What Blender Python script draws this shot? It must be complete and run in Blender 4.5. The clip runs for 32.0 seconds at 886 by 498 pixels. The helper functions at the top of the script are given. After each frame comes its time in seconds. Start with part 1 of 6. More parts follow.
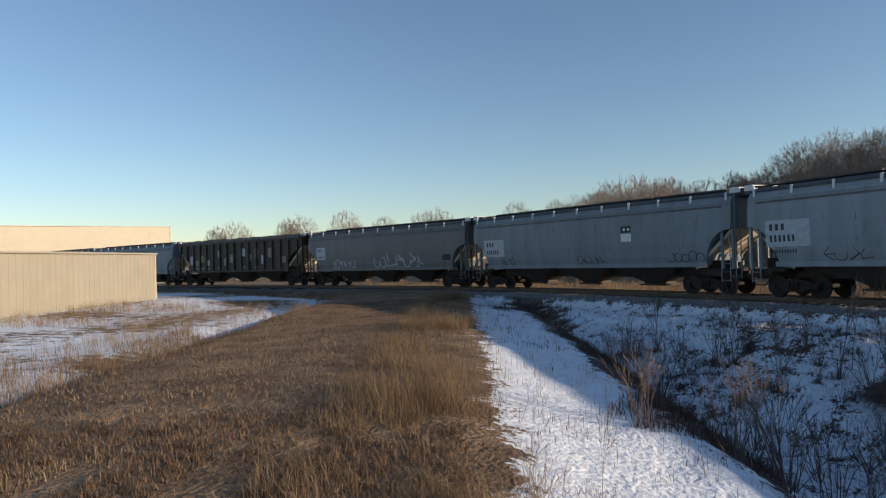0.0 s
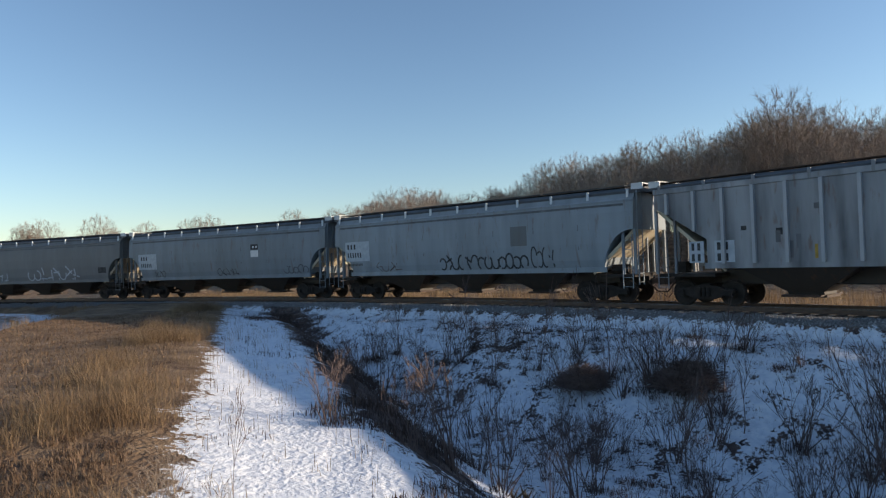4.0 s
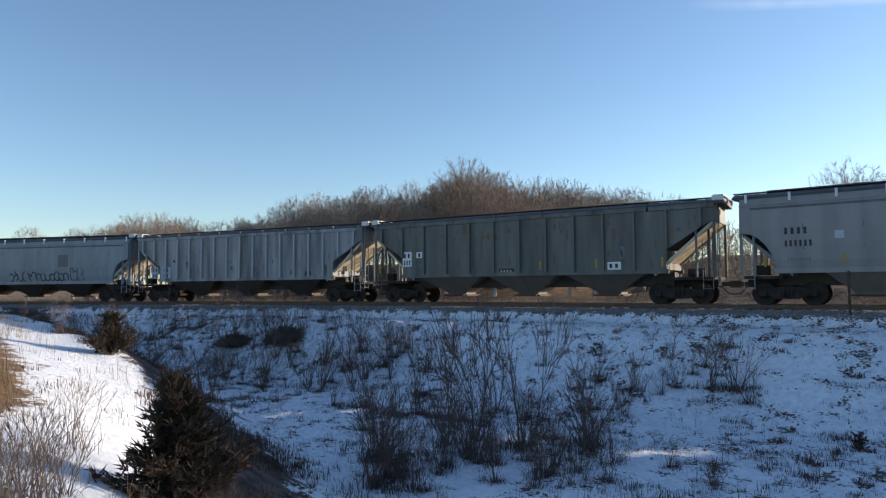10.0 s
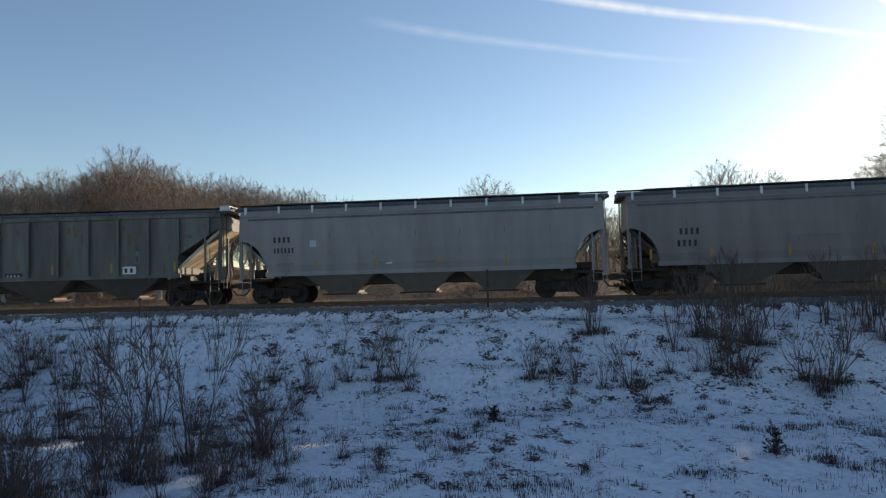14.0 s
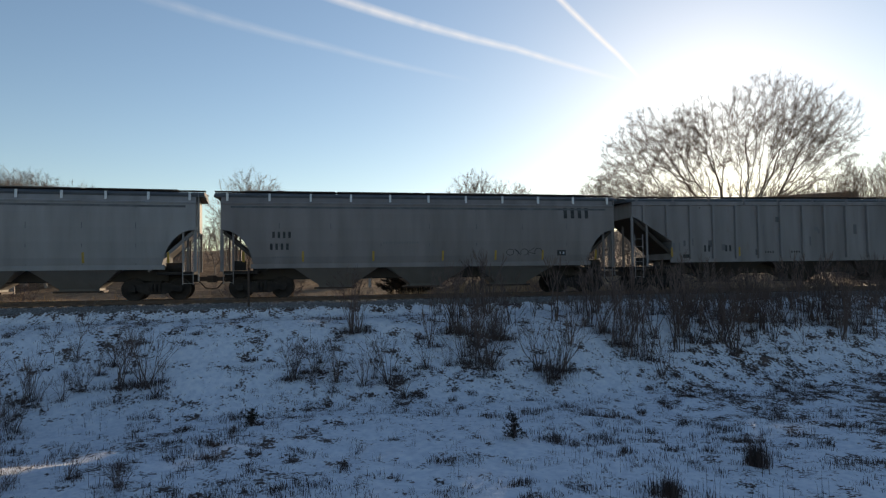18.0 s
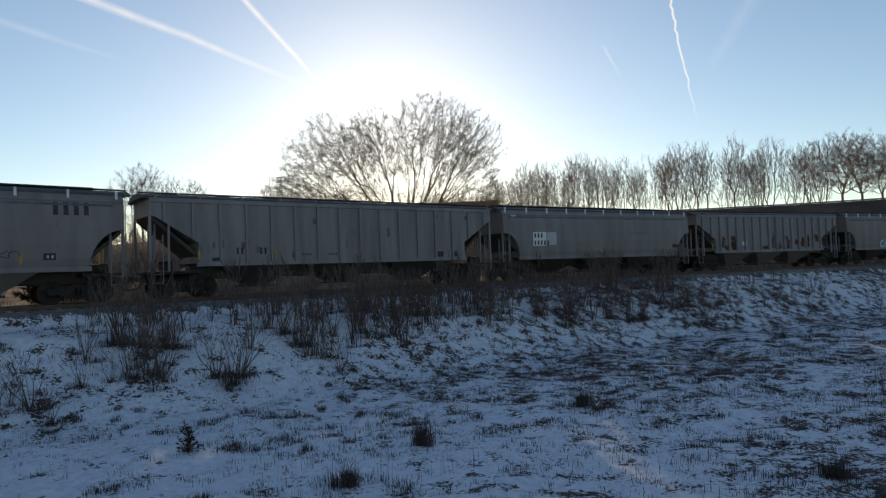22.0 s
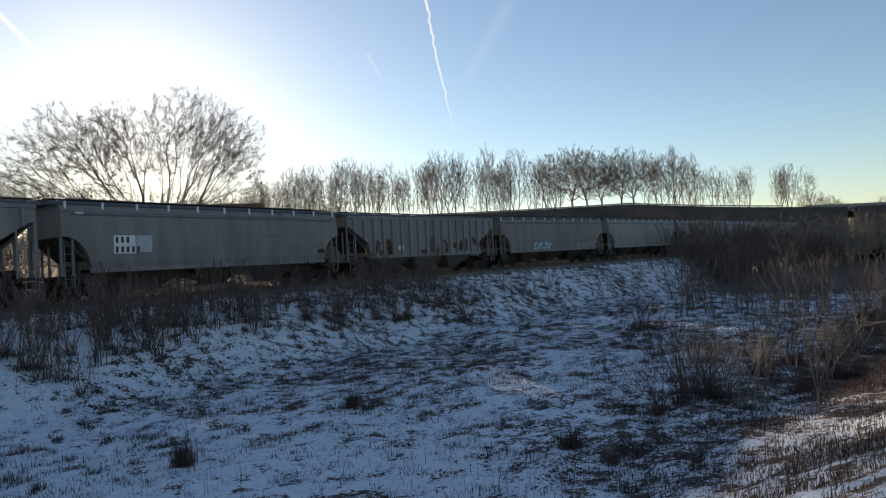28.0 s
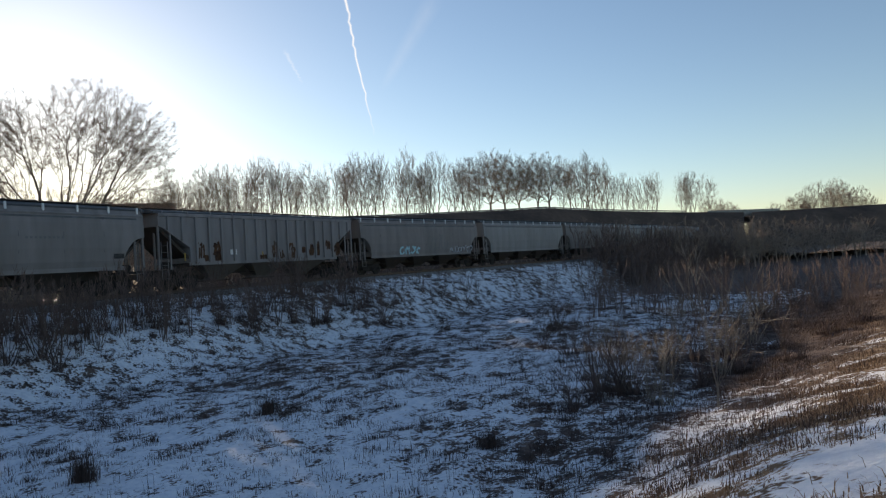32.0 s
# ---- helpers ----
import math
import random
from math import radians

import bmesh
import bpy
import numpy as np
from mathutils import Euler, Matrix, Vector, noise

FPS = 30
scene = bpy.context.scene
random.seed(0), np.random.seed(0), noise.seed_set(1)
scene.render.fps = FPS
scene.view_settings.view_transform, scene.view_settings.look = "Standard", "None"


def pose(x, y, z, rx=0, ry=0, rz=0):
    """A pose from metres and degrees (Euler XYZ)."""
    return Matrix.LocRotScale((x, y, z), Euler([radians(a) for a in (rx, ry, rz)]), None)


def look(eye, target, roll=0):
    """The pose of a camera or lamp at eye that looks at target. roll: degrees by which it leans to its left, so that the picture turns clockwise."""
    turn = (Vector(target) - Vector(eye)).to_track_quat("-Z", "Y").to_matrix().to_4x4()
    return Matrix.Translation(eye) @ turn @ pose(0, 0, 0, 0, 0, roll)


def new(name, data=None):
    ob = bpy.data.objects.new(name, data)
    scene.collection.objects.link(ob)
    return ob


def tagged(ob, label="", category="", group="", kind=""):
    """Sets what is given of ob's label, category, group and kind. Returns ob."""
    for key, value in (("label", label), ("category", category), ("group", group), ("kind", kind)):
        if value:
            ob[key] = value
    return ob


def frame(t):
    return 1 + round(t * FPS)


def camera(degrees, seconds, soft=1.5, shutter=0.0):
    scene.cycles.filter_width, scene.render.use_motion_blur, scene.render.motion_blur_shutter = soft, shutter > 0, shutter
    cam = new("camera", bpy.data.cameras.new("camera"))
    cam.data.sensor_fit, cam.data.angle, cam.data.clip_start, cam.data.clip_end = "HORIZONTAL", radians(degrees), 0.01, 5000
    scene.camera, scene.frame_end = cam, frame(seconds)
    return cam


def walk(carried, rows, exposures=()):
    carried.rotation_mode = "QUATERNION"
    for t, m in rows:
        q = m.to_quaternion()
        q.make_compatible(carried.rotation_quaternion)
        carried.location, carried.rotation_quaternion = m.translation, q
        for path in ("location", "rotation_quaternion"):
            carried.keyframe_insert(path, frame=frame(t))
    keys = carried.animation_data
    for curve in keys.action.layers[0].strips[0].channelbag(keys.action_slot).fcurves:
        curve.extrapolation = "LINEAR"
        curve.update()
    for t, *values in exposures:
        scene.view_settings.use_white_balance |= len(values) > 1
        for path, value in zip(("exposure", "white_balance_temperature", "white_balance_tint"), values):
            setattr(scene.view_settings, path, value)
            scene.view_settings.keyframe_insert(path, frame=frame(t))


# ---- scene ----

# ---------------------------------------------------------------- camera
# seconds, eye, yaw clockwise from +Y, pitch, roll
PATH = [
    (0.0, -16.16, -4.35, 1.97, -108.25, 0.89, -1.75),
    (0.5, -16.22, -4.32, 1.97, -107.87, 0.67, -1.44),
    (1.0, -16.26, -4.30, 1.97, -107.88, 0.63, -1.57),
    (1.5, -16.30, -4.29, 1.97, -107.93, 0.70, -2.02),
    (2.0, -16.30, -4.19, 1.97, -106.53, 0.87, -2.27),
    (2.5, -15.96, -3.78, 1.97, -101.73, 1.10, -2.22),
    (3.0, -16.05, -3.35, 1.97, -98.87, 1.14, -2.02),
    (3.5, -15.76, -2.99, 1.96, -94.80, 1.15, -2.13),
    (4.0, -15.79, -2.77, 1.94, -89.35, 1.02, -1.98),
    (4.5, -15.16, -2.74, 1.87, -86.06, 1.05, -2.06),
    (6.5, -8.20, -1.10, 1.38, -78.2, 1.54, -1.43),
    (7.0, -3.74, -0.30, 1.15, -79.0, 2.02, -1.17),
    (7.5, 0.0, 0.0, 0.84, -78.86, 2.5, -0.88),
    (8.0, 0.0, 0.0, 0.84, -76.58, 2.64, -0.58),
    (8.5, 0.0, 0.0, 0.84, -74.61, 2.76, -0.49),
    (9.0, 0.0, 0.0, 0.84, -72.79, 2.99, -0.24),
    (9.5, 0.0, 0.0, 0.84, -71.1, 3.17, -0.24),
    (10.0, 0.0, 0.0, 0.84, -69.35, 3.35, -0.48),
    (10.5, 0.0, 0.0, 0.84, -66.56, 3.44, -0.75),
    (11.0, 0.0, 0.0, 0.84, -62.75, 3.46, -0.77),
    (11.5, 0.0, 0.0, 0.84, -58.4, 3.5, -0.39),
    (12.0, 0.0, 0.0, 0.84, -55.51, 3.76, -0.08),
    (12.5, 0.0, 0.0, 0.84, -52.87, 3.99, -0.17),
    (13.0, 0.0, 0.0, 0.84, -49.74, 3.92, -0.52),
    (13.5, 0.0, 0.0, 0.84, -45.91, 3.46, -0.46),
    (14.0, 0.0, 0.0, 0.84, -41.14, 2.87, -1.49),
    (14.5, 0.0, 0.0, 0.84, -36.92, 2.25, -1.79),
    (15.0, 0.0, 0.0, 0.84, -33.35, 1.87, -1.2),
    (15.5, 0.0, 0.0, 0.84, -30.24, 1.94, -0.89),
    (17.5, 0.0, 0.0, 0.84, -22.63, 2.4, -0.65),
    (18.0, 0.0, 0.0, 0.84, -20.54, 2.39, -0.79),
    (18.5, 0.0, 0.0, 0.84, -18.25, 2.41, -0.66),
    (19.0, 0.0, 0.0, 0.84, -14.94, 2.42, -1.12),
    (19.5, 0.0, 0.0, 0.84, -12.08, 2.4, -1.13),
    (20.0, 0.0, 0.0, 0.84, -8.19, 2.36, -1.17),
    (20.5, 0.0, 0.0, 0.84, -3.92, 2.3, -1.36),
    (21.0, 0.0, 0.0, 0.84, 0.0, 2.14, -1.91),
    (21.5, 0.0, 0.0, 0.84, 3.66, 1.96, -2.08),
    (22.0, 0.0, 0.0, 0.84, 7.23, 1.81, -2.01),
    (22.5, 0.0, 0.0, 0.84, 10.79, 1.65, -2.19),
    (23.0, 0.0, 0.0, 0.84, 14.19, 1.5, -2.3),
    (23.5, 0.0, 0.0, 0.84, 17.04, 1.42, -2.83),
    (24.0, 0.0, 0.0, 0.84, 19.5, 1.39, -3.43),
    (24.5, 0.0, 0.0, 0.84, 21.47, 1.37, -3.29),
    (25.0, 0.0, 0.0, 0.84, 22.88, 1.39, -3.03),
    (25.5, 0.0, 0.0, 0.84, 23.71, 1.41, -2.81),
    (27.5, 0.0, 0.0, 0.84, 26.16, 1.19, -3.49),
    (28.0, 0.0, 0.0, 0.84, 27.58, 1.13, -3.35),
    (28.5, 0.0, 0.0, 0.84, 29.2, 1.13, -3.13),
    (29.0, 0.0, 0.0, 0.84, 31.23, 1.14, -3.01),
    (29.5, 0.0, 0.0, 0.84, 32.96, 1.09, -2.82),
    (30.0, 0.0, 0.0, 0.84, 32.72, 0.97, -2.99),
    (30.5, 0.0, 0.0, 0.84, 32.21, 0.93, -3.75),
    (31.0, 0.0, 0.0, 0.84, 32.77, 0.88, -4.0),
    (31.5, 0.0, 0.0, 0.84, 33.71, 0.86, -3.46),
    (32.0, 0.0, 0.0, 0.84, 34.67, 0.93, -3.37),
]


def aim(x, y, z, yaw, pitch, roll):
    a, p = radians(yaw), radians(pitch)
    ahead = Vector((math.sin(a) * math.cos(p), math.cos(a) * math.cos(p), math.sin(p)))
    return look((x, y, z), Vector((x, y, z)) + 10 * ahead, roll)


cam = camera(68.85, 32.0, soft=1.25)
# seconds, stops, kelvin, tint
EXPOSURES = [(0, 0.15, 6550, 12), (4, 0.41, 6500, 12), (7, 0.59, 6150, 12), (10, 0.56, 6300, 12), (13, 0.38, 6800, 13), (16, 0.2, 7050, 13), (19, 0.1, 7200, 12), (23, 0.13, 7200, 12), (28, 0.19, 7050, 13), (32, 0.22, 7050, 13)]
walk(cam, [(r[0], aim(*r[1:])) for r in PATH], EXPOSURES)

# ---------------------------------------------------------------- sky and sun
SUN_AZ, SUN_EL = 2.7, 13.5
world = bpy.data.worlds.new("sky")
scene.world = world
world.use_nodes = True
wn = world.node_tree
sky = wn.nodes.new("ShaderNodeTexSky")
sky.sky_type = "NISHITA"
sky.sun_disc = False
sky.sun_elevation, sky.sun_rotation = radians(SUN_EL), radians(SUN_AZ)
sky.air_density, sky.dust_density, sky.ozone_density = 1.0, 0.22, 2.5
wn.links.new(sky.outputs[0], wn.nodes["Background"].inputs[0])
wn.nodes["Background"].inputs[1].default_value = 0.135
sun_data = bpy.data.lights.new("sun", "SUN")
sun_data.energy, sun_data.angle, sun_data.color = 5.0, radians(0.6), (1.0, 0.83, 0.62)
sun = new("sun", sun_data)
sa, se = radians(SUN_AZ), radians(SUN_EL)
TO_SUN = Vector((math.sin(sa) * math.cos(se), math.cos(sa) * math.cos(se), math.sin(se)))
sun.matrix_world = look(TO_SUN * 60, (0, 0, 0))

# ---------------------------------------------------------------- materials
def mat(name, color, rough=0.8, metal=0.0, spec=0.3):
    m = bpy.data.materials.new(name)
    m.use_nodes = True
    b = m.node_tree.nodes["Principled BSDF"]
    b.inputs["Base Color"].default_value = (*color, 1)
    b.inputs["Roughness"].default_value = rough
    b.inputs["Metallic"].default_value = metal
    b.inputs["Specular IOR Level"].default_value = spec
    return m


def varied(name, colors, scale=4.0, rough=0.8, metal=0.0, bump=0.0, stretch=(1, 1, 1), detail=6.0, random_by="", spread=0.0, fine=0.0):
    """A material whose colour runs through colors by noise; random_by 'object' or 'island' shifts the brightness piece by piece."""
    m = mat(name, colors[0], rough, metal)
    t = m.node_tree
    n, b = t.nodes, t.nodes["Principled BSDF"]
    co = n.new("ShaderNodeTexCoord")
    mp = n.new("ShaderNodeMapping")
    mp.inputs["Scale"].default_value = stretch
    t.links.new(co.outputs["Object"], mp.inputs[0])
    no = n.new("ShaderNodeTexNoise")
    no.inputs["Scale"].default_value, no.inputs["Detail"].default_value = scale, detail
    t.links.new(mp.outputs[0], no.inputs["Vector"])
    rp = n.new("ShaderNodeValToRGB")
    k = len(colors)
    while len(rp.color_ramp.elements) < k:
        rp.color_ramp.elements.new(0.5)
    for i, c in enumerate(colors):
        rp.color_ramp.elements[i].position = 0.3 + 0.4 * i / max(1, k - 1)
        rp.color_ramp.elements[i].color = (*c, 1)
    t.links.new(no.outputs["Fac"], rp.inputs[0])
    out = rp.outputs[0]
    if fine:
        n2 = n.new("ShaderNodeTexNoise")
        n2.inputs["Scale"].default_value, n2.inputs["Detail"].default_value = scale * 9, 4
        t.links.new(mp.outputs[0], n2.inputs["Vector"])
        mr = n.new("ShaderNodeMapRange")
        mr.inputs[3].default_value, mr.inputs[4].default_value = 1 - fine, 1 + fine
        t.links.new(n2.outputs["Fac"], mr.inputs[0])
        hv = n.new("ShaderNodeHueSaturation")
        t.links.new(out, hv.inputs["Color"])
        t.links.new(mr.outputs[0], hv.inputs["Value"])
        out = hv.outputs[0]
    if random_by:
        if random_by == "object":
            r = n.new("ShaderNodeObjectInfo").outputs["Random"]
        else:
            r = n.new("ShaderNodeNewGeometry").outputs["Random Per Island"]
        mr = n.new("ShaderNodeMapRange")
        mr.inputs[3].default_value, mr.inputs[4].default_value = 1 - spread, 1 + spread
        t.links.new(r, mr.inputs[0])
        hv = n.new("ShaderNodeHueSaturation")
        t.links.new(out, hv.inputs["Color"])
        t.links.new(mr.outputs[0], hv.inputs["Value"])
        out = hv.outputs[0]
    t.links.new(out, b.inputs["Base Color"])
    if bump:
        bp = n.new("ShaderNodeBump")
        bp.inputs["Strength"].default_value = bump
        bp.inputs["Distance"].default_value = 0.02
        t.links.new(no.outputs["Fac"], bp.inputs["Height"])
        t.links.new(bp.outputs[0], b.inputs["Normal"])
    return m


def car_paint(name, base, dirt, rust=(0.16, 0.07, 0.03), dirt_amount=0.5, rust_amount=0.1, rough=0.55):
    """Railcar paint: streaks running down, grime low on the sheets, rust flecks."""
    m = mat(name, base, rough)
    t = m.node_tree
    n, b = t.nodes, t.nodes["Principled BSDF"]
    co = n.new("ShaderNodeTexCoord")

    def layer(scale, stretch, lo, hi, detail=8):
        mp = n.new("ShaderNodeMapping")
        mp.inputs["Scale"].default_value = stretch
        t.links.new(co.outputs["Object"], mp.inputs[0])
        no = n.new("ShaderNodeTexNoise")
        no.inputs["Scale"].default_value, no.inputs["Detail"].default_value = scale, detail
        t.links.new(mp.outputs[0], no.inputs["Vector"])
        mr = n.new("ShaderNodeMapRange")
        mr.inputs[1].default_value, mr.inputs[2].default_value = lo, hi
        t.links.new(no.outputs["Fac"], mr.inputs[0])
        return mr.outputs[0]

    def mix(fac, a, c, amount):
        mu = n.new("ShaderNodeMath")
        mu.operation = "MULTIPLY"
        mu.inputs[1].default_value = amount
        t.links.new(fac, mu.inputs[0])
        mx = n.new("ShaderNodeMixRGB")
        t.links.new(mu.outputs[0], mx.inputs[0])
        if isinstance(a, tuple):
            mx.inputs[1].default_value = (*a, 1)
        else:
            t.links.new(a, mx.inputs[1])
        mx.inputs[2].default_value = (*c, 1)
        return mx.outputs[0]

    c = mix(layer(1.6, (1.0, 1.0, 0.12), 0.35, 0.75), base, dirt, dirt_amount)
    c = mix(layer(0.5, (1.0, 1.0, 1.0), 0.4, 0.7), c, tuple(0.7 * v + 0.3 * d for v, d in zip(base, dirt)), 0.6)
    c = mix(layer(3.5, (1.6, 1.0, 0.35), 0.6, 0.72), c, rust, rust_amount)
    t.links.new(c, b.inputs["Base Color"])
    bp = n.new("ShaderNodeBump")
    bp.inputs["Strength"].default_value, bp.inputs["Distance"].default_value = 0.25, 0.03
    t.links.new(layer(0.9, (1, 1, 1), 0, 1, 2), bp.inputs["Height"])
    t.links.new(bp.outputs[0], b.inputs["Normal"])
    return m


def ground_material():
    m = mat("ground_cover", (0.3, 0.2, 0.1), 0.9)
    t = m.node_tree
    n, b = t.nodes, t.nodes["Principled BSDF"]
    co = n.new("ShaderNodeTexCoord")
    at = n.new("ShaderNodeAttribute")
    at.attribute_name = "cover"
    sep = n.new("ShaderNodeSeparateColor")
    t.links.new(at.outputs["Color"], sep.inputs[0])

    def noise_at(scale, detail=6, stretch=(1, 1, 1)):
        mp = n.new("ShaderNodeMapping")
        mp.inputs["Scale"].default_value = stretch
        t.links.new(co.outputs["Object"], mp.inputs[0])
        no = n.new("ShaderNodeTexNoise")
        no.inputs["Scale"].default_value, no.inputs["Detail"].default_value = scale, detail
        t.links.new(mp.outputs[0], no.inputs["Vector"])
        return no.outputs["Fac"]

    def math_node(op, a, c):
        mn = n.new("ShaderNodeMath")
        mn.operation = op
        for i, v in enumerate((a, c)):
            if isinstance(v, (int, float)):
                mn.inputs[i].default_value = v
            else:
                t.links.new(v, mn.inputs[i])
        return mn.outputs[0]

    def ramp(fac, stops):
        r = n.new("ShaderNodeValToRGB")
        while len(r.color_ramp.elements) < len(stops):
            r.color_ramp.elements.new(0.5)
        for e, (p, c) in zip(r.color_ramp.elements, stops):
            e.position, e.color = p, (*c, 1)
        t.links.new(fac, r.inputs[0])
        return r.outputs[0]

    def step(v, lo, hi):
        mr = n.new("ShaderNodeMapRange")
        mr.inputs[1].default_value, mr.inputs[2].default_value = lo, hi
        t.links.new(v, mr.inputs[0])
        return mr.outputs[0]

    def mixed(fac, a, c):
        mx = n.new("ShaderNodeMixRGB")
        t.links.new(fac, mx.inputs[0])
        t.links.new(a, mx.inputs[1])
        t.links.new(c, mx.inputs[2])
        return mx.outputs[0]

    mid, tiny = noise_at(1.9, 6), noise_at(11.0, 6)
    grass = mixed(tiny, ramp(mid, [(0.3, (0.095, 0.058, 0.035)), (0.5, (0.205, 0.132, 0.077)), (0.7, (0.335, 0.235, 0.142))]),
                  ramp(noise_at(0.7, 5), [(0.35, (0.085, 0.051, 0.032)), (0.5, (0.19, 0.124, 0.074)), (0.65, (0.315, 0.222, 0.135))]))
    # matted ditch grass, with the shadows between tufts put into its dark tones
    matted = ramp(noise_at(3.1, 6), [(0.35, (0.05, 0.034, 0.03)), (0.5, (0.105, 0.073, 0.063)), (0.7, (0.18, 0.128, 0.105))])
    grass = mixed(sep.outputs[2], grass, matted)
    # snow tinted blue and mottled darker to paint the shade in its crust
    snow = ramp(noise_at(5.0, 5), [(0.34, (0.62, 0.66, 0.73)), (0.5, (0.72, 0.755, 0.815)), (0.68, (0.81, 0.825, 0.855))])
    gravel = ramp(noise_at(22.0, 3), [(0.3, (0.085, 0.084, 0.086)), (0.55, (0.19, 0.186, 0.185)), (0.75, (0.32, 0.312, 0.308))])
    cover = math_node("ADD", sep.outputs[0], math_node("MULTIPLY", math_node("SUBTRACT", mid, 0.5), 1.15))
    cover = math_node("ADD", cover, math_node("MULTIPLY", math_node("SUBTRACT", tiny, 0.5), 1.0))
    snowfac = step(cover, 0.43, 0.55)
    gfac = step(math_node("ADD", sep.outputs[1], math_node("MULTIPLY", math_node("SUBTRACT", tiny, 0.5), 0.7)), 0.4, 0.6)
    col = mixed(snowfac, mixed(gfac, grass, gravel), snow)
    t.links.new(col, b.inputs["Base Color"])
    h = math_node("ADD", math_node("MULTIPLY", tiny, math_node("SUBTRACT", 1.0, math_node("MULTIPLY", snowfac, 0.65))), math_node("ADD", math_node("MULTIPLY", mid, math_node("SUBTRACT", 1.0, math_node("MULTIPLY", snowfac, 0.5))), math_node("MULTIPLY", snowfac, 0.3)))
    bp = n.new("ShaderNodeBump")
    bp.inputs["Strength"].default_value, bp.inputs["Distance"].default_value = 0.8, 0.17
    t.links.new(h, bp.inputs["Height"])
    t.links.new(bp.outputs[0], b.inputs["Normal"])
    return m


M_GROUND = ground_material()
M_GRASS = varied("dead_grass", [(0.1, 0.062, 0.04), (0.2, 0.13, 0.082), (0.31, 0.215, 0.138)], 0.9, 0.85, random_by="island", spread=0.4)
M_TALL = varied("tall_dead_grass", [(0.165, 0.105, 0.06), (0.275, 0.187, 0.107), (0.37, 0.268, 0.16)], 0.5, 0.85, random_by="island", spread=0.3)
M_DARKGRASS = varied("matted_grass", [(0.06, 0.04, 0.034), (0.125, 0.085, 0.068)], 0.8, 0.9, random_by="island", spread=0.4)


def let_light_through(m, share):
    """Thin dry leaves: part of the light passes through them."""
    t = m.node_tree
    b, out = t.nodes["Principled BSDF"], t.nodes["Material Output"]
    tr, mx = t.nodes.new("ShaderNodeBsdfTranslucent"), t.nodes.new("ShaderNodeMixShader")
    mx.inputs[0].default_value = share
    t.links.new(b.inputs["Base Color"].links[0].from_socket, tr.inputs["Color"])
    t.links.new(b.outputs[0], mx.inputs[1])
    t.links.new(tr.outputs[0], mx.inputs[2])
    t.links.new(mx.outputs[0], out.inputs["Surface"])


let_light_through(M_TALL, 0.35)
let_light_through(M_GRASS, 0.3)
let_light_through(M_DARKGRASS, 0.2)
M_BARK = varied("bark", [(0.16, 0.125, 0.1), (0.28, 0.23, 0.185)], 3, 0.9, fine=0.3, random_by="object", spread=0.2)
M_WOODBARK = varied("pale_bark", [(0.24, 0.21, 0.18), (0.42, 0.37, 0.32)], 2, 0.9, fine=0.3, random_by="object", spread=0.3)
M_TWIG = varied("twigs", [(0.2, 0.15, 0.118), (0.34, 0.265, 0.21)], 1.5, 0.9, random_by="object", spread=0.25)
M_PALE_TWIG = varied("pale_bark", [(0.18, 0.145, 0.115), (0.3, 0.245, 0.195)], 2, 0.9)
M_SHRUB = varied("shrub_stems", [(0.095, 0.066, 0.058), (0.165, 0.117, 0.098)], 2, 0.9, random_by="object", spread=0.3)
M_CEDAR = varied("cedar_needles", [(0.016, 0.014, 0.01), (0.042, 0.031, 0.02), (0.1, 0.06, 0.038)], 1.6, 0.8, random_by="island", spread=0.4)
M_STEEL = varied("rusty_steel", [(0.05, 0.035, 0.028), (0.09, 0.06, 0.045)], 3, 0.75, metal=0.0, fine=0.3)
M_RAIL = varied("rail_steel", [(0.09, 0.06, 0.045), (0.14, 0.09, 0.06)], 5, 0.6)
M_RAILTOP = mat("worn_rail_top", (0.55, 0.53, 0.5), 0.25, 1.0)
M_TIE = varied("creosoted_tie", [(0.04, 0.032, 0.026), (0.10, 0.08, 0.065)], 2, 0.9, fine=0.4, random_by="object", spread=0.3)
M_BLACK = varied("truck_grime", [(0.018, 0.015, 0.013), (0.045, 0.036, 0.03)], 3, 0.85, fine=0.3)
M_WHITE = varied("white_stencil", [(0.62, 0.63, 0.63), (0.74, 0.74, 0.73)], 6, 0.6)
M_INK = varied("black_stencil", [(0.02, 0.02, 0.022), (0.06, 0.06, 0.06)], 8, 0.6)
M_YELLOW = varied("yellow_reflector", [(0.3, 0.19, 0.035), (0.44, 0.28, 0.05)], 9, 0.5)
M_TAN_STEEL = varied("tan_ribbed_steel", [(0.33, 0.29, 0.222), (0.37, 0.328, 0.252)], 0.7, 0.5, fine=0.05)
M_CREAM = varied("cream_steel_panel", [(0.5, 0.44, 0.335), (0.54, 0.478, 0.365)], 0.6, 0.5)
M_CONCRETE = varied("weathered_concrete", [(0.24, 0.23, 0.21), (0.36, 0.34, 0.31)], 1.2, 0.9, fine=0.2)
M_GUARD = mat("galvanised_steel", (0.16, 0.16, 0.16), 0.6, 0.4)
M_ROOF = varied("weathered_roof", [(0.045, 0.05, 0.055), (0.10, 0.10, 0.10)], 1.4, 0.7, fine=0.3)
M_HATCH = varied("pale_fibreglass", [(0.55, 0.57, 0.58), (0.7, 0.71, 0.7)], 2, 0.6)
M_CYAN = varied("cyan_spray_paint", [(0.25, 0.5, 0.58), (0.4, 0.66, 0.72)], 5, 0.6)
M_SILVER = varied("pale_spray_paint", [(0.34, 0.38, 0.42), (0.46, 0.5, 0.53)], 5, 0.6)
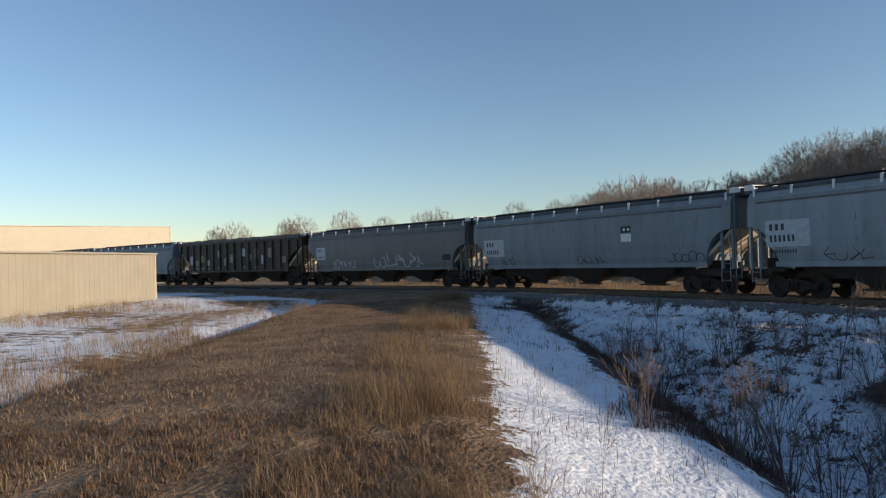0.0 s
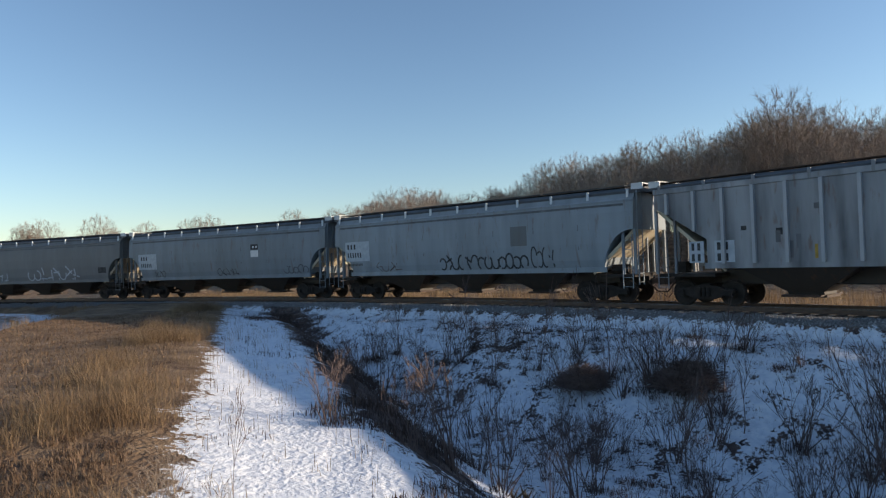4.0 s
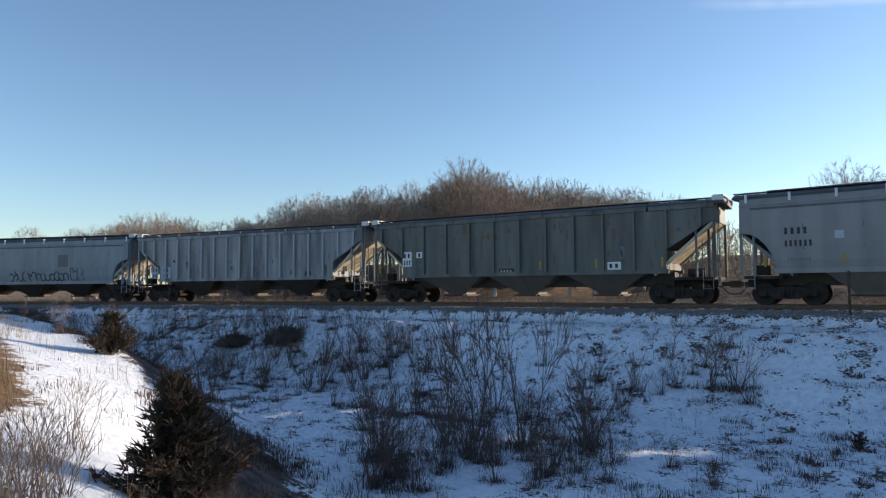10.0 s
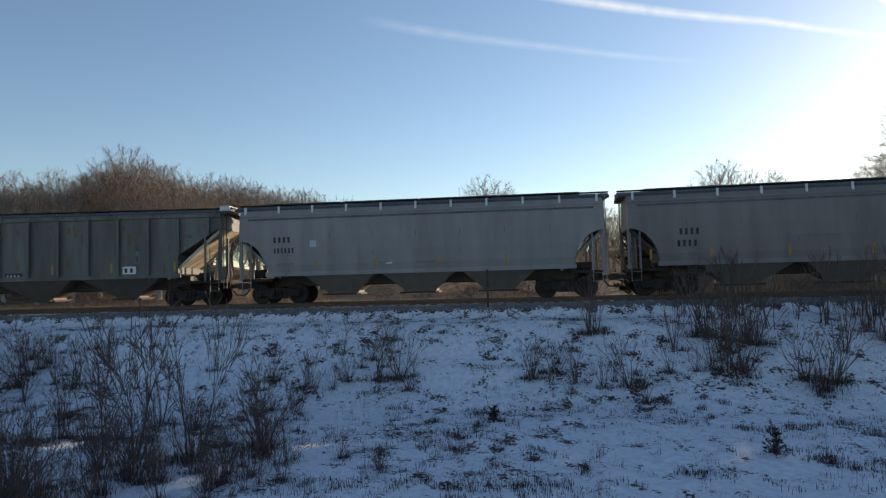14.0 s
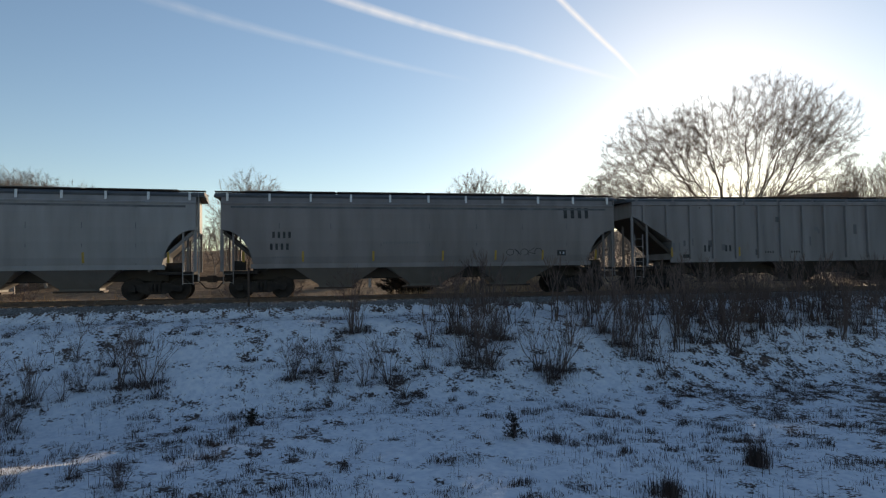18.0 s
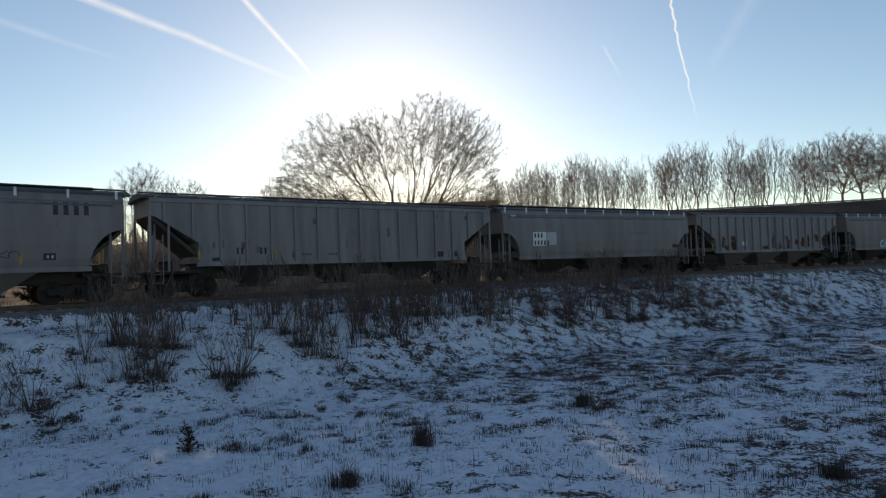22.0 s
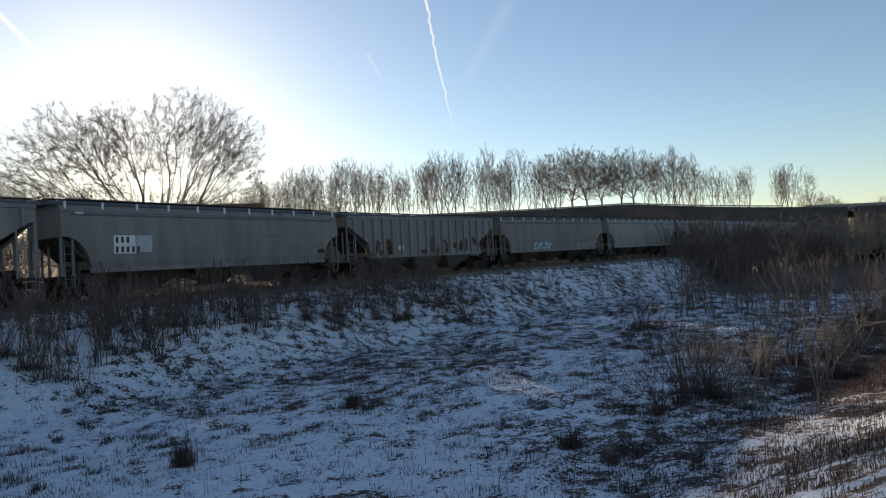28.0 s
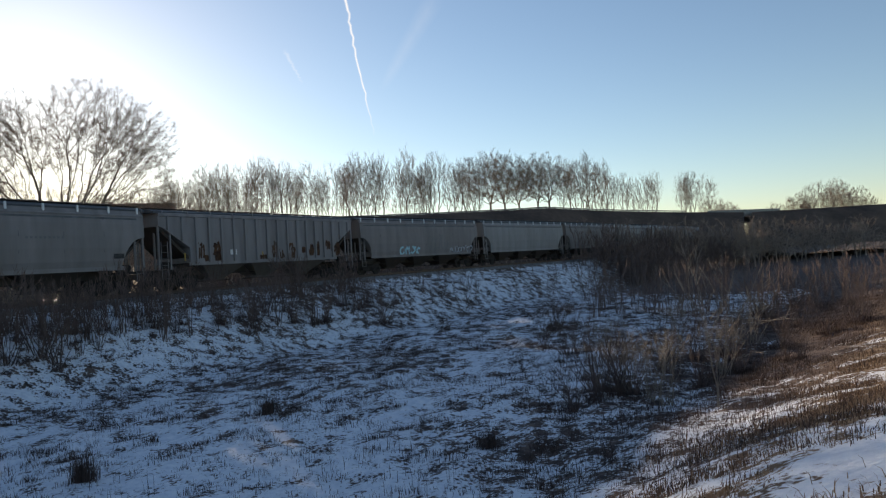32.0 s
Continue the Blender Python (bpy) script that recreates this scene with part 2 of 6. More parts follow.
M_RUST = varied("rust_patch", [(0.05, 0.028, 0.018), (0.12, 0.06, 0.032)], 5, 0.9, fine=0.4)


# ---------------------------------------------------------------- mesh helpers
def mesh_from(name, verts, faces, material=None):
    me = bpy.data.meshes.new(name)
    me.from_pydata(verts, [], faces)
    if material:
        me.materials.append(material)
    return me


def part(name, bm, material, parent, label=""):
    me = bpy.data.meshes.new(name)
    bm.to_mesh(me)
    bm.free()
    me.materials.append(material)
    ob = new(name, me)
    ob.parent = parent
    if label:
        ob["label"] = label
    return ob


def piece(name, me, parent, m=None, label=""):
    ob = new(name, me)
    ob.parent = parent
    if m is not None:
        ob.matrix_basis = m
    if label:
        ob["label"] = label
    return ob


def box(bm, x0, x1, y0, y1, z0, z1):
    v = [bm.verts.new((x, y, z)) for z in (z0, z1) for y in (y0, y1) for x in (x0, x1)]
    for f in ((0, 2, 3, 1), (4, 5, 7, 6), (0, 1, 5, 4), (1, 3, 7, 5), (3, 2, 6, 7), (2, 0, 4, 6)):
        bm.faces.new([v[i] for i in f])


def bar(bm, a, b, r, sides=5, r2=None):
    """A round bar from a to b."""
    a, b = Vector(a), Vector(b)
    d = (b - a).normalized()
    s = d.orthogonal().normalized()
    w = d.cross(s)
    rings = []
    for p, rr in ((a, r), (b, r if r2 is None else r2)):
        rings.append([bm.verts.new(p + rr * (math.cos(k * math.tau / sides) * s + math.sin(k * math.tau / sides) * w)) for k in range(sides)])
    for k in range(sides):
        bm.faces.new((rings[0][k], rings[0][(k + 1) % sides], rings[1][(k + 1) % sides], rings[1][k]))
    bm.faces.new(rings[0][::-1])
    bm.faces.new(rings[1])


def prism(bm, outline, y0, y1):
    """An outline in x and z, carried from y0 to y1."""
    a = [bm.verts.new((x, y0, z)) for x, z in outline]
    b = [bm.verts.new((x, y1, z)) for x, z in outline]
    n = len(outline)
    for k in range(n):
        bm.faces.new((a[k], a[(k + 1) % n], b[(k + 1) % n], b[k]))
    bm.faces.new(a[::-1])
    bm.faces.new(b)
    bmesh.ops.recalc_face_normals(bm, faces=bm.faces)


def boxmesh(name, x0, x1, y0, y1, z0, z1, material):
    bm = bmesh.new()
    box(bm, x0, x1, y0, y1, z0, z1)
    me = bpy.data.meshes.new(name)
    bm.to_mesh(me)
    bm.free()
    me.materials.append(material)
    return me


# ---------------------------------------------------------------- the plan: track, bank and ground
TURN = radians(42)
TRACK = (0.1488, 0.4933, -0.7314, -2.2649, 2.2689, -5.0906, -6.7959, 29.5136)
U_LO, U_HI = -88.0, 78.0
HALF = 0.75   # from the near side of the cars to the track's middle


def track_v(u):
    u = np.asarray(u, float)
    slope = np.polyval(np.polyder(TRACK), np.array([U_LO, U_HI]) / 50) / 50
    v = np.polyval(TRACK, np.clip(u, U_LO, U_HI) / 50)
    return v + np.where(u < U_LO, (u - U_LO) * slope[0], 0) + np.where(u > U_HI, (u - U_HI) * slope[1], 0)


def track_xy(u):
    v = track_v(u) + HALF
    return np.stack([u * math.cos(TURN) - v * math.sin(TURN), u * math.sin(TURN) + v * math.cos(TURN)], -1)


US = np.linspace(-220, 300, 5201)
TXY = track_xy(US)
SS = np.r_[0, np.cumsum(np.hypot(*np.diff(TXY, axis=0).T))]
SS -= np.interp(0, US, SS)


def on_track(s):
    """Middle of the track at s metres along it."""
    return np.array([np.interp(s, SS, TXY[:, 0]), np.interp(s, SS, TXY[:, 1])])


def track_pose(s, z=0.0, span=5.8):
    a, b = on_track(s - span), on_track(s + span)
    c = (a + b) / 2
    h = math.atan2(b[1] - a[1], b[0] - a[0])
    return Matrix.Translation((c[0], c[1], z)) @ Matrix.Rotation(h, 4, "Z")


BANK = np.array([0.956, 0.292])      # along the bank on which the camera stands
ACROSS = np.array([-0.292, 0.956])   # from the bank towards the track


def smooth(t):
    t = np.clip(t, 0, 1)
    return t * t * (3 - 2 * t)


def waves(x, y, f, seed):
    """Cheap smooth noise, vectorised: -1 to 1."""
    r = np.random.RandomState(seed)
    out = 0 * x
    for k in range(5):
        a, ph = r.uniform(0, math.tau), r.uniform(0, math.tau)
        g = f * r.uniform(0.6, 1.7)
        out = out + np.sin(g * (x * math.cos(a) + y * math.sin(a)) + ph + 1.3 * np.sin(0.37 * g * (y * math.cos(a) - x * math.sin(a)) + 2 * ph))
    return out / 3.2


def plan(x, y):
    """Place along the bank, across it, and distance from the track's middle (negative on the camera's side)."""
    x, y = np.asarray(x, float), np.asarray(y, float)
    a = x * BANK[0] + y * BANK[1]
    q = x * ACROSS[0] + y * ACROSS[1]
    u = x * math.cos(TURN) + y * math.sin(TURN)
    v = -x * math.sin(TURN) + y * math.cos(TURN)
    sl = np.polyval(np.polyder(TRACK), np.clip(u, U_LO, U_HI) / 50) / 50
    e = (v - track_v(u) - HALF) / np.sqrt(1 + sl * sl)
    return a, q, e


def ground_z(x, y):
    a, q, e = plan(x, y)
    floor = -3.4 + 0.10 * waves(x, y, 0.5, 3) + 0.05 * waves(x, y, 1.7, 4)
    m = -e
    ballast = np.where(m < 1.75, -0.2, -0.2 - 0.55 * smooth((m - 1.75) / 0.95)) - 0.07 * smooth((m - 2.6) / 1.0)
    emb = ballast - 2.65 * smooth((m - 3.4) / 6.0)
    rise = smooth((-a - 9) / 14)
    top = -0.8 + 0.55 * rise + 0.06 * waves(x, y, 0.4, 5)
    sink = 1.3 * smooth((a - 4) / 15)     # the bank runs down towards the road
    top = top - sink
    bank = top - (2.65 + 0.55 * rise - sink) * (1 - rise) * smooth((q - 0.15 * smooth((a + 14) / 6) + 0.95 * smooth((a - 1) / 5)) / (7.5 - 2.2 * smooth((a + 14) / 6) * smooth((8 - a) / 8))) - rise * (0.46 * smooth(q / 3.6) + 2.74 * smooth((q - 3.4) / 5.2))
    left = top - 0.55 * smooth((-q - 6.6) / 3.0) - 0.32 * np.exp(-((q + 9.3) / 1.3) ** 2) * smooth((-a - 12) / 6) + 0.3 * smooth((-q - 14) / 10)
    near = np.where(q > -1, np.maximum(bank, emb), np.maximum(left, np.minimum(emb, -0.2)))
    near = near + (floor + 3.4) * smooth((q - 1) / 4) * smooth((m - 3.5) / 3)
    far_ballast = np.where(e < 1.75, -0.2, -0.2 - 0.6 * smooth((e - 1.75) / 1.0))
    d = np.hypot(x, y)
    az = np.degrees(np.arctan2(x, y))
    hill = 6.0 * smooth((d - 84) / 40) * smooth((az + 93) / 12) * smooth((-48 - az) / 14)
    far = far_ballast + 0.1 * waves(x, y, 0.3, 6) * smooth((e - 4) / 6) + hill * smooth((e - 4) / 10) + (1.5 * smooth((e - 7) / 9) + 1.0 * smooth((e - 14) / 14)) * smooth((16 - az) / 14) * smooth((az + 26) / 14) * (d < 400) + 6.5 * smooth((d - 72) / 45) * smooth((az + 56) / 10) * smooth((15 - az) / 8) * (d < 900)
    return np.where(e < 0, near, far)


def gz(x, y):
    return float(ground_z(np.array([x]), np.array([y]))[0])


def spread(lo, hi, step, reach, grow=1.17):
    core = list(np.arange(lo, hi + 1e-6, step))
    out, d = [], step
    p = hi
    while p < reach:
        d *= grow
        p += d
        out.append(p)
    back, d, p = [], step, lo
    while p > -reach:
        d *= grow
        p -= d
        back.append(p)
    return np.array(back[::-1] + core + out)


def build_ground():
    aa, qq = spread(-62, 62, 0.36, 3200), spread(-12, 46, 0.3, 3200)
    A, Q = np.meshgrid(aa, qq, indexing="ij")
    X, Y = A * BANK[0] + Q * ACROSS[0], A * BANK[1] + Q * ACROSS[1]
    Z = ground_z(X, Y)
    a, q, e = plan(X, Y)
    m = -e
    # snow cover, gravel
    snow = np.full(X.shape, 0.0)
    ditch = smooth((q - 0.6 + 1.1 * smooth((a + 13) / 4) * smooth((3 - a) / 4)) / 1.5) * smooth((m - 1.75) / 0.6)
    snow = np.where(e < 0, ditch * (0.67 - 0.14 * smooth((a - 2) / 14) + 0.07 * waves(X, Y, 0.35, 11) + 0.07 * waves(X, Y, 1.4, 12)), 0.0)
    strip = smooth((q - 0.4 + 1.1 * smooth((a + 13) / 4)) / 0.8) * smooth((4.2 - q) / 1.2) * smooth((2 - a) / 4) * (e < -3.2)
    snow = snow + 0.25 * strip
    band = np.exp(-((q - 4.9 + 1.3 * smooth((a + 15) / 8) - 0.4 * waves(X, Y, 0.2, 15)) / (0.9 + 0.6 * smooth((a + 15) / 8))) ** 2) * smooth((1 - a) / 6) * smooth((a + 62) / 10)
    snow = snow - 0.7 * band * (0.7 + 0.5 * waves(X, Y, 1.1, 16))
    brown = smooth((a - 14) / 10) * np.exp(-((q - 5.0) / 3.0) ** 2)
    snow = snow - 0.35 * brown
    crest = smooth((a - 2) / 4) * smooth((3.0 - q) / 0.9) * (e < 0)
    snow = np.where(crest > 0, np.maximum(snow, 0) * (1 - crest) + crest * (0.55 + 0.2 * waves(X, Y, 0.9, 17) + 0.16 * waves(X, Y, 2.1, 18) + 0.1 * (q < 1) - 0.16 * smooth((a - 8) / 5) * smooth((q - 0.6) / 1.6) - 0.45 * smooth((a - 24) / 8)), snow)
    snow = snow - 0.6 * smooth((a - 28) / 8) * smooth((10 - q) / 4)
    leftfield = smooth((-q - 7.5 + 0.4 * waves(X, Y, 0.9, 19)) / 1.2) * smooth((m - 3.2) / 1.5) * (a < -5)
    snow = np.where(leftfield > 0, leftfield * (0.6 + 0.34 * waves(X, Y, 0.5, 13)), snow)
    relief = 0.03 * waves(X, Y, 2.3, 21) + 0.035 * waves(X, Y, 5.0, 22)
    fine = ((np.abs(A) < 66) & (q > -14) & (q < 48) & (m > 2.7))
    Z = Z + np.where(fine, relief * (0.4 + 0.9 * smooth(q / 4)) * (1 - 0.75 * strip), 0)
    gravel = np.where(np.abs(e) < 1.9, 1.0, np.clip(1.0 - (np.abs(e) - 1.9) / 0.5, 0, 1))
    far_snow = (e > 2.5) & (e < 7)
    snow = np.where(far_snow, 0.24 + 0.2 * waves(X, Y, 0.5, 14), snow)
    bare_end = smooth((np.hypot(X, Y) - 55) / 12) * smooth((np.degrees(np.arctan2(X, Y)) - 46) / 8)     # brown ground towards the bridge
    snow = snow * (1 - 0.85 * bare_end)
    na, nq = X.shape
    idx = np.arange(na * nq).reshape(na, nq)
    faces = np.stack([idx[:-1, :-1], idx[1:, :-1], idx[1:, 1:], idx[:-1, 1:]], -1).reshape(-1, 4)
    me = bpy.data.meshes.new("ground")
    verts = np.stack([X, Y, Z], -1).reshape(-1, 3)
    me.from_pydata(verts.tolist(), [], faces.tolist())
    me.materials.append(M_GROUND)
    at = me.attributes.new("cover", "FLOAT_COLOR", "POINT")
    ditch_shade = np.where(e < 0, smooth((q - 1.6) / 2.2), 0)     # matted grass in the ditch, darkened for the small shadows there
    col = np.stack([np.clip(snow, 0, 1.2), gravel, ditch_shade, 1 + 0 * snow], -1).reshape(-1)
    at.data.foreach_set("color", col.astype(np.float32))
    me.polygons.foreach_set("use_smooth", np.ones(len(me.polygons), bool))
    ob = new("ground", me)
    tagged(ob, "snow-covered ditch and bank with matted dead grass", "ground", kind="structure")
    return ob


build_ground()


# ---------------------------------------------------------------- railway
def build_track():
    track = tagged(new("railway_track"), "single railway track on grey ballast above a snowy ditch", "railway track", kind="structure")
    keep = (SS > -170) & (SS < 260)
    pts = TXY[keep][::10]
    tang = np.gradient(pts, axis=0)
    tang /= np.linalg.norm(tang, axis=1)[:, None]
    nrm = np.stack([-tang[:, 1], tang[:, 0]], -1)
    web = [(-0.07, -0.17), (-0.07, -0.155), (-0.012, -0.13), (-0.012, -0.045), (-0.036, -0.035), (-0.036, -0.006), (0.036, -0.006), (0.036, -0.035), (0.012, -0.045), (0.012, -0.13), (0.07, -0.155), (0.07, -0.17)]
    head = [(-0.034, -0.006), (-0.03, 0.0), (0.03, 0.0), (0.034, -0.006)]
    for side in (-0.755, 0.755):
        base = None
        for name, outline, m in (("rail", web, M_RAIL), ("rail_head", head, M_RAILTOP)):
            v, f, n = [], [], len(outline)
            for p, w in zip(pts, nrm):
                v += [(p[0] + (side + o) * w[0], p[1] + (side + o) * w[1], z) for o, z in outline]
            for i in range(len(pts) - 1):
                for k in range(n if name == "rail" else n - 1):
                    j = (k + 1) % n
                    f.append((i * n + k, (i + 1) * n + k, (i + 1) * n + j, i * n + j))
            ob = piece(name, mesh_from(name, v, f, m), base or track)
            base = base or ob
    tie = boxmesh("tie", -0.115, 0.115, -1.3, 1.3, -0.33, -0.172, M_TIE)
    r = random.Random(5)
    for k in range(296):
        s = -92 + 0.545 * k
        m = track_pose(s, 0, 0.4) @ pose(0, r.uniform(-0.04, 0.04), r.uniform(-0.008, 0.004), 0, 0, r.uniform(-1.2, 1.2))
        piece("tie", tie, track, m)
    # the ballast's stones along the near shoulder
    v, f = [], []
    for k in range(9000):
        s, off = r.uniform(-60, 70), -r.uniform(1.25, 2.5)
        p = track_pose(s, 0, 0.4) @ Vector((0, off, 0))
        z = gz(p.x, p.y) if k % 4 == 0 else (-0.2 if off > -1.75 else -0.2 - 0.6 * float(smooth((-off - 1.75) / 0.95)))
        d = r.uniform(0.022, 0.055)
        b = len(v)
        t = r.uniform(0, 6.28)
        for a in range(4):
            v.append((p.x + d * math.cos(t + a * 1.57) * r.uniform(0.7, 1.2), p.y + d * math.sin(t + a * 1.57), z - 0.02))
        v.append((p.x + r.uniform(-0.3, 0.3) * d, p.y, z + d * r.uniform(0.6, 1.1)))
        f += [(b, b + 1, b + 4), (b + 1, b + 2, b + 4), (b + 2, b + 3, b + 4), (b + 3, b, b + 4)]
    stones = piece("ballast_stones", mesh_from("ballast_stones", v, f, varied("crushed_stone", [(0.17, 0.166, 0.166), (0.31, 0.302, 0.3)], 2, 0.9, random_by="island", spread=0.4)), track)
    tagged(stones, "loose grey crushed stone", kind="stuff")


build_track()

# ---------------------------------------------------------------- hopper cars
WHEEL_R = 0.457


def wheelset_mesh():
    bm = bmesh.new()
    for s in (-1, 1):
        prof = [(0.0, 0.69), (0.16, 0.69), (0.2, 0.71), (0.4, 0.715), (0.48, 0.685), (0.487, 0.70), (0.462, 0.715), (WHEEL_R, 0.80), (0.42, 0.805), (0.38, 0.78), (0.2, 0.77), (0.15, 0.83), (0.0, 0.83)]
        n = 20
        rings = []
        for rr, y in prof:
            rings.append([bm.verts.new((max(rr, 0.001) * math.cos(k * math.tau / n), s * y, max(rr, 0.001) * math.sin(k * math.tau / n))) for k in range(n)])
        for p, q in zip(rings, rings[1:]):
            for k in range(n):
                bm.faces.new((p[k], p[(k + 1) % n], q[(k + 1) % n], q[k]))
    bar(bm, (0, -1.05, 0), (0, 1.05, 0), 0.085, 8)
    for s in (-1, 1):
        for k in range(3):
            a = k * math.tau / 3
            bar(bm, (0.05 * math.cos(a), s * 1.05, 0.05 * math.sin(a)), (0.05 * math.cos(a), s * 1.075, 0.05 * math.sin(a)), 0.018, 5)
    bmesh.ops.recalc_face_normals(bm, faces=bm.faces)
    me = bpy.data.meshes.new("wheelset")
    bm.to_mesh(me)
    bm.free()
    me.materials.append(M_BLACK)
    return me


def sideframe_mesh():
    bm = bmesh.new()
    outline = [(-1.08, 0.46), (-1.04, 0.60), (-0.72, 0.62), (-0.4, 0.72), (0.4, 0.72), (0.72, 0.62), (1.04, 0.60), (1.08, 0.46), (0.80, 0.42), (0.36, 0.24), (-0.36, 0.24), (-0.80, 0.42)]
    prism(bm, outline, -0.07, 0.07)
    for x in (-0.16, 0.0, 0.16):
        bar(bm, (x, -0.12, 0.34), (x, -0.12, 0.66), 0.07, 8)
    for x in (-0.9, 0.9):
        box(bm, x - 0.13, x + 0.13, -0.15, 0.1, 0.36, 0.56)
    me = bpy.data.meshes.new("side_frame")
    bm.to_mesh(me)
    bm.free()
    me.materials.append(M_BLACK)
    return me


ME_WHEELS, ME_SIDEFRAME = wheelset_mesh(), sideframe_mesh()
ME_BOLSTER = boxmesh("bolster", -0.2, 0.2, -1.0, 1.0, 0.5, 0.78, M_BLACK)


def low_edge(x, spec):
    """Height of the body's lower edge at x from the car's middle."""
    ax = abs(x)
    x0, x1, zc, sill = spec["cut0"], spec["end"], spec["cutz"], spec["sill"]
    if ax <= x0 + 0.002:
        return sill
    t = min(1, (ax - x0) / (x1 - x0))
    if spec["style"] == "arch":
        return sill + (zc - sill) * (1 - (1 - t) ** 2.2) ** 0.62
    return sill + (zc - sill) * min(1, 0.42 + 0.62 * t)


def section(spec):
    if spec["ribbed"]:
        return [(1.50, spec["sill"]), (1.50, 2.2), (1.50, 3.4), (1.50, 4.08), (1.56, 4.10), (1.56, 4.26), (1.45, 4.30)]
    return [(1.44, spec["sill"]), (1.52, 1.75), (1.585, 2.4), (1.60, 3.0), (1.58, 3.6), (1.53, 3.98), (1.56, 4.0), (1.56, 4.06), (1.48, 4.10), (1.36, 4.34)]


def body_mesh(bm, spec):
    sec = section(spec)
    e, c = spec["end"], spec["cut0"]
    xs = sorted({round(v, 3) for v in [-e, -c, 0, c, e] + list(np.linspace(-e, -c, 9)) + list(np.linspace(c, e, 9)) + [-c - 0.005, c + 0.005]})
    rings = []
    for x in xs:
        zl = low_edge(x, spec)
        ring = []
        for sgn in (-1, 1):
            row = []
            for y, z in sec:
                zz = max(z, zl + 0.0005 * len(row))
                yy = float(np.interp(zz, [q[1] for q in sec], [q[0] for q in sec])) if z < zl else y
                row.append((x, sgn * yy, zz))
            ring += row if sgn < 0 else row[::-1]
        rings.append([bm.verts.new(p) for p in ring])
    n = len(rings[0])
    for p, q in zip(rings, rings[1:]):
        for k in range(n):
            bm.faces.new((p[k], p[(k + 1) % n], q[(k + 1) % n], q[k]))
    bm.faces.new(rings[0])
    bm.faces.new(rings[-1][::-1])
    bmesh.ops.recalc_face_normals(bm, faces=bm.faces)


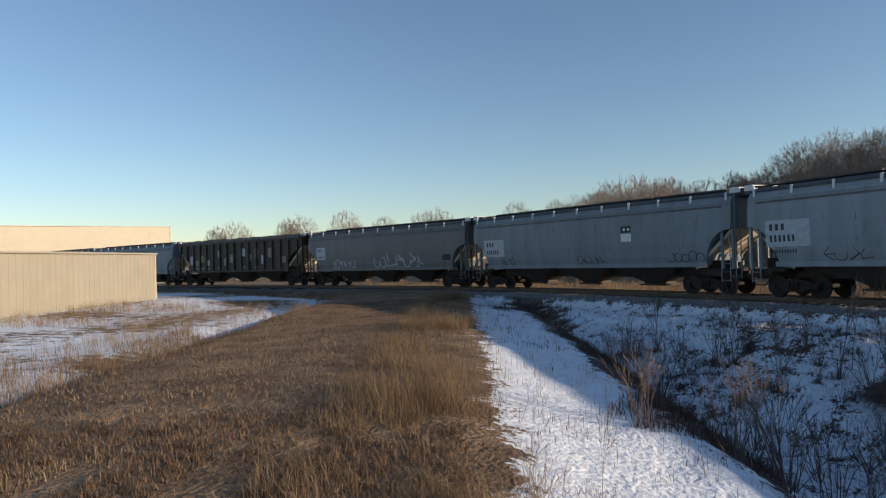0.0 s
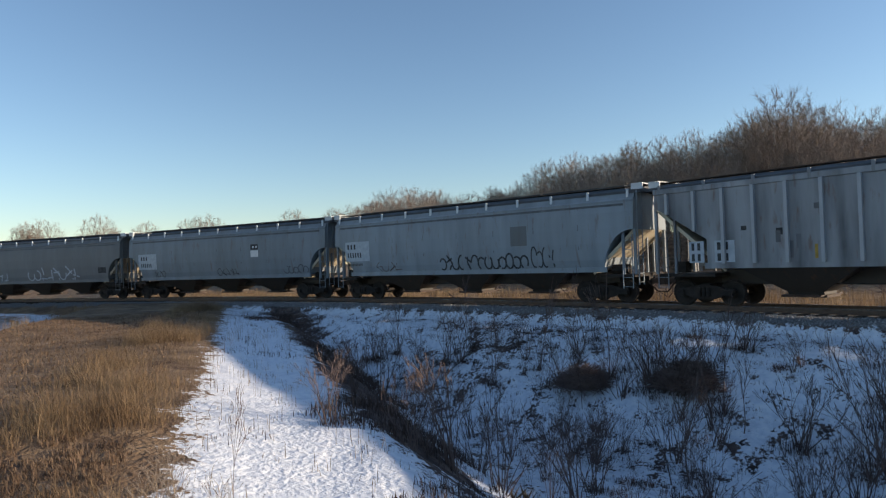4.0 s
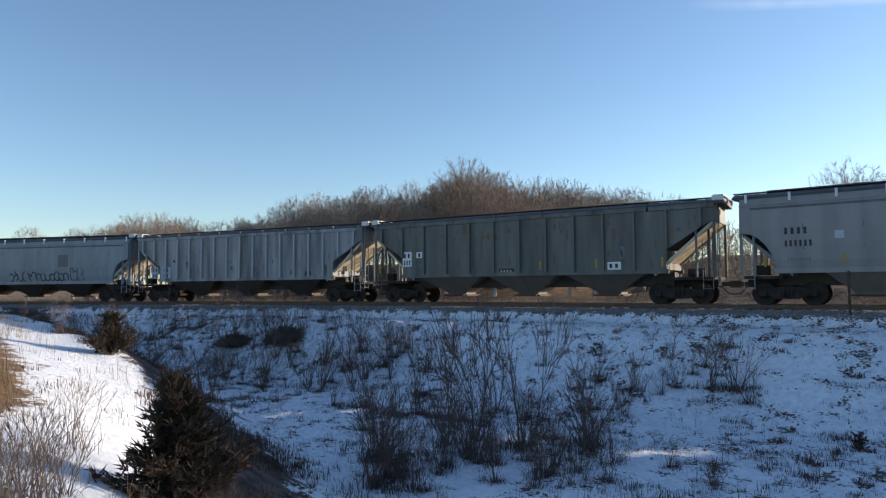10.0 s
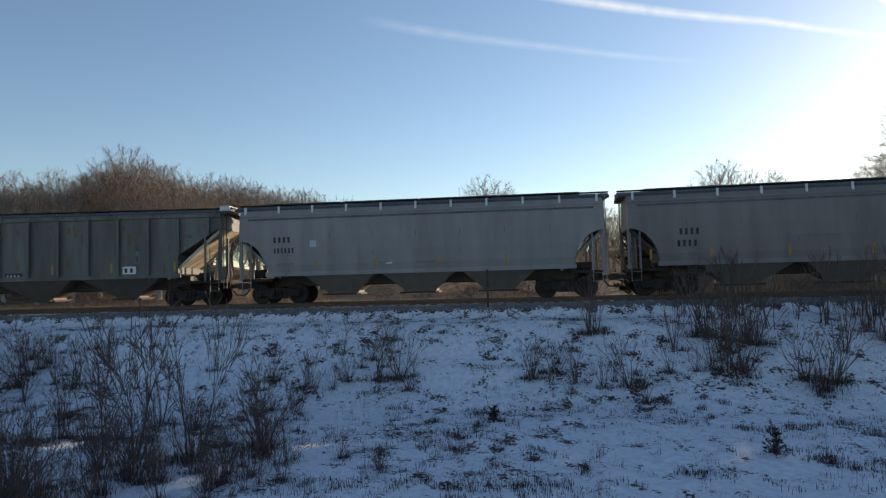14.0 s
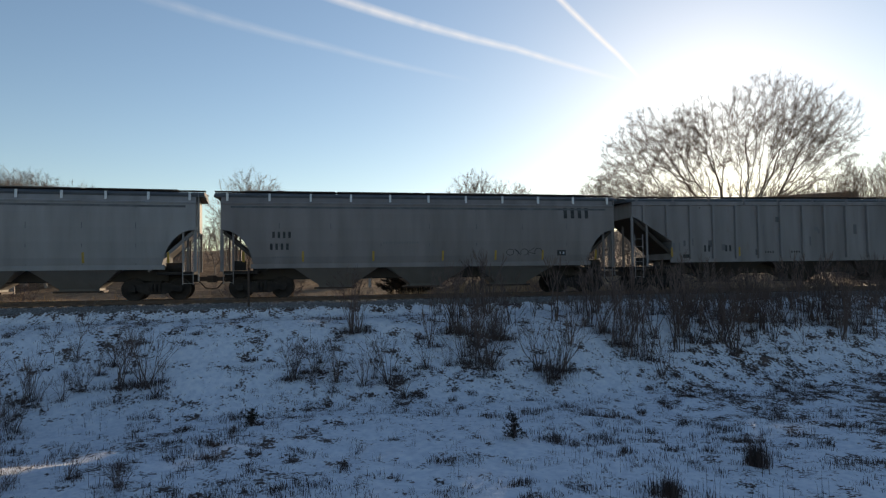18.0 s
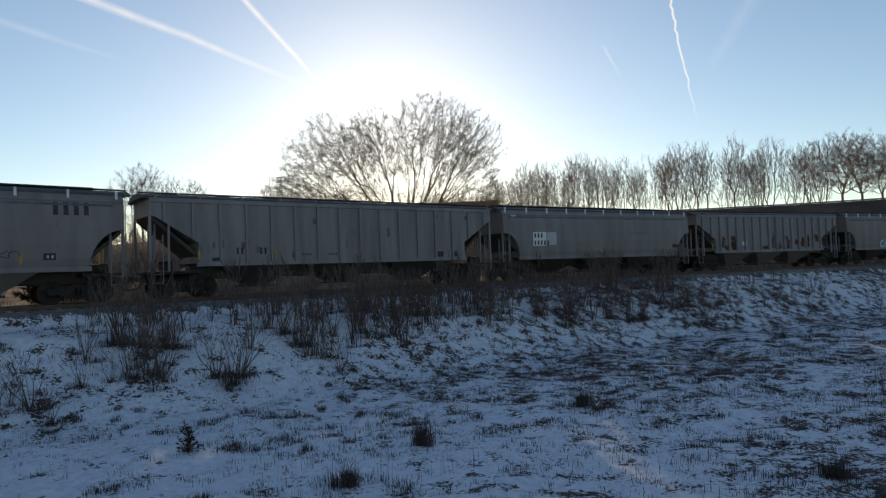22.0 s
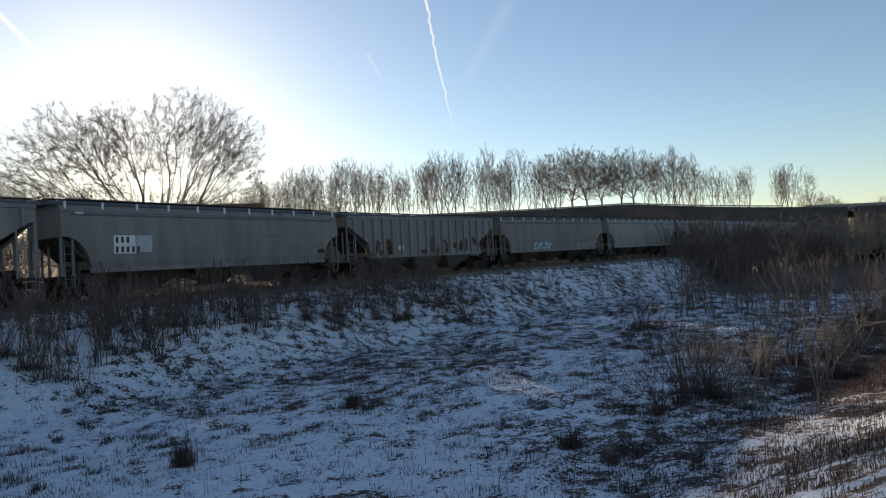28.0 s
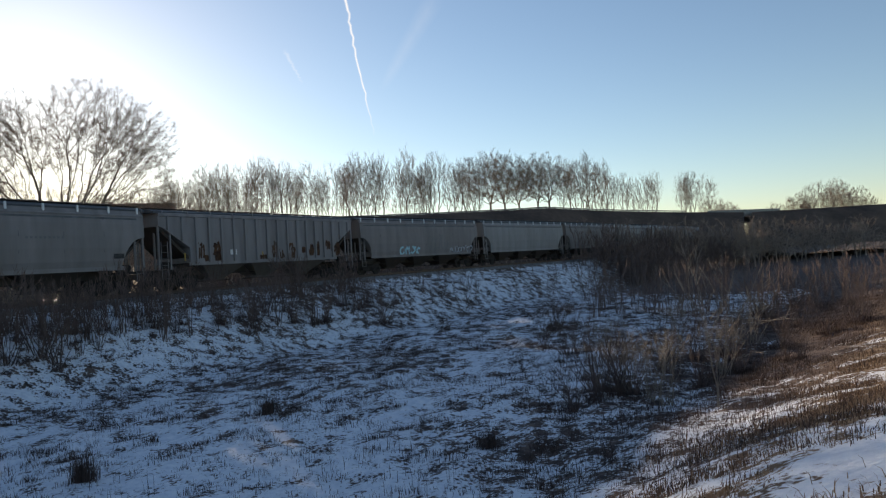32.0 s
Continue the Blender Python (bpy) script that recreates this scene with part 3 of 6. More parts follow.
def hopper_car(spec):
    """A covered hopper car: x along it, the near side at -y, z from the rail's top."""
    L, e, c, sill = spec["L"], spec["end"], spec["cut0"], spec["sill"]
    car = tagged(new("hopper_car"), spec["label"], "railway car", group="cars of the freight train")
    paint, under = spec["paint"], spec["under"]
    bm = bmesh.new()
    body_mesh(bm, spec)
    body = part("body", bm, paint, car)
    # roof with a ridge, overhanging the ends a little
    bm = bmesh.new()
    over = e + spec["over"]
    eave = 4.30 if spec["ribbed"] else 4.34
    w = 1.47 if spec["ribbed"] else 1.38
    prof = [(-w - 0.02, eave - 0.04), (-w, eave + 0.05), (-0.95, eave + 0.2), (-0.3, eave + 0.27), (0.3, eave + 0.27), (0.95, eave + 0.2), (w, eave + 0.05), (w + 0.02, eave - 0.04), (0, eave + 0.03)]
    a = [bm.verts.new((-over, y, z)) for y, z in prof]
    b = [bm.verts.new((over, y, z)) for y, z in prof]
    k = len(prof)
    for i in range(k):
        bm.faces.new((a[i], a[(i + 1) % k], b[(i + 1) % k], b[i]))
    bm.faces.new(a[::-1])
    bm.faces.new(b)
    bmesh.ops.recalc_face_normals(bm, faces=bm.faces)
    roof = part("roof", bm, M_ROOF, car, "dark weathered roof")
    # running boards on brackets
    for y in (-0.72, 0.72):
        bm = bmesh.new()
        box(bm, -over - 0.04, over + 0.04, y - 0.2, y + 0.2, eave + 0.262, eave + 0.29)
        part("running_board", bm, M_STEEL, car)
    if spec["end_walk"]:
        for sgn in (-1, 1):
            bm = bmesh.new()
            for k in range(4):
                x = sgn * (over - 0.32 + 0.11 * k)
                box(bm, x - 0.045, x + 0.045, -1.36, 1.36, eave + 0.3, eave + 0.33)
            for y in (-1.3, 0.0, 1.3):
                box(bm, min(sgn * (over - 0.4), sgn * (over + 0.06)), max(sgn * (over - 0.4), sgn * (over + 0.06)), y - 0.03, y + 0.03, eave + 0.1, eave + 0.298)
            part("end_walkway", bm, M_HATCH, car, "pale grating across the roof's end")
    nb = spec["brackets"]
    br = boxmesh("roof_bracket", -0.045, 0.045, -0.03, 0.03, -0.26, 0.07, spec["bracket_paint"])
    for i in range(nb):
        x = -e + 0.25 + (2 * e - 0.5) * i / (nb - 1)
        for y in (-w - 0.06, w + 0.06):
            piece("roof_bracket", br, car, pose(x, y, eave + 0.06))
    # hatch covers along the ridge
    if spec["hatch"] == "round":
        bm = bmesh.new()
        bar(bm, (0, 0, 0), (0, 0, 0.1), 0.34, 14, 0.3)
        me = bpy.data.meshes.new("hatch_cover")
        bm.to_mesh(me)
        bm.free()
        me.materials.append(spec["hatch_paint"])
        for i in range(8):
            piece("hatch_cover", me, car, pose(-e + 1.2 + (2 * e - 2.4) * i / 7, 0, eave + 0.27))
    else:
        hm = boxmesh("hatch_cover", -(e - 0.8) / 4 + 0.06, (e - 0.8) / 4 - 0.06, -0.34, 0.34, 0, 0.13, spec["hatch_paint"])
        for i in range(4):
            piece("hatch_cover", hm, car, pose((i - 1.5) * (e - 0.8) / 2, 0, eave + 0.262))
    # ribs on the flat sides
    if spec["ribbed"]:
        nr = spec["ribs"]
        for i in range(nr):
            x = -e + 0.55 + (2 * e - 1.1) * i / (nr - 1)
            zl = max(low_edge(x - 0.05, spec), low_edge(x + 0.05, spec)) + 0.01
            rib = boxmesh("rib", -0.05, 0.05, -0.07, 0.07, zl, 4.09, spec["rib_paint"])
            for y in (-1.568, 1.568):
                piece("rib", rib, car, pose(x, y, 0))
    # side sill
    for y in (-1, 1):
        bm = bmesh.new()
        yy = 1.47
        box(bm, -c - 0.1, c + 0.1, y * yy - 0.045, y * yy + 0.045, sill - 0.16, sill + 0.04)
        part("side_sill", bm, spec["sill_paint"], car)
    # centre sill, a dark box added as the shade between hoppers, and end platforms
    bm = bmesh.new()
    box(bm, -c - 0.1, c + 0.1, -0.34, 0.34, 0.8, sill - 0.1)
    part("centre_sill", bm, P_UNDERDARK, car)
    for sgn in (-1, 1):
        bm = bmesh.new()
        box(bm, min(sgn * (L / 2 - 0.55), sgn * (L / 2 - 3.5)), max(sgn * (L / 2 - 0.55), sgn * (L / 2 - 3.5)), -0.28, 0.28, 0.72, 1.05)
        part("stub_sill", bm, M_BLACK, car)
    for sgn in (-1, 1):
        bm = bmesh.new()
        box(bm, min(sgn * (c - 0.2), sgn * (L / 2 - 0.62)), max(sgn * (c - 0.2), sgn * (L / 2 - 0.62)), -1.42, 1.42, 1.05, 1.17)
        part("end_platform", bm, M_BLACK, car)
        # slope sheet and stiffeners under the overhanging end
        bm = bmesh.new()
        xi, xo = sgn * (c - 0.55), sgn * (e - 0.06)
        prism(bm, [(xi, sill - 0.12), (xo, spec["cutz"] + 0.05), (xo, spec["cutz"] - 0.03), (xi, sill - 0.2)] if sgn > 0 else [(xi, sill - 0.2), (xo, spec["cutz"] - 0.03), (xo, spec["cutz"] + 0.05), (xi, sill - 0.12)], -1.36, 1.36)
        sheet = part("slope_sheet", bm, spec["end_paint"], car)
        for y in (-1.3, 1.3):
            bm = bmesh.new()
            bar(bm, (xi, y, sill - 0.24), (xo, y, spec["cutz"] - 0.07), 0.05, 4)
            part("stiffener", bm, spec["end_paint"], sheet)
        for y in (-0.55, 0.55):
            bm = bmesh.new()
            bar(bm, (sgn * (e - 0.4), y, 1.15), (sgn * (e - 0.4), y, spec["cutz"]), 0.06, 4)
            part("end_post", bm, paint, car)
        # posts, ladder and grab irons at the corners
        for y in (-1.42, 1.42):
            bm = bmesh.new()
            x = sgn * (e - 0.02)
            box(bm, x - 0.05, x + 0.05, y - 0.05, y + 0.05, 1.16, spec["cutz"] + 0.02)
            part("corner_post", bm, paint, car)
            bm = bmesh.new()
            box(bm, sgn * (c + 0.62 * (e - c)) - 0.04, sgn * (c + 0.62 * (e - c)) + 0.04, y - 0.04, y + 0.04, 1.16, low_edge(c + 0.62 * (e - c), spec) + 0.03)
            part("brace_post", bm, paint, car)
        bm = bmesh.new()
        x0 = sgn * (e + 0.09)
        ys = (-1.4, -0.98) if sgn > 0 else (0.98, 1.4)
        for y in ys:
            bar(bm, (x0, y, 0.75), (x0, y, 4.42), 0.022, 4)
        for i in range(11):
            bar(bm, (x0, ys[0], 0.85 + 0.34 * i), (x0, ys[1], 0.85 + 0.34 * i), 0.013, 4)
        part("end_ladder", bm, spec["ladder_paint"], car)
        bm = bmesh.new()
        xl = sgn * (e - 0.3)
        for xx in (xl - 0.2, xl + 0.2):
            bar(bm, (xx, -1.53, 0.62), (xx, -1.53, 2.7), 0.02, 4)
        for i in range(6):
            bar(bm, (xl - 0.2, -1.53, 0.68 + 0.36 * i), (xl + 0.2, -1.53, 0.68 + 0.36 * i), 0.013, 4)
        part("side_ladder", bm, spec["ladder_paint"], car)
        # coupler
        bm = bmesh.new()
        box(bm, min(sgn * (L / 2 - 0.65), sgn * (L / 2 - 0.1)), max(sgn * (L / 2 - 0.65), sgn * (L / 2 - 0.1)), -0.09, 0.09, 0.76, 0.95)
        box(bm, min(sgn * (L / 2 - 0.2), sgn * (L / 2 + 0.02)), max(sgn * (L / 2 - 0.2), sgn * (L / 2 + 0.02)), -0.16 - 0.04 * sgn, 0.12, 0.7, 1.0)
        bar(bm, (sgn * (L / 2 - 0.6), -0.3, 0.85), (sgn * (L / 2 - 0.25), -0.22, 0.45), 0.03, 5)
        bar(bm, (sgn * (L / 2 - 0.25), -0.22, 0.45), (sgn * (L / 2), -0.1, 0.42), 0.03, 5)
        part("coupler", bm, M_STEEL, car)
        # truck
        tx = sgn * (L / 2 - 2.15)
        for y in (-0.98, 0.98):
            piece("side_frame", ME_SIDEFRAME, car, pose(tx, y, 0) @ pose(0, 0, 0, 0, 0, 0 if y < 0 else 180))
        piece("bolster", ME_BOLSTER, car, pose(tx, 0, 0))
        for dx in (-0.89, 0.89):
            piece("wheelset", ME_WHEELS, car, pose(tx + dx, 0, WHEEL_R))
    # discharge hoppers
    nh = spec["hoppers"]
    inner = L / 2 - 3.3
    span = 2 * inner / nh
    for i in range(nh):
        bm = bmesh.new()
        xm = -inner + span * (i + 0.5)
        t, bt = span * 0.5 - 0.14, spec["mouth"]
        zt, zb = sill - 0.1, 0.42
        top = [bm.verts.new((xm + x, y, zt)) for x, y in ((-t, -1.38), (t, -1.38), (t, 1.38), (-t, 1.38))]
        mid = [bm.verts.new((xm + x, y, zb + 0.1)) for x, y in ((-bt, -0.55), (bt, -0.55), (bt, 0.55), (-bt, 0.55))]
        low = [bm.verts.new((xm + x, y, zb)) for x, y in ((-bt, -0.5), (bt, -0.5), (bt, 0.5), (-bt, 0.5))]
        for p, q in ((top, mid), (mid, low)):
            for k in range(4):
                bm.faces.new((p[k], p[(k + 1) % 4], q[(k + 1) % 4], q[k]))
        bm.faces.new(low)
        bm.faces.new(top[::-1])
        bmesh.ops.recalc_face_normals(bm, faces=bm.faces)
        hop = part("discharge_hopper", bm, under, car)
        bm = bmesh.new()
        box(bm, xm - bt - 0.2, xm + bt + 0.1, -0.6, 0.6, zb - 0.08, zb - 0.004)
        bar(bm, (xm + bt, -1.0, zb - 0.02), (xm + bt, 1.0, zb - 0.02), 0.035, 6)
        part("outlet_gate", bm, M_STEEL, hop)
    # brake gear
    bm = bmesh.new()
    bar(bm, (-L / 2 + 3.2, -0.75, 0.8), (L / 2 - 3.2, -0.75, 0.8), 0.025, 5)
    bar(bm, (e - 1.2, -0.9, 1.35), (e - 0.5, -0.9, 1.35), 0.2, 10)
    box(bm, -e + 0.5, -e + 0.95, -1.1, -0.7, 1.2, 1.6)
    part("brake_gear", bm, M_BLACK, car)
    markings(car, spec)
    return car


def side_y(spec, z):
    sec = section(spec)
    return -float(np.interp(z, [q[1] for q in sec], [q[0] for q in sec]))


def patch(bm, spec, x0, x1, z0, z1, proud=0.006):
    """A painted patch on the near side, following its curve."""
    n = 3
    rows = []
    for i in range(n + 1):
        z = max(z0 + (z1 - z0) * i / n, spec["sill"] + .05 + .003 * i)
        y = side_y(spec, z)
        rows.append([bm.verts.new((x, yy, z)) for x in (x0, x1) for yy in (y - proud, y + 0.02)])
    for p, q in zip(rows, rows[1:]):
        bm.faces.new((p[0], p[2], q[2], q[0]))
        bm.faces.new((p[2], p[3], q[3], q[2]))
        bm.faces.new((p[1], p[0], q[0], q[1]))
    p, q = rows[0], rows[-1]
    bm.faces.new((p[1], p[3], p[2], p[0]))
    bm.faces.new((q[0], q[2], q[3], q[1]))


def lettering(bm, spec, x, z, n, h, w, gap=0.3, proud=0.009):
    """n plain bars of a letter's size in a row."""
    for i in range(n):
        patch(bm, spec, x + i * w * (1 + gap), x + i * w * (1 + gap) + w * 0.62, z, z + h, proud)


def scrawl(bm, spec, x0, x1, z0, z1, n, thick, seed, loops=1.0):
    """A band of spray-can strokes: looping and straight, without any letters."""
    r = random.Random(seed)
    def stroke(pts):
        for (xa, za), (xb, zb) in zip(pts, pts[1:]):
            d = Vector((xb - xa, zb - za))
            if d.length < 1e-4:
                continue
            nx, nz = -d.y / d.length * thick / 2, d.x / d.length * thick / 2
            v = [bm.verts.new((px, side_y(spec, pz) - 0.007, pz)) for px, pz in ((xa + nx, za + nz), (xa - nx, za - nz), (xb - nx, zb - nz), (xb + nx, zb + nz))]
            bm.faces.new(v)
    z0 = max(z0, spec["sill"] + .06)
    w = (x1 - x0) / n
    for i in range(n):
        cx = x0 + w * (i + 0.5)
        h = (z1 - z0) * r.uniform(0.7, 1.0)
        if r.random() < loops:
            a0 = r.uniform(0, 6.28)
            stroke([(cx + 0.52 * w * math.cos(a0 + 0.5 * k), z0 + h / 2 + h / 2 * math.sin(a0 + 0.5 * k)) for k in range(r.randint(8, 13))])
        else:
            p = [(cx + r.uniform(-0.5, 0.5) * w, z0 + h * t) for t in (0, 0.5, 1)]
            stroke(p)
            stroke([(cx - 0.4 * w, z0 + h * r.random()), (cx + 0.5 * w, z0 + h * r.random())])


def markings(car, spec):
    for kind, *v in spec["marks"]:
        bm = bmesh.new()
        if kind == "panel":
            x0, x1, z0, z1, m = v
            patch(bm, spec, x0, x1, z0, z1)
            part("stencil_panel", bm, m, car)
        elif kind == "letters":
            x, z, n, h, w, m = v
            lettering(bm, spec, x, z, n, h, w)
            part("stencil_mark", bm, m, car)["kind"] = "stuff"
        elif kind == "scrawl":
            x0, x1, z0, z1, n, th, seed, loops, m = v
            scrawl(bm, spec, x0, x1, z0, z1, n, th, seed, loops)
            part("spray_paint", bm, m, car)["kind"] = "stuff"
    for x in spec["reflectors"]:
        bm = bmesh.new()
        patch(bm, spec, x, x + 0.09, spec["sill"] + 0.12, spec["sill"] + 0.56)
        part("reflector", bm, M_YELLOW, car)
    if not spec["ribbed"]:
        # weld seams down the sheets and the lap joint below the eave
        e = spec["cut0"]
        for k in range(7):
            x = -e + 2 * e * (k + .5) / 7
            bm = bmesh.new()
            patch(bm, spec, x - .012, x + .012, spec["sill"] + .05, 3.84, .004)
            part("weld_seam", bm, M_SEAM, car)
        bm = bmesh.new()
        patch(bm, spec, -e - .9, e + .9, 3.83, 3.92, .012)
        part("lap_joint", bm, M_SEAM, car)


M_SEAM = varied("grimy_seam", [(0.075, 0.078, 0.082), (0.15, 0.155, 0.16)], 2, 0.7)
P_BLUE = car_paint("pale_blue_grey_paint", (0.215, 0.25, 0.28), (0.13, 0.135, 0.135), dirt_amount=0.6, rust_amount=0.4)
P_BLUE2 = car_paint("pale_blue_grey_paint_worn", (0.265, 0.305, 0.335), (0.13, 0.135, 0.135), dirt_amount=0.55, rust_amount=0.4)
P_GREY = car_paint("mid_grey_paint", (0.165, 0.172, 0.172), (0.10, 0.10, 0.10), dirt_amount=0.6)
P_OLIVE = car_paint("dark_olive_paint", (0.05, 0.041, 0.028), (0.03, 0.024, 0.019), dirt_amount=0.5)
P_KHAKI = car_paint("faded_khaki_lettering", (0.26, 0.235, 0.165), (0.12, 0.105, 0.075), dirt_amount=0.6)
P_ALU = car_paint("chalky_white_paint", (0.33, 0.34, 0.35), (0.04, 0.04, 0.045), dirt_amount=1.0, rust_amount=0.55)
P_RIB = car_paint("chalked_rib_paint", (0.43, 0.44, 0.45), (0.14, 0.14, 0.145), dirt_amount=0.7, rust_amount=0.3)
P_MOSS = car_paint("grey_green_paint", (0.155, 0.158, 0.142), (0.05, 0.048, 0.042), (0.16, 0.07, 0.03), 0.95, 0.9)
P_PALE = car_paint("light_grey_paint", (0.275, 0.266, 0.262), (0.145, 0.138, 0.135), dirt_amount=0.65, rust_amount=0.06)
P_PALE2 = car_paint("light_grey_paint_grimy", (0.222, 0.202, 0.195), (0.118, 0.106, 0.1), dirt_amount=0.75, rust_amount=0.08)
P_DULL = car_paint("dull_grey_paint", (0.235, 0.22, 0.216), (0.12, 0.112, 0.105), dirt_amount=0.75, rust_amount=0.1)
P_CREAM = car_paint("ivory_paint", (0.25, 0.236, 0.238), (0.125, 0.115, 0.112), dirt_amount=0.85, rust_amount=0.15)
# pale cream carries the sunlight on the end sheets in its colour
P_END = car_paint("sunlit_end_paint", (0.62, 0.54, 0.4), (0.3, 0.25, 0.18), dirt_amount=0.5, rust_amount=0.4)
P_UNDER = car_paint("dusty_underframe", (0.14, 0.125, 0.11), (0.07, 0.06, 0.05), dirt_amount=0.6, rust_amount=0.3)
P_UNDERDARK = car_paint("dark_underframe", (0.055, 0.047, 0.04), (0.03, 0.025, 0.02), dirt_amount=0.6, rust_amount=0.3)
P_UNDERPALE = car_paint("pale_underframe", (0.2, 0.185, 0.17), (0.11, 0.1, 0.09), dirt_amount=0.6, rust_amount=0.2)


def spec_of(L, paint, label, ribbed=False, **more):
    e = L / 2 - 0.55
    s = dict(L=L, end=e, cut0=e - (2.0 if ribbed else 1.3), cutz=3.55 if ribbed else 2.9, style="diag" if ribbed else "arch", sill=1.5 if ribbed else 1.42, ribbed=ribbed,
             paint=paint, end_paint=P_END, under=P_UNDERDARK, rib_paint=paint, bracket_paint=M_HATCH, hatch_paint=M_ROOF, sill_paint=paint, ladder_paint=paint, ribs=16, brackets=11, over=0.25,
             hatch="round" if ribbed else "long", hoppers=3, mouth=0.55, end_walk=False, marks=[], reflectors=(), label=label)
    s.update(more)
    return s


def at(L, f):
    """From a fraction of the car's length to metres from its middle."""
    return (f - 0.5) * L


# couplings along the train, in metres along the track at the start
COUPLINGS = (-151.7, -132.7, -113.7, -94.2, -73.1, -53.9, -35.1, -16.5, 2.3, 21.35, 38.85, 57.75, 77.7, 95.9, 113.7, 131.5, 149.8, 168.3, 186.8, 205.3, 223.8)
LENGTHS = [b - a for a, b in zip(COUPLINGS, COUPLINGS[1:])]


P_RUSTY = car_paint("rust_stain", (0.14, 0.085, 0.05), (0.11, 0.1, 0.085), dirt_amount=0.8, rust_amount=0.9)
P_GRIME = car_paint("black_grime", (0.09, 0.09, 0.095), (0.2, 0.2, 0.21), dirt_amount=0.9, rust_amount=0.2)


def streaks(l, seed, n, z0, z1, m, f0, f1):
    """Narrow stains of uneven width and height on the side sheets."""
    r = random.Random(seed)
    out = []
    for _ in range(n):
        x, z = at(l, r.uniform(f0, f1)), r.uniform(z0, z1)
        w = r.uniform(.06, .22)
        out.append(("panel", x, x + w, z - r.uniform(.1, .55), z, m))
    return out


def train_specs():
    L = LENGTHS
    out = []
    out.append(spec_of(L[0], P_BLUE, "blue-grey smooth-sided covered hopper car on the rails"))
    out.append(spec_of(L[1], P_BLUE2, "weathered blue-grey covered hopper car with curved sides"))
    out.append(spec_of(L[2], P_BLUE, "blue-grey covered hopper car behind the tan steel shed"))
    l = L[3]
    blocks = []
    r = random.Random(8)
    for f in [0.13 + 0.0475 * k for k in range(16) if k not in (4, 8, 14)]:
        z = r.uniform(1.9, 2.9)
        blocks.append(("panel", at(l, f), at(l, f) + 0.5, z, z + r.uniform(0.5, 0.9), M_SILVER if r.random() < 0.15 else P_KHAKI))
        if r.random() < 0.45:
            blocks.append(("panel", at(l, f), at(l, f) + 0.5, 1.62, 1.62 + r.uniform(0.15, 0.25), P_KHAKI))
    out.append(spec_of(l, P_OLIVE, "dark olive ribbed hopper car with faded cream lettering blocks", True, ribs=17, marks=blocks, rib_paint=P_OLIVE, bracket_paint=M_BLACK))
    l = L[4]
    out.append(spec_of(l, P_GREY, "dull grey covered hopper car sprayed with pale graffiti", marks=[
        ("panel", at(l, .09), at(l, .09) + 1.25, 2.2, 3.2, M_SILVER), ("letters", at(l, .1), 2.85, 3, .18, .16, M_INK), ("letters", at(l, .1), 2.35, 6, .14, .11, M_INK),
        ("scrawl", at(l, .2), at(l, .36), 1.32, 2.2, 6, .07, 3, .4, M_SILVER), ("scrawl", at(l, .48), at(l, .76), 1.32, 2.5, 8, .1, 4, .5, M_SILVER), ("panel", at(l, .86), at(l, .9), 1.9, 2.3, M_INK)]))
    l = L[5]
    out.append(spec_of(l, P_BLUE, "pale blue-grey smooth-sided hopper car with a white placard", marks=[
        ("panel", at(l, .085), at(l, .085) + 1.9, 2.0, 3.05, M_SILVER), ("letters", at(l, .1), 2.62, 3, .26, .2, M_INK), ("letters", at(l, .1), 2.15, 6, .26, .15, M_INK),
        ("panel", at(l, .66), at(l, .66) + .62, 2.55, 2.95, M_WHITE), ("panel", at(l, .66), at(l, .66) + .62, 3.0, 3.32, M_INK), ("letters", at(l, .668), 3.1, 2, .12, .2, M_WHITE),
        ("scrawl", at(l, .5), at(l, .6), 1.45, 2.0, 5, .04, 9, .5, M_INK), ("scrawl", at(l, .8), at(l, .9), 1.5, 2.0, 5, .04, 10, .6, M_INK), ("scrawl", at(l, .17), at(l, .23), 1.4, 1.9, 4, .04, 19, .6, M_INK)]))
    l = L[6]
    out.append(spec_of(l, P_BLUE2, "pale blue-grey hopper car with black looped graffiti", marks=[
        ("panel", at(l, .075), at(l, .075) + 1.9, 2.05, 3.1, M_SILVER), ("letters", at(l, .085), 2.7, 3, .26, .2, M_INK), ("letters", at(l, .085), 2.25, 6, .26, .15, M_INK), ("letters", at(l, .085), 1.8, 10, .13, .09, M_INK),
        ("panel", at(l, .665), at(l, .665) + .85, 2.45, 3.3, P_GREY), ("scrawl", at(l, .44), at(l, .71), 1.4, 2.2, 13, .085, 21, .97, M_INK), ("scrawl", at(l, .72), at(l, .78), 1.5, 2.4, 4, .06, 22, .3, M_INK),
        ("scrawl", at(l, .2), at(l, .3), 1.45, 2.0, 4, .03, 23, .5, M_RUST)]))
    l = L[7]
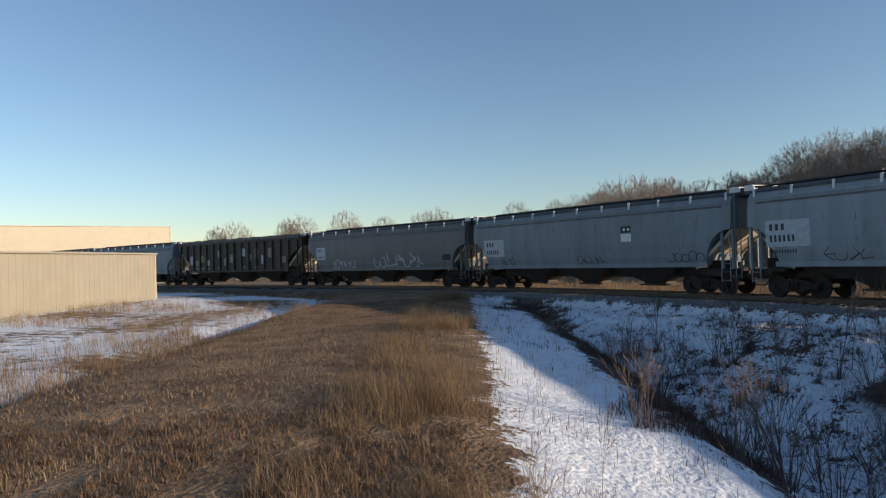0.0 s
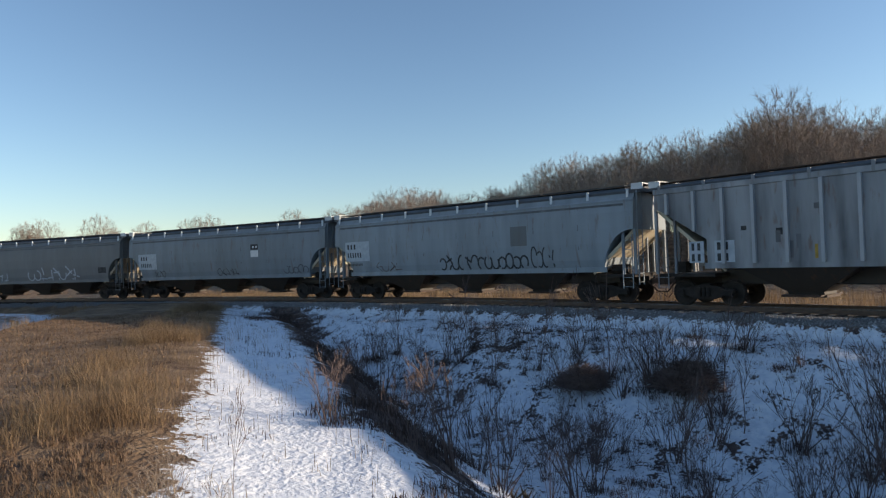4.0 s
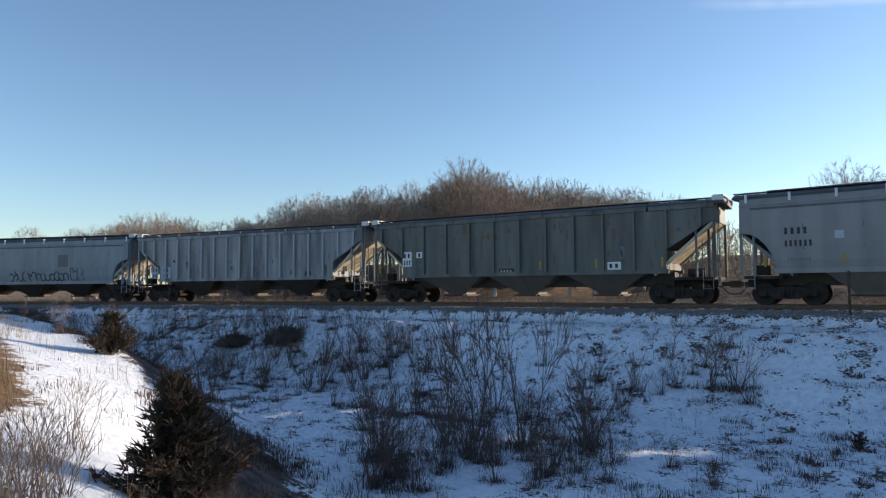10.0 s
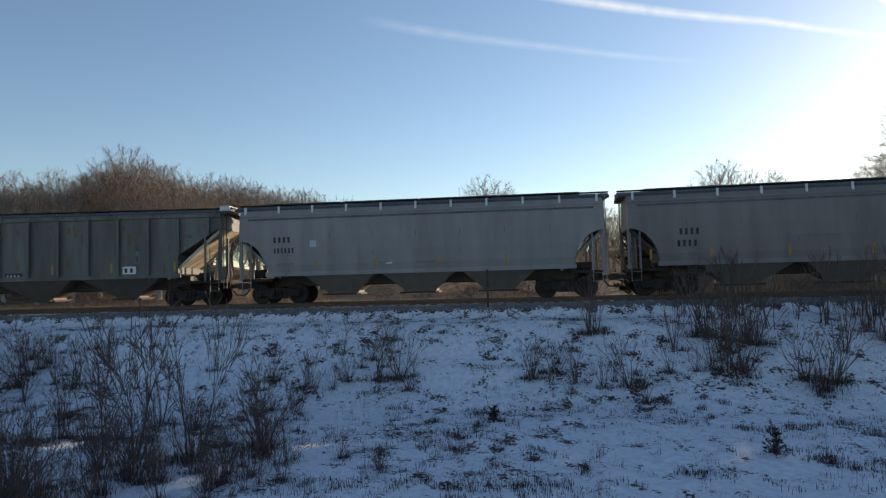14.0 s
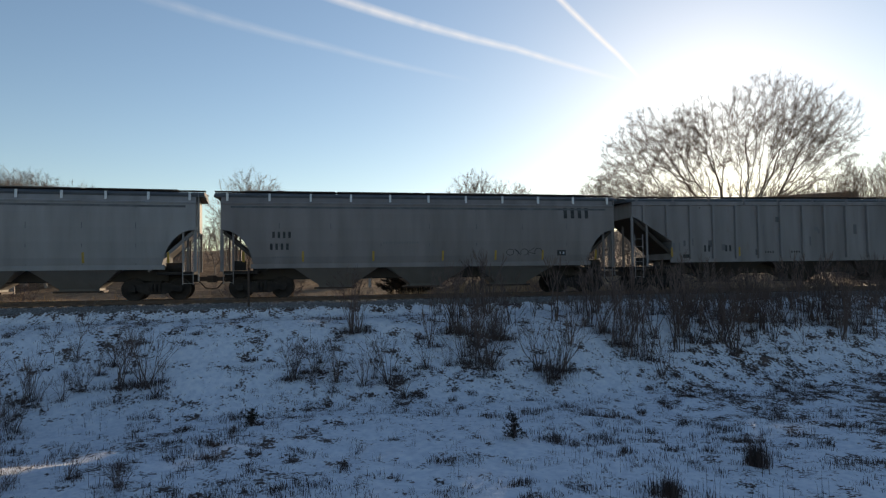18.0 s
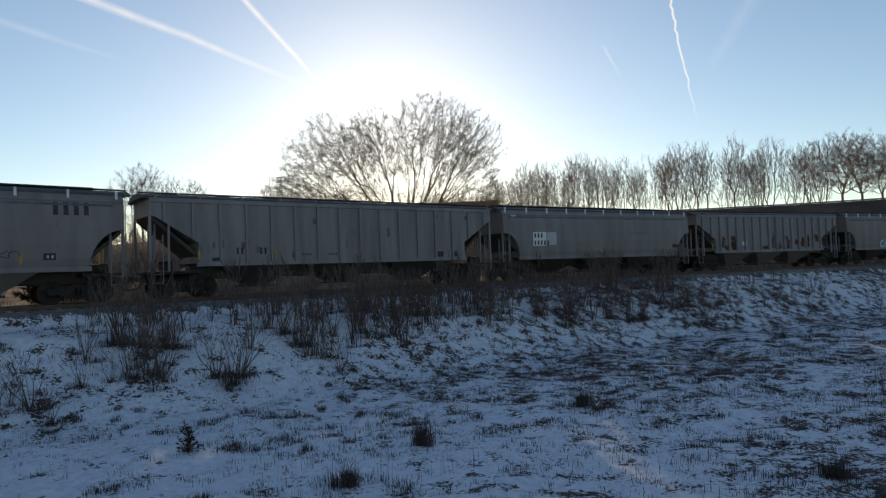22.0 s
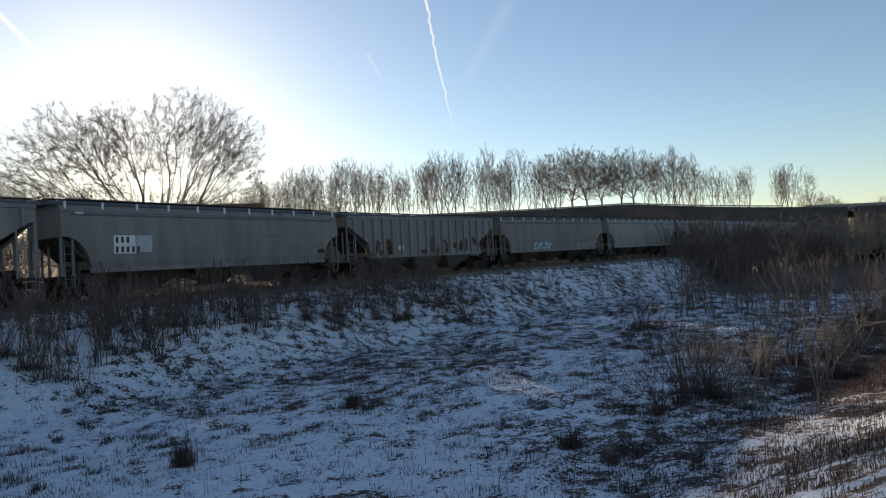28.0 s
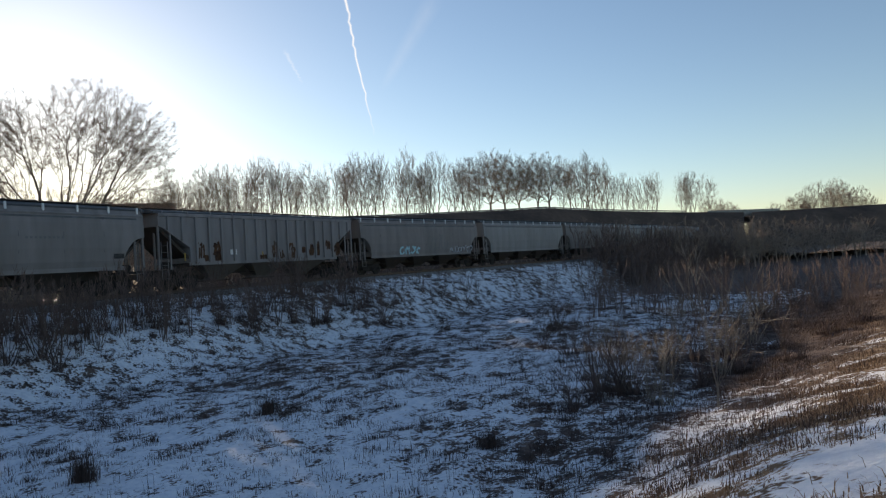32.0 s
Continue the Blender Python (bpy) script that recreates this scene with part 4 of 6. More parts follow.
    out.append(spec_of(l, P_ALU, "chalky white ribbed hopper car with dark streaks", True, ribs=17, bracket_paint=P_ALU, rib_paint=P_RIB, marks=[
        ("panel", at(l, .1), at(l, .1) + .55, 1.55, 2.3, M_SILVER), ("panel", at(l, .15), at(l, .15) + .7, 1.55, 2.3, M_SILVER), ("letters", at(l, .105), 1.98, 2, .26, .17, M_INK), ("letters", at(l, .155), 1.98, 2, .26, .2, M_INK),
        ("letters", at(l, .105), 1.6, 2, .26, .17, M_INK), ("letters", at(l, .155), 1.6, 2, .26, .2, M_INK), ("panel", at(l, .2), at(l, .2) + .18, 2.6, 2.75, M_INK), ("panel", at(l, .26), at(l, .26) + .2, 2.4, 2.62, M_INK),
        ("panel", at(l, .76), at(l, .76) + .42, 1.5, 1.85, M_INK)] + streaks(l, 62, 16, 1.5, 3.4, P_GRIME, .2, .95), reflectors=(at(l, .32), at(l, .52), at(l, .7))))
    l = L[8]
    out.append(spec_of(l, P_MOSS, "dark grey-green ribbed hopper car with rust stains", True, ribs=13, bracket_paint=M_ROOF, rib_paint=P_MOSS, under=P_UNDER, brackets=8, over=.3, marks=[
        ("panel", at(l, .13), at(l, .13) + .6, 1.95, 2.75, M_WHITE), ("letters", at(l, .135), 2.42, 2, .24, .2, M_INK), ("letters", at(l, .135), 2.02, 3, .26, .13, M_INK), ("panel", at(l, .178), at(l, .178) + .4, 2.4, 2.72, M_WHITE), ("letters", at(l, .185), 2.45, 1, .22, .2, M_INK),
        ("panel", at(l, .44), at(l, .44) + .85, 1.38, 1.72, M_INK), ("letters", at(l, .445), 1.46, 4, .18, .13, M_SILVER), ("panel", at(l, .73), at(l, .73) + .62, 1.55, 1.9, M_WHITE), ("letters", at(l, .735), 1.62, 2, .2, .2, M_INK)] + streaks(l, 61, 22, 3.3, 4.05, P_RUSTY, .14, .8) + streaks(l, 64, 18, 2.0, 4.0, P_GRIME, .1, .92),
        reflectors=(at(l, .035) + .2, at(l, .555), at(l, .70), at(l, .855))))
    l = L[9]
    out.append(spec_of(l, P_PALE, "clean light grey covered hopper car with smooth sides", under=P_UNDERPALE, hoppers=3, mouth=0.75, over=.3, marks=[
        ("letters", at(l, .125), 2.78, 4, .26, .17, M_INK), ("letters", at(l, .125), 2.3, 6, .24, .13, M_INK), ("panel", at(l, .222), at(l, .222) + .3, 2.55, 2.85, M_SILVER), ("letters", at(l, .13), 1.75, 8, .1, .08, P_GREY), ("letters", at(l, .4), 1.72, 6, .08, .07, P_GREY),
        ("letters", at(l, .5), 1.7, 8, .1, .09, P_GREY), ("panel", at(l, .42), at(l, .42) + .3, 1.7, 1.76, M_WHITE), ("letters", at(l, .84), 4.02, 5, .04, .05, P_GREY)], reflectors=(at(l, .08), at(l, .235), at(l, .39), at(l, .555), at(l, .725), at(l, .905))))
    l = L[10]
    out.append(spec_of(l, P_PALE2, "light grey covered hopper car with a dark block emblem", under=P_UNDERPALE, hoppers=3, mouth=0.75, over=.3, marks=[
        ("letters", at(l, .14), 2.55, 4, .27, .17, M_INK), ("letters", at(l, .135), 2.05, 4, .27, .17, M_INK), ("letters", at(l, .14), 1.7, 10, .08, .08, P_GREY), ("letters", at(l, .39), 2.3, 14, .08, .09, P_GREY),
        ("letters", at(l, .838), 3.45, 4, .5, .27, M_INK), ("scrawl", at(l, .69), at(l, .78), 1.75, 2.15, 5, .03, 31, .5, M_INK), ("panel", at(l, .82), at(l, .82) + .42, 1.72, 1.98, M_INK), ("letters", at(l, .826), 1.79, 2, .11, .12, M_SILVER)],
        reflectors=(at(l, .075), at(l, .205), at(l, .365), at(l, .53), at(l, .66), at(l, .78), at(l, .92))))
    l = L[11]
    out.append(spec_of(l, P_CREAM, "ivory ribbed hopper car with faded lettering", True, ribs=16, bracket_paint=P_CREAM, rib_paint=P_CREAM, marks=[
        ("letters", at(l, .21), 1.85, 2, .3, .16, M_INK), ("letters", at(l, .265), 1.85, 2, .3, .16, M_INK), ("panel", at(l, .155), at(l, .155) + .45, 1.5, 1.72, M_INK), ("letters", at(l, .37), 1.75, 4, .1, .1, M_INK), ("letters", at(l, .44), 1.75, 4, .1, .1, M_INK),
        ("panel", at(l, .775), at(l, .775) + .42, 1.5, 1.85, M_INK), ("panel", at(l, .825), at(l, .825) + .42, 1.5, 1.85, M_INK), ("panel", at(l, .2), at(l, .2) + .04, 3.95, 4.0, M_INK)] + streaks(l, 71, 16, 1.9, 3.9, P_GRIME, .1, .92), reflectors=(at(l, .125), at(l, .3))))
    l = L[12]
    out.append(spec_of(l, P_DULL, "grimy light grey hopper car with a white stencil panel", under=P_UNDERDARK, marks=[
        ("panel", at(l, .155), at(l, .155) + 1.05, 2.1, 2.95, M_WHITE), ("panel", at(l, .215), at(l, .215) + .8, 2.15, 2.95, M_SILVER), ("letters", at(l, .16), 2.6, 3, .28, .2, M_INK), ("letters", at(l, .16), 2.15, 5, .28, .2, M_INK),
        ("letters", at(l, .63), 2.85, 9, .1, .16, P_GREY), ("panel", at(l, .87), at(l, .87) + .6, 1.85, 2.1, M_INK), ("panel", at(l, .065), at(l, .065) + .35, 3.85, 4.0, M_WHITE)]))
    l = L[13]
    marks = []
    r = random.Random(12)
    for f in (.17, .2, .235, .24, .44, .5, .53, .575, .6, .66, .7, .74, .8, .83, .86):
        z = r.uniform(1.4, 2.1)
        marks.append(("scrawl", at(l, f), at(l, f) + r.uniform(.25, .6), z, z + r.uniform(.4, 1.2), 3, r.uniform(.1, .2), int(900 * f), .3, M_RUST))
    marks += [("panel", at(l, .305), at(l, .305) + .5, 1.9, 2.2, M_WHITE)]
    out.append(spec_of(l, P_CREAM, "ivory ribbed hopper car with flaking rust patches", True, ribs=18, bracket_paint=P_CREAM, rib_paint=P_CREAM, under=P_UNDER, marks=marks, reflectors=(at(l, .12), at(l, .45))))
    l = L[14]
    out.append(spec_of(l, P_PALE2, "light grey hopper car with cyan and dark graffiti", marks=[
        ("scrawl", at(l, .3), at(l, .45), 1.35, 2.2, 5, .16, 41, .6, M_CYAN), ("scrawl", at(l, .52), at(l, .68), 1.8, 3.2, 6, .08, 42, .4, P_GREY), ("scrawl", at(l, .7), at(l, .92), 1.35, 2.1, 8, .09, 43, .5, M_SILVER), ("scrawl", at(l, .72), at(l, .92), 1.35, 2.1, 8, .06, 44, .5, M_INK)]))
    for i in range(15, len(L)):
        out.append(spec_of(L[i], P_PALE if i % 2 else P_PALE2, "light grey hopper car half hidden by bare brush"))
    for s in out[2:9]:
        s["end_walk"] = True
    # cars from here on get dark ends, without the painted sunlight
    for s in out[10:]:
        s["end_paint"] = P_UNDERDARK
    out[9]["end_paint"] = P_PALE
    return out


# how far the train has rolled, in metres along the track, by seconds
ROLLED = ((0, 0), (2, -5.2), (4.5, -11.2), (6.5, -15.7), (9, -20.9), (11, -25.1), (13, -28.9), (15.5, -33.3), (17.5, -37.0), (19, -39.7), (22, -45.4), (25.5, -52.3), (28, -57.1), (32, -65.0))


def rolled(t):
    return float(np.interp(t, [r[0] for r in ROLLED], [r[1] for r in ROLLED]))


TRAIN = []
for i, spec in enumerate(train_specs()):
    TRAIN.append(((COUPLINGS[i] + COUPLINGS[i + 1]) / 2, hopper_car(spec)))


def motions():
    """The train rolls along the curve, slowing a little; the wheels of the nearer cars turn."""
    for s0, car in TRAIN:
        span = 5.8
        walk(car, [(t, track_pose(s0 + rolled(t), 0, span)) for t in np.arange(0, 32.01, 1.0)])
        if -75 < s0 < 125:
            for wheels in [c for c in car.children if c.name.startswith("wheelset")]:
                at0 = wheels.matrix_basis.translation.copy()
                walk(wheels, [(t, Matrix.Translation(at0) @ Matrix.Rotation(rolled(t) / WHEEL_R, 4, "Y")) for t in np.arange(0, 32.01, 0.25)])


# ---------------------------------------------------------------- bare trees, shrubs and grass
def tree_data(seed, height, width=None, trunk=0.35, limbs=(4, 5), angle=(18, 42), counts=(3, 3, 3), ratio=(0.55, 0.8), trunk_r=0.15, twig=0.012, stems=1, stem_lean=0.2, wobble=0.12, along=0.5, upward=0.0):
    """Vertices and faces of a bare tree: (trunk and limbs), (twigs). Every branch forks at its end and along its length."""
    r = random.Random(seed)
    big, small = ([], []), ([], [])

    def tube(store, pts, n):
        v, f = store
        base = len(v)
        for i, (p, rr) in enumerate(pts):
            d = (pts[min(i + 1, len(pts) - 1)][0] - pts[max(i - 1, 0)][0]).normalized()
            s = d.orthogonal().normalized()
            w = d.cross(s)
            for k in range(n):
                v.append(tuple(p + rr * (math.cos(k * math.tau / n) * s + math.sin(k * math.tau / n) * w)))
        for i in range(len(pts) - 1):
            for k in range(n):
                f.append((base + i * n + k, base + i * n + (k + 1) % n, base + (i + 1) * n + (k + 1) % n, base + (i + 1) * n + k))

    def turned(d, deg):
        axis = d.orthogonal().normalized()
        axis.rotate(Matrix.Rotation(r.uniform(0, math.tau), 3, d))
        nd = d.copy()
        nd.rotate(Matrix.Rotation(radians(deg), 3, axis))
        return (nd + Vector((0, 0, upward))).normalized()

    def grow(p, d, length, rad, level):
        segs = (4, 3, 2, 2, 1, 1)[min(level, 5)]
        pts = [(p, rad)]
        q = p
        for i in range(segs):
            d = (d + Vector((r.gauss(0, wobble), r.gauss(0, wobble), r.gauss(0.03, wobble * .6)))).normalized()
            q = q + d * length / segs
            pts.append((q, max(twig * 0.6, rad * (1 - 0.5 * (i + 1) / segs))))
        tube(big if level < 2 else small, pts, 6 if level == 0 else 4 if level == 1 else 3)
        if level > len(counts):
            return
        n = r.randint(*limbs) if level == 0 else counts[level - 1]
        for k in range(n):
            if k < max(2, n * (1 - along)):
                b, rr = pts[-1]
            else:
                j = r.randrange(1, len(pts))
                b, rr = pts[j - 1][0].lerp(pts[j][0], r.random()), pts[j][1]
                if level == 0:
                    b = pts[-1][0].lerp(pts[-2][0], r.random())
            grow(b, turned(d, r.uniform(*angle)), length * r.uniform(*ratio) * (1.0 if 0 < level < 3 else .72 if level else (1 - trunk) / trunk * 0.62), max(twig, rr * r.uniform(.55, .8)), level + 1)

    for k in range(stems):
        d = Vector((r.gauss(0, .04), r.gauss(0, .04), 1)) if stems == 1 else Vector((r.gauss(0, stem_lean), r.gauss(0, stem_lean), 1))
        base = Vector((0, 0, -0.25)) if stems == 1 else Vector((r.gauss(0, .05 * height), r.gauss(0, .05 * height), -0.12))
        grow(base, d.normalized(), height * trunk * r.uniform(.8, 1.1), trunk_r * r.uniform(.75, 1.1), 0)
    top = max(p[2] for p in big[0] + small[0])
    k = height / top
    kx = k if width is None else width / (2 * sorted(math.hypot(p[0], p[1]) for p in small[0])[int(.93 * len(small[0]))])
    for st in (big, small):
        st[0][:] = [(x * kx, y * kx, z * k) for x, y, z in st[0]]
    return big, small


def crown_data(seed, lobes, n, twig=0.015, tips=4, tip_len=0.7, economy=0.45, trunk_top=None, thick=0.42, bare=0.55, rise=0.12, fan=0.5, tip_w=0.55):
    """A bare tree whose branches reach points spread through rounded crown lobes (x, y, z, rx, ry, rz): (trunk and limbs), (twigs)."""
    g = np.random.RandomState(seed)
    vol = np.array([l[3] * l[4] * l[5] for l in lobes])
    which = g.choice(len(lobes), n, p=vol / vol.sum())
    dirs = g.normal(size=(n, 3))
    dirs /= np.linalg.norm(dirs, axis=1)[:, None]
    L = np.array(lobes)[which]
    crown = L[:, :3] + dirs * L[:, 3:] * (g.uniform(0.02, 1, n) ** bare)[:, None]
    low = min(l[2] - l[5] for l in lobes)
    crown = crown[crown[:, 2] > max(0.4, low * .9)]
    top = trunk_top or max(0.6, low)
    start = np.array([[0, 0, -0.3], [0.02 * top, 0.01 * top, top * .5], [0.01 * top, -0.02 * top, top]])
    P = np.vstack([start, crown])
    N = len(P)
    parent = np.full(N, -1)
    parent[1], parent[2] = 0, 1
    path = np.zeros(N)
    path[1], path[2] = top * .5 + .3, top + .3
    done = np.zeros(N, bool)
    done[:3] = True
    d0 = np.linalg.norm(P - P[2], axis=1)
    best, frm = d0 + economy * (path[2] + d0), np.full(N, 2)
    best[:3] = 1e9
    for _ in range(N - 3):
        i = int(np.argmin(best))
        parent[i] = frm[i]
        path[i] = path[frm[i]] + np.linalg.norm(P[i] - P[frm[i]])
        done[i] = True
        best[i] = 1e9
        d = np.linalg.norm(P - P[i], axis=1)
        c = d + economy * (path[i] + d)
        m = (c < best) & ~done
        best[m], frm[m] = c[m], i
    order = np.argsort(path)
    load = np.zeros(N)
    kids = np.zeros(N, int)
    for i in order[::-1]:
        if kids[i] == 0:
            load[i] += 1
        if parent[i] >= 0:
            load[parent[i]] += load[i]
            kids[parent[i]] += 1
    for _ in range(2):      # ease the kinks
        heavy = np.full(N, -1)
        for i in order:
            p = parent[i]
            if p >= 0 and (heavy[p] < 0 or load[i] > load[heavy[p]]):
                heavy[p] = i
        Q = P.copy()
        for i in range(3, N):
            if heavy[i] >= 0:
                Q[i] = .5 * P[i] + .25 * (P[parent[i]] + P[heavy[i]])
        P = Q
    rad = twig * load ** thick
    big, small = ([], []), ([], [])
    for i in range(1, N):
        a, b = P[parent[i]], P[i]
        d = b - a
        ln = np.linalg.norm(d)
        if ln < 1e-5:
            continue
        d /= ln
        ra = min(rad[parent[i]], rad[i] * 1.25)
        if i < 3:
            ra = rad[i] * (1.35 if i == 1 else 1.0)
        heavy_one = load[i] > 8
        v, f = big if heavy_one else small
        k, sides = len(v), 6 if load[i] > 40 else 4 if heavy_one else 3
        s = np.cross(d, (0.3, 0.9, 0.31) if abs(d[0]) > .5 else (0.9, .3, .31))
        s /= np.linalg.norm(s)
        w = np.cross(d, s)
        mid = (a + b) / 2 + g.normal(size=3) * ln * .05
        rings = ((a, ra), (mid, (ra + rad[i]) / 2), (b, rad[i])) if heavy_one else ((a, ra), (b, rad[i]))
        for p, r_ in rings:
            for j in range(sides):
                t = j * math.tau / sides
                v.append(tuple(p + r_ * (math.cos(t) * s + math.sin(t) * w)))
        for q in range(len(rings) - 1):
            for j in range(sides):
                f.append((k + q * sides + j, k + q * sides + (j + 1) % sides, k + (q + 1) * sides + (j + 1) % sides, k + (q + 1) * sides + j))
        if load[i] < 5:
            v, f = small
            for _ in range(tips):
                t = d * .9 + g.normal(size=3) * fan + np.array([0, 0, rise])
                t *= tip_len * g.uniform(.5, 1.15) / np.linalg.norm(t)
                p = a + (b - a) * g.uniform(.3, 1)
                k = len(v)
                u = np.cross(t, g.normal(size=3))
                u *= twig * tip_w / (np.linalg.norm(u) + 1e-9)
                v += [tuple(p + u), tuple(p - u), tuple(p + t)]
                f.append((k, k + 1, k + 2))
    return big, small


TREE_KINDS = {}


def crown_kind(key, height, bark=None, twigs=None, **kw):
    big, small = crown_data(**kw)
    top = sorted(p[2] for p in small[0])[int(.997 * len(small[0]))]
    k = height / top
    for st in (big, small):
        st[0][:] = [(x * k, y * k, z * k) for x, y, z in st[0]]
    TREE_KINDS[key] = (mesh_from("trunk", *big, bark or M_BARK), mesh_from("crown", *small, twigs or M_TWIG), height)


def thicket(name, label, category, places):
    """Many plants (kind, x, y, height, turn) too dense to tell apart, as one mesh."""
    v, f = [], []
    mats = None
    for key, x, y, h, turn in places:
        tm, cm, h0 = TREE_KINDS[key]
        k, c, s, z = h / h0, math.cos(turn), math.sin(turn), gz(x, y)
        mats = mats or cm.materials[0]
        for me in (tm, cm):
            co = np.empty(3 * len(me.vertices), np.float32)
            me.vertices.foreach_get("co", co)
            co = co.reshape(-1, 3) * k
            base = len(v)
            v.extend(np.stack([x + co[:, 0] * c - co[:, 1] * s, y + co[:, 0] * s + co[:, 1] * c, z + co[:, 2]], -1).tolist())
            f.extend([tuple(base + i for i in p.vertices) for p in me.polygons])
    return tagged(new(name, mesh_from(name, v, f, mats)), label, category, kind="stuff")


def tree_kind(key, bark=M_BARK, twigs=M_TWIG, **kw):
    big, small = tree_data(**kw)
    TREE_KINDS[key] = (mesh_from("trunk", *big, bark), mesh_from("crown", *small, twigs), kw["height"])


def plant(key, x, y, height, name="bare_tree", label="bare leafless deciduous tree in winter", category="tree", group="", z=None, turn=None, rnd=random.Random(77)):
    tm, cm, h0 = TREE_KINDS[key]
    ob = tagged(new(name), label, category, group=group)
    k = height / h0
    zz = gz(x, y) if z is None else z
    ob.matrix_basis = pose(x, y, zz, 0, 0, rnd.uniform(0, 360) if turn is None else turn)
    ob.scale = (k, k, k)
    stem = piece("trunk" if category == "tree" else "stem", tm, ob)
    if category == "shrub":     # many thin stems from one root
        stem["kind"] = "stuff"
    piece("crown", cm, ob)
    return ob


def rounded(seed, h, w, low=.3):
    """Lobes of a rounded crown, h high and w wide."""
    r = random.Random(seed)
    out = [(0, 0, h * (low + 1) / 2, w * .42, w * .42, h * (1 - low) * .47)]
    for _ in range(3):
        t = r.uniform(0, math.tau)
        q = r.uniform(.2, .34) * w
        out.append((q * math.cos(t), q * math.sin(t), h * r.uniform(low + .22, .78), w * r.uniform(.18, .27), w * r.uniform(.18, .27), h * r.uniform(.14, .2)))
    return out


for i in range(7):
    crown_kind(("wood", i), 10, M_WOODBARK, seed=100 + i, lobes=rounded(i, 10, (7.0, 5.6, 8.0, 6.2, 7.4, 5.2, 6.6)[i], (.22, .3, .25, .34, .2, .3, .28)[i]), n=900, twig=.0055, tips=18, tip_len=.62, economy=1.3, bare=.42, thick=.56, fan=.62, rise=.25, tip_w=.85)
for i in range(4):
    crown_kind(("row", i), 14, seed=200 + i, lobes=rounded(20 + i, 14, (5.6, 4.6, 6.6, 5.2)[i], (.2, .26, .16, .22)[i]), n=460, twig=.008, tips=11, tip_len=.95, economy=1.5, bare=.48, thick=.5, rise=.3, fan=.5, tip_w=.65, trunk_top=(1.6, 2.2, 1.2, 2.0)[i])
crown_kind("big", 19.6, seed=313, n=5600, twig=.007, tips=24, tip_len=1.0, economy=1.15, thick=.53, trunk_top=1.4, bare=.48, rise=.05, fan=.85, tip_w=.9, lobes=[
    (-8.2, 0, 12.2, 5.8, 4.6, 5.4), (-12.4, 1, 8.6, 4.0, 3.6, 3.6), (-3.2, 0, 12.6, 4.4, 4.2, 5.4), (3.4, 0, 13.6, 5.4, 4.8, 6.2), (7.6, -1, 12.4, 4.2, 4.0, 5.0), (-5.0, 1, 5.8, 8.6, 4.0, 3.6), (4.6, 1, 6.0, 6.6, 4.0, 3.8)])
for i in range(2):
    crown_kind(("broad", i), 13, seed=320 + i, lobes=rounded(40 + i, 13, 10.5, .3), n=700, twig=.0095, tips=18, tip_len=.8, economy=1.2, bare=.45, thick=.49, fan=.6, tip_w=.75)
for i in range(7):
    tree_kind(("shrub", i), M_SHRUB, M_SHRUB, seed=400 + i, height=2, width=1.9, trunk=0.5, limbs=(2, 3), angle=(6, 26), counts=(2, 2), trunk_r=0.02, twig=0.0065, stems=11 + i % 3, stem_lean=.32)
for i in range(4):
    tree_kind(("cane", i), M_SHRUB, M_SHRUB, seed=440 + i, height=3, width=1.6, trunk=0.6, limbs=(2, 3), angle=(5, 20), counts=(3, 2), trunk_r=0.024, twig=0.007, stems=11, stem_lean=.1)
for i in range(5):
    tree_kind(("sapling", i), M_SHRUB, M_SHRUB, seed=450 + i, height=4, width=2.2, trunk=0.4, limbs=(3, 4), angle=(8, 34), counts=(4, 3), trunk_r=0.05, twig=0.014, stems=1)
for i in range(3):
    tree_kind(("lightcane", i), M_SHRUB, M_SHRUB, seed=460 + i, height=3, width=1.7, trunk=0.6, limbs=(2, 3), angle=(5, 20), counts=(2,), trunk_r=0.028, twig=0.015, stems=6, stem_lean=.1)
tree_kind("pale", M_PALE_TWIG, M_PALE_TWIG, seed=471, height=4.4, width=3.8, trunk=0.2, limbs=(4, 4), angle=(14, 40), counts=(3, 3, 2), ratio=(.6, .85), trunk_r=0.045, twig=0.006)
for i in range(2):
    tree_kind(("palebrush", i), M_PALE_TWIG, M_PALE_TWIG, seed=480 + i, height=2.5, width=2.2, trunk=0.5, limbs=(2, 3), angle=(6, 26), counts=(2, 2), trunk_r=0.014, twig=0.0055, stems=13, stem_lean=.25)


def polar(az, d):
    return d * math.sin(radians(az)), d * math.cos(radians(az))


